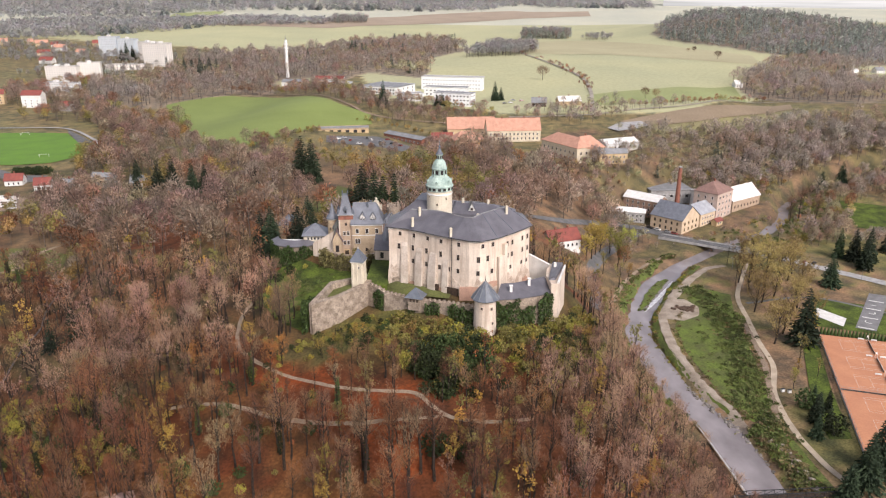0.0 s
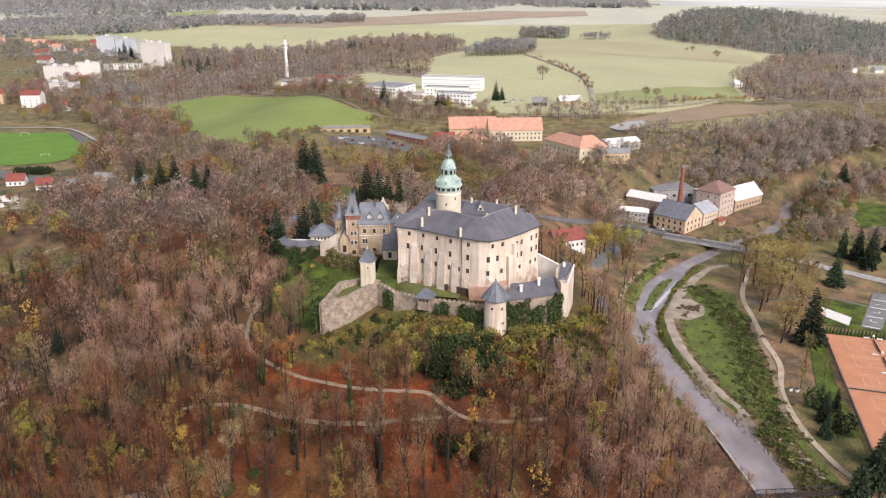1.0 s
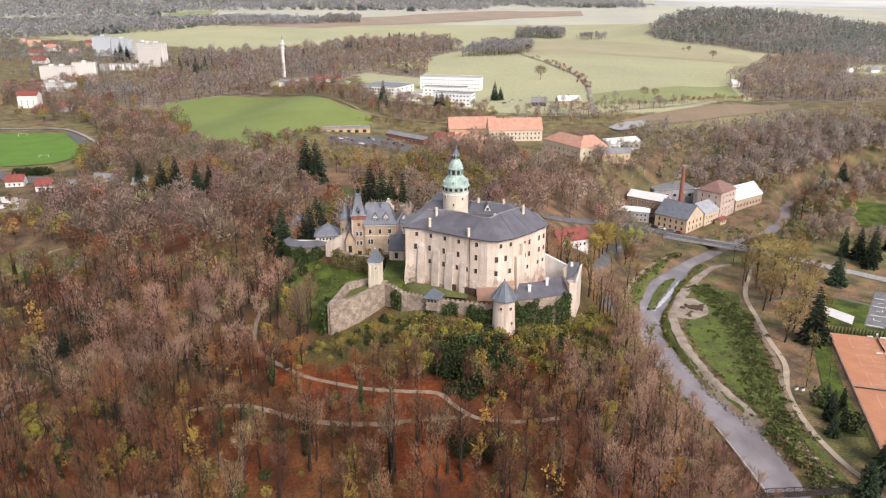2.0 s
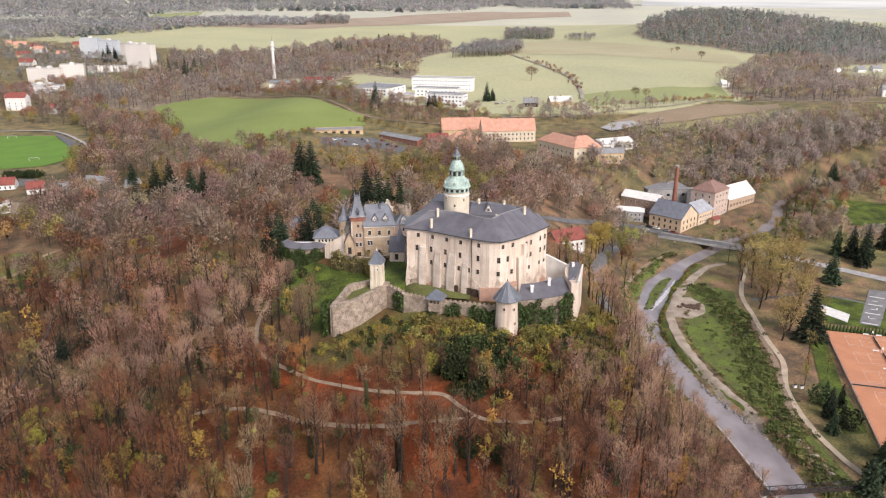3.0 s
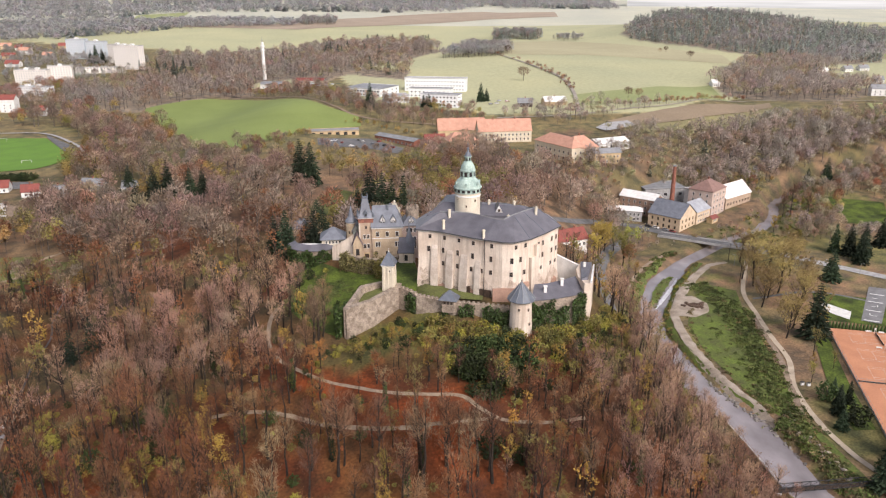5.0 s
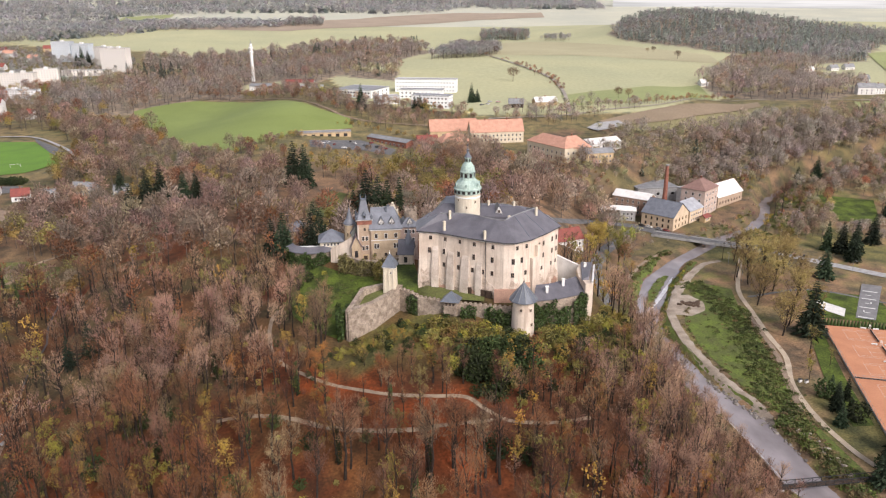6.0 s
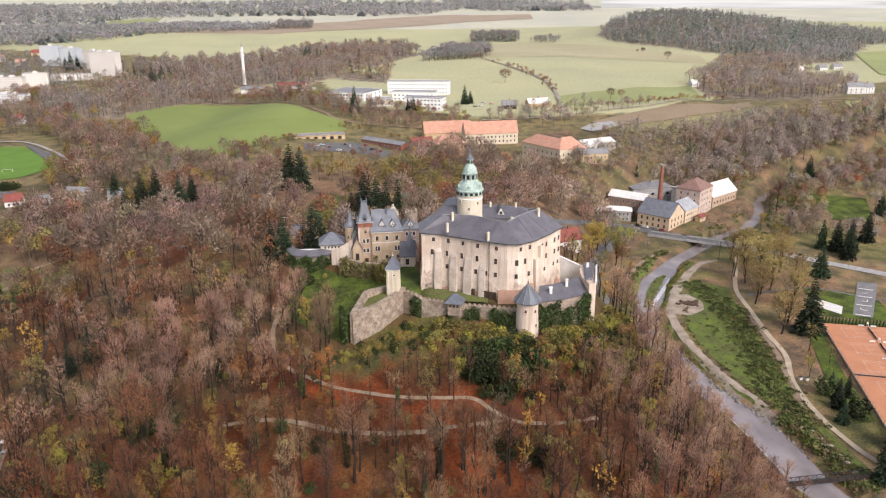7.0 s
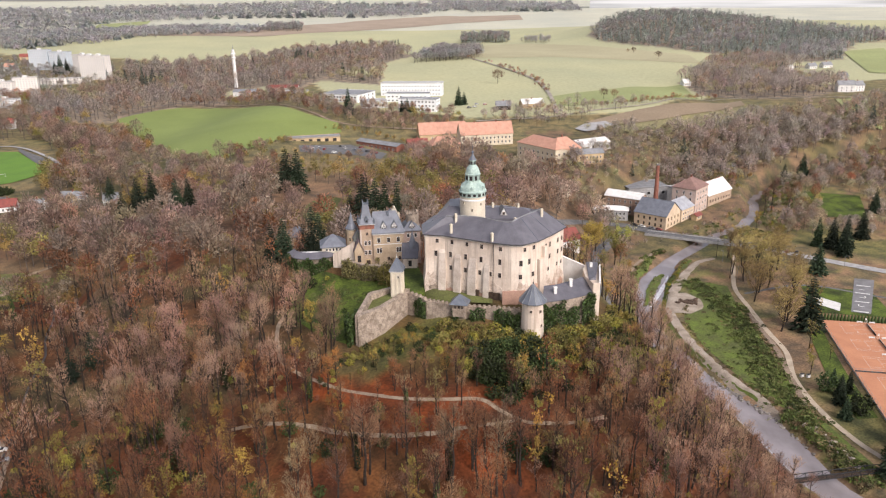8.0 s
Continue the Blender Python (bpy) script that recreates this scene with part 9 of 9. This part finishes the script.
curtain("river_wall", [(162, 443), (174.5, 453.5), (200.5, 471.5), (225.5, 502), (237.5, 532), (268.5, 565), (326, 599)], -1, 2.6, 1.0, mat("embankment_stone", (0.44, 0.40, 0.35), (0.29, 0.26, 0.225), 0.5, 0.95, 0.5, 5, spread=0.25), "pale stone embankment wall along the upper river")
for i in range(18):
    r = new("rock", ROCKS[i % 4])
    k = rng.uniform(2.5, 6.0)
    x, y = rng.normal(CLIFF[0], 13), rng.normal(CLIFF[1], 9)
    r.matrix_basis = Matrix.Translation((x, y, ground_at(x, y) + k * 0.25)) @ Matrix.Rotation(rng.uniform(0, 6.28), 4, "Z") @ Matrix.Diagonal((k, k * 0.8, k * 1.8, 1))
    tagged(r, "grey rock outcrop on the steep valley side", "rock", "rocks of the valley side")


def car(x, y, rz, paint, label):
    """A parked car: body, cabin with dark glass, four wheels."""
    t = thing("car", x, y, ground_at(x, y) + 0.5, rz, label, "car", "parked cars")
    g = Geo()
    g.solid([[(-2.1, -0.85, 0.3), (2.1, -0.85, 0.3), (2.1, 0.85, 0.3), (-2.1, 0.85, 0.3)], [(-2.15, -0.88, 0.7), (2.15, -0.88, 0.65), (2.15, 0.88, 0.65), (-2.15, 0.88, 0.7)], [(-2.05, -0.8, 0.95), (2.0, -0.8, 0.85), (2.0, 0.8, 0.85), (-2.05, 0.8, 0.95)]])
    part("body", g, paint, t)
    part("cabin", Geo().prism([(-1.9, -0.78), (1.0, -0.78), (1.0, 0.78), (-1.9, 0.78)], 0.92, 1.38, [(-1.6, -0.62), (0.3, -0.62), (0.3, 0.62), (-1.6, 0.62)]), GLASS, t)
    part("roof", Geo().box(-0.65, 0, 1.38, 1.9, 1.24, 0.06), paint, t)
    for a in (-1.3, 1.3):
        for b in (-0.8, 0.8):
            part("wheel", Geo().tube((a, b - 0.1, 0.32), (a, b + 0.1, 0.32), 0.32, 0.32, 10), STEEL, t)


RED = mat("red_car_paint", (0.30, 0.04, 0.03), None, 1, 0.35, 0, spec=0.6)
SILVER = mat("silver_car_paint", (0.42, 0.43, 0.44), None, 1, 0.35, 0, metal=0.4)
PAINTS = ((WHITE, "white"), (SILVER, "silver"), (RED, "red"), (STEEL, "dark grey"))
for i, (x, y, rz) in enumerate(((-84, 602, 20), (-80, 606, 25), (-74, 600, 80), (-62, 612, 100), (-58, 606, 110), (-50, 600, 130), (-45, 610, 45), (-40, 596, 45), (-66, 590, 10), (-55, 588, 60), (-34, 590, 135),
                                (133, 464, -47), (137, 460.5, -47), (142, 456, -47), (145.5, 452.5, -47), (60, 742, 10), (66, 745, 20), (70, 760, 0), (78, 757, 10), (-60, 775, 60), (-120, 850, 40), (-130, 862, 40), (204, 402, 50), (209, 400, 50), (-163, 231, 10), (-160, 225, 15), (-150, 875, 40))):
    p, n = PAINTS[i % 4]
    car(x, y, rz, p, n + " car parked on asphalt beside buildings")


def lamp_post(x, y, h=7.0):
    t = thing("street_lamp", x, y, ground_at(x, y), rng.uniform(0, 360), "grey steel street lamp with short arm", "street lamp", "street lamps")
    part("pole", Geo().tube((0, 0, 0), (0, 0, h), 0.1, 0.07, 6), GALV, t)
    part("arm", Geo().tube((0, 0, h), (1.2, 0, h + 0.25), 0.06, 0.05, 5), GALV, t)
    part("head", Geo().box(1.4, 0, h + 0.18, 0.7, 0.25, 0.14), CONCRETE, t)


def utility_pole(x, y, h):
    t = thing("utility_pole", x, y, ground_at(x, y) - 0.3, rng.uniform(-20, 20), "weathered wooden utility pole beside the path", "pole", "utility poles")
    part("pole", Geo().tube((0, 0, 0), (0.15, 0, h), 0.17, 0.11, 8), BARK, t)
    part("crossarm", Geo().box(0.14, 0, h - 0.9, 2.0, 0.14, 0.16), BARK, t)
    for a in (-0.8, 0.0, 0.8):
        part("insulator", Geo().lathe([(0.05, h - 0.74), (0.1, h - 0.6), (0.04, h - 0.48)], 6, 0.14 + a), WHITE, t)


for x, y, h in ((152.5, 367, 10.5), (160, 400, 11.0), (118, 434, 10.0)):
    utility_pole(x, y, h)
for x, y in ((156, 366), (160, 392), (205, 380), (222, 374), (240, 352), (88, 388), (104, 420)):
    lamp_post(x, y)
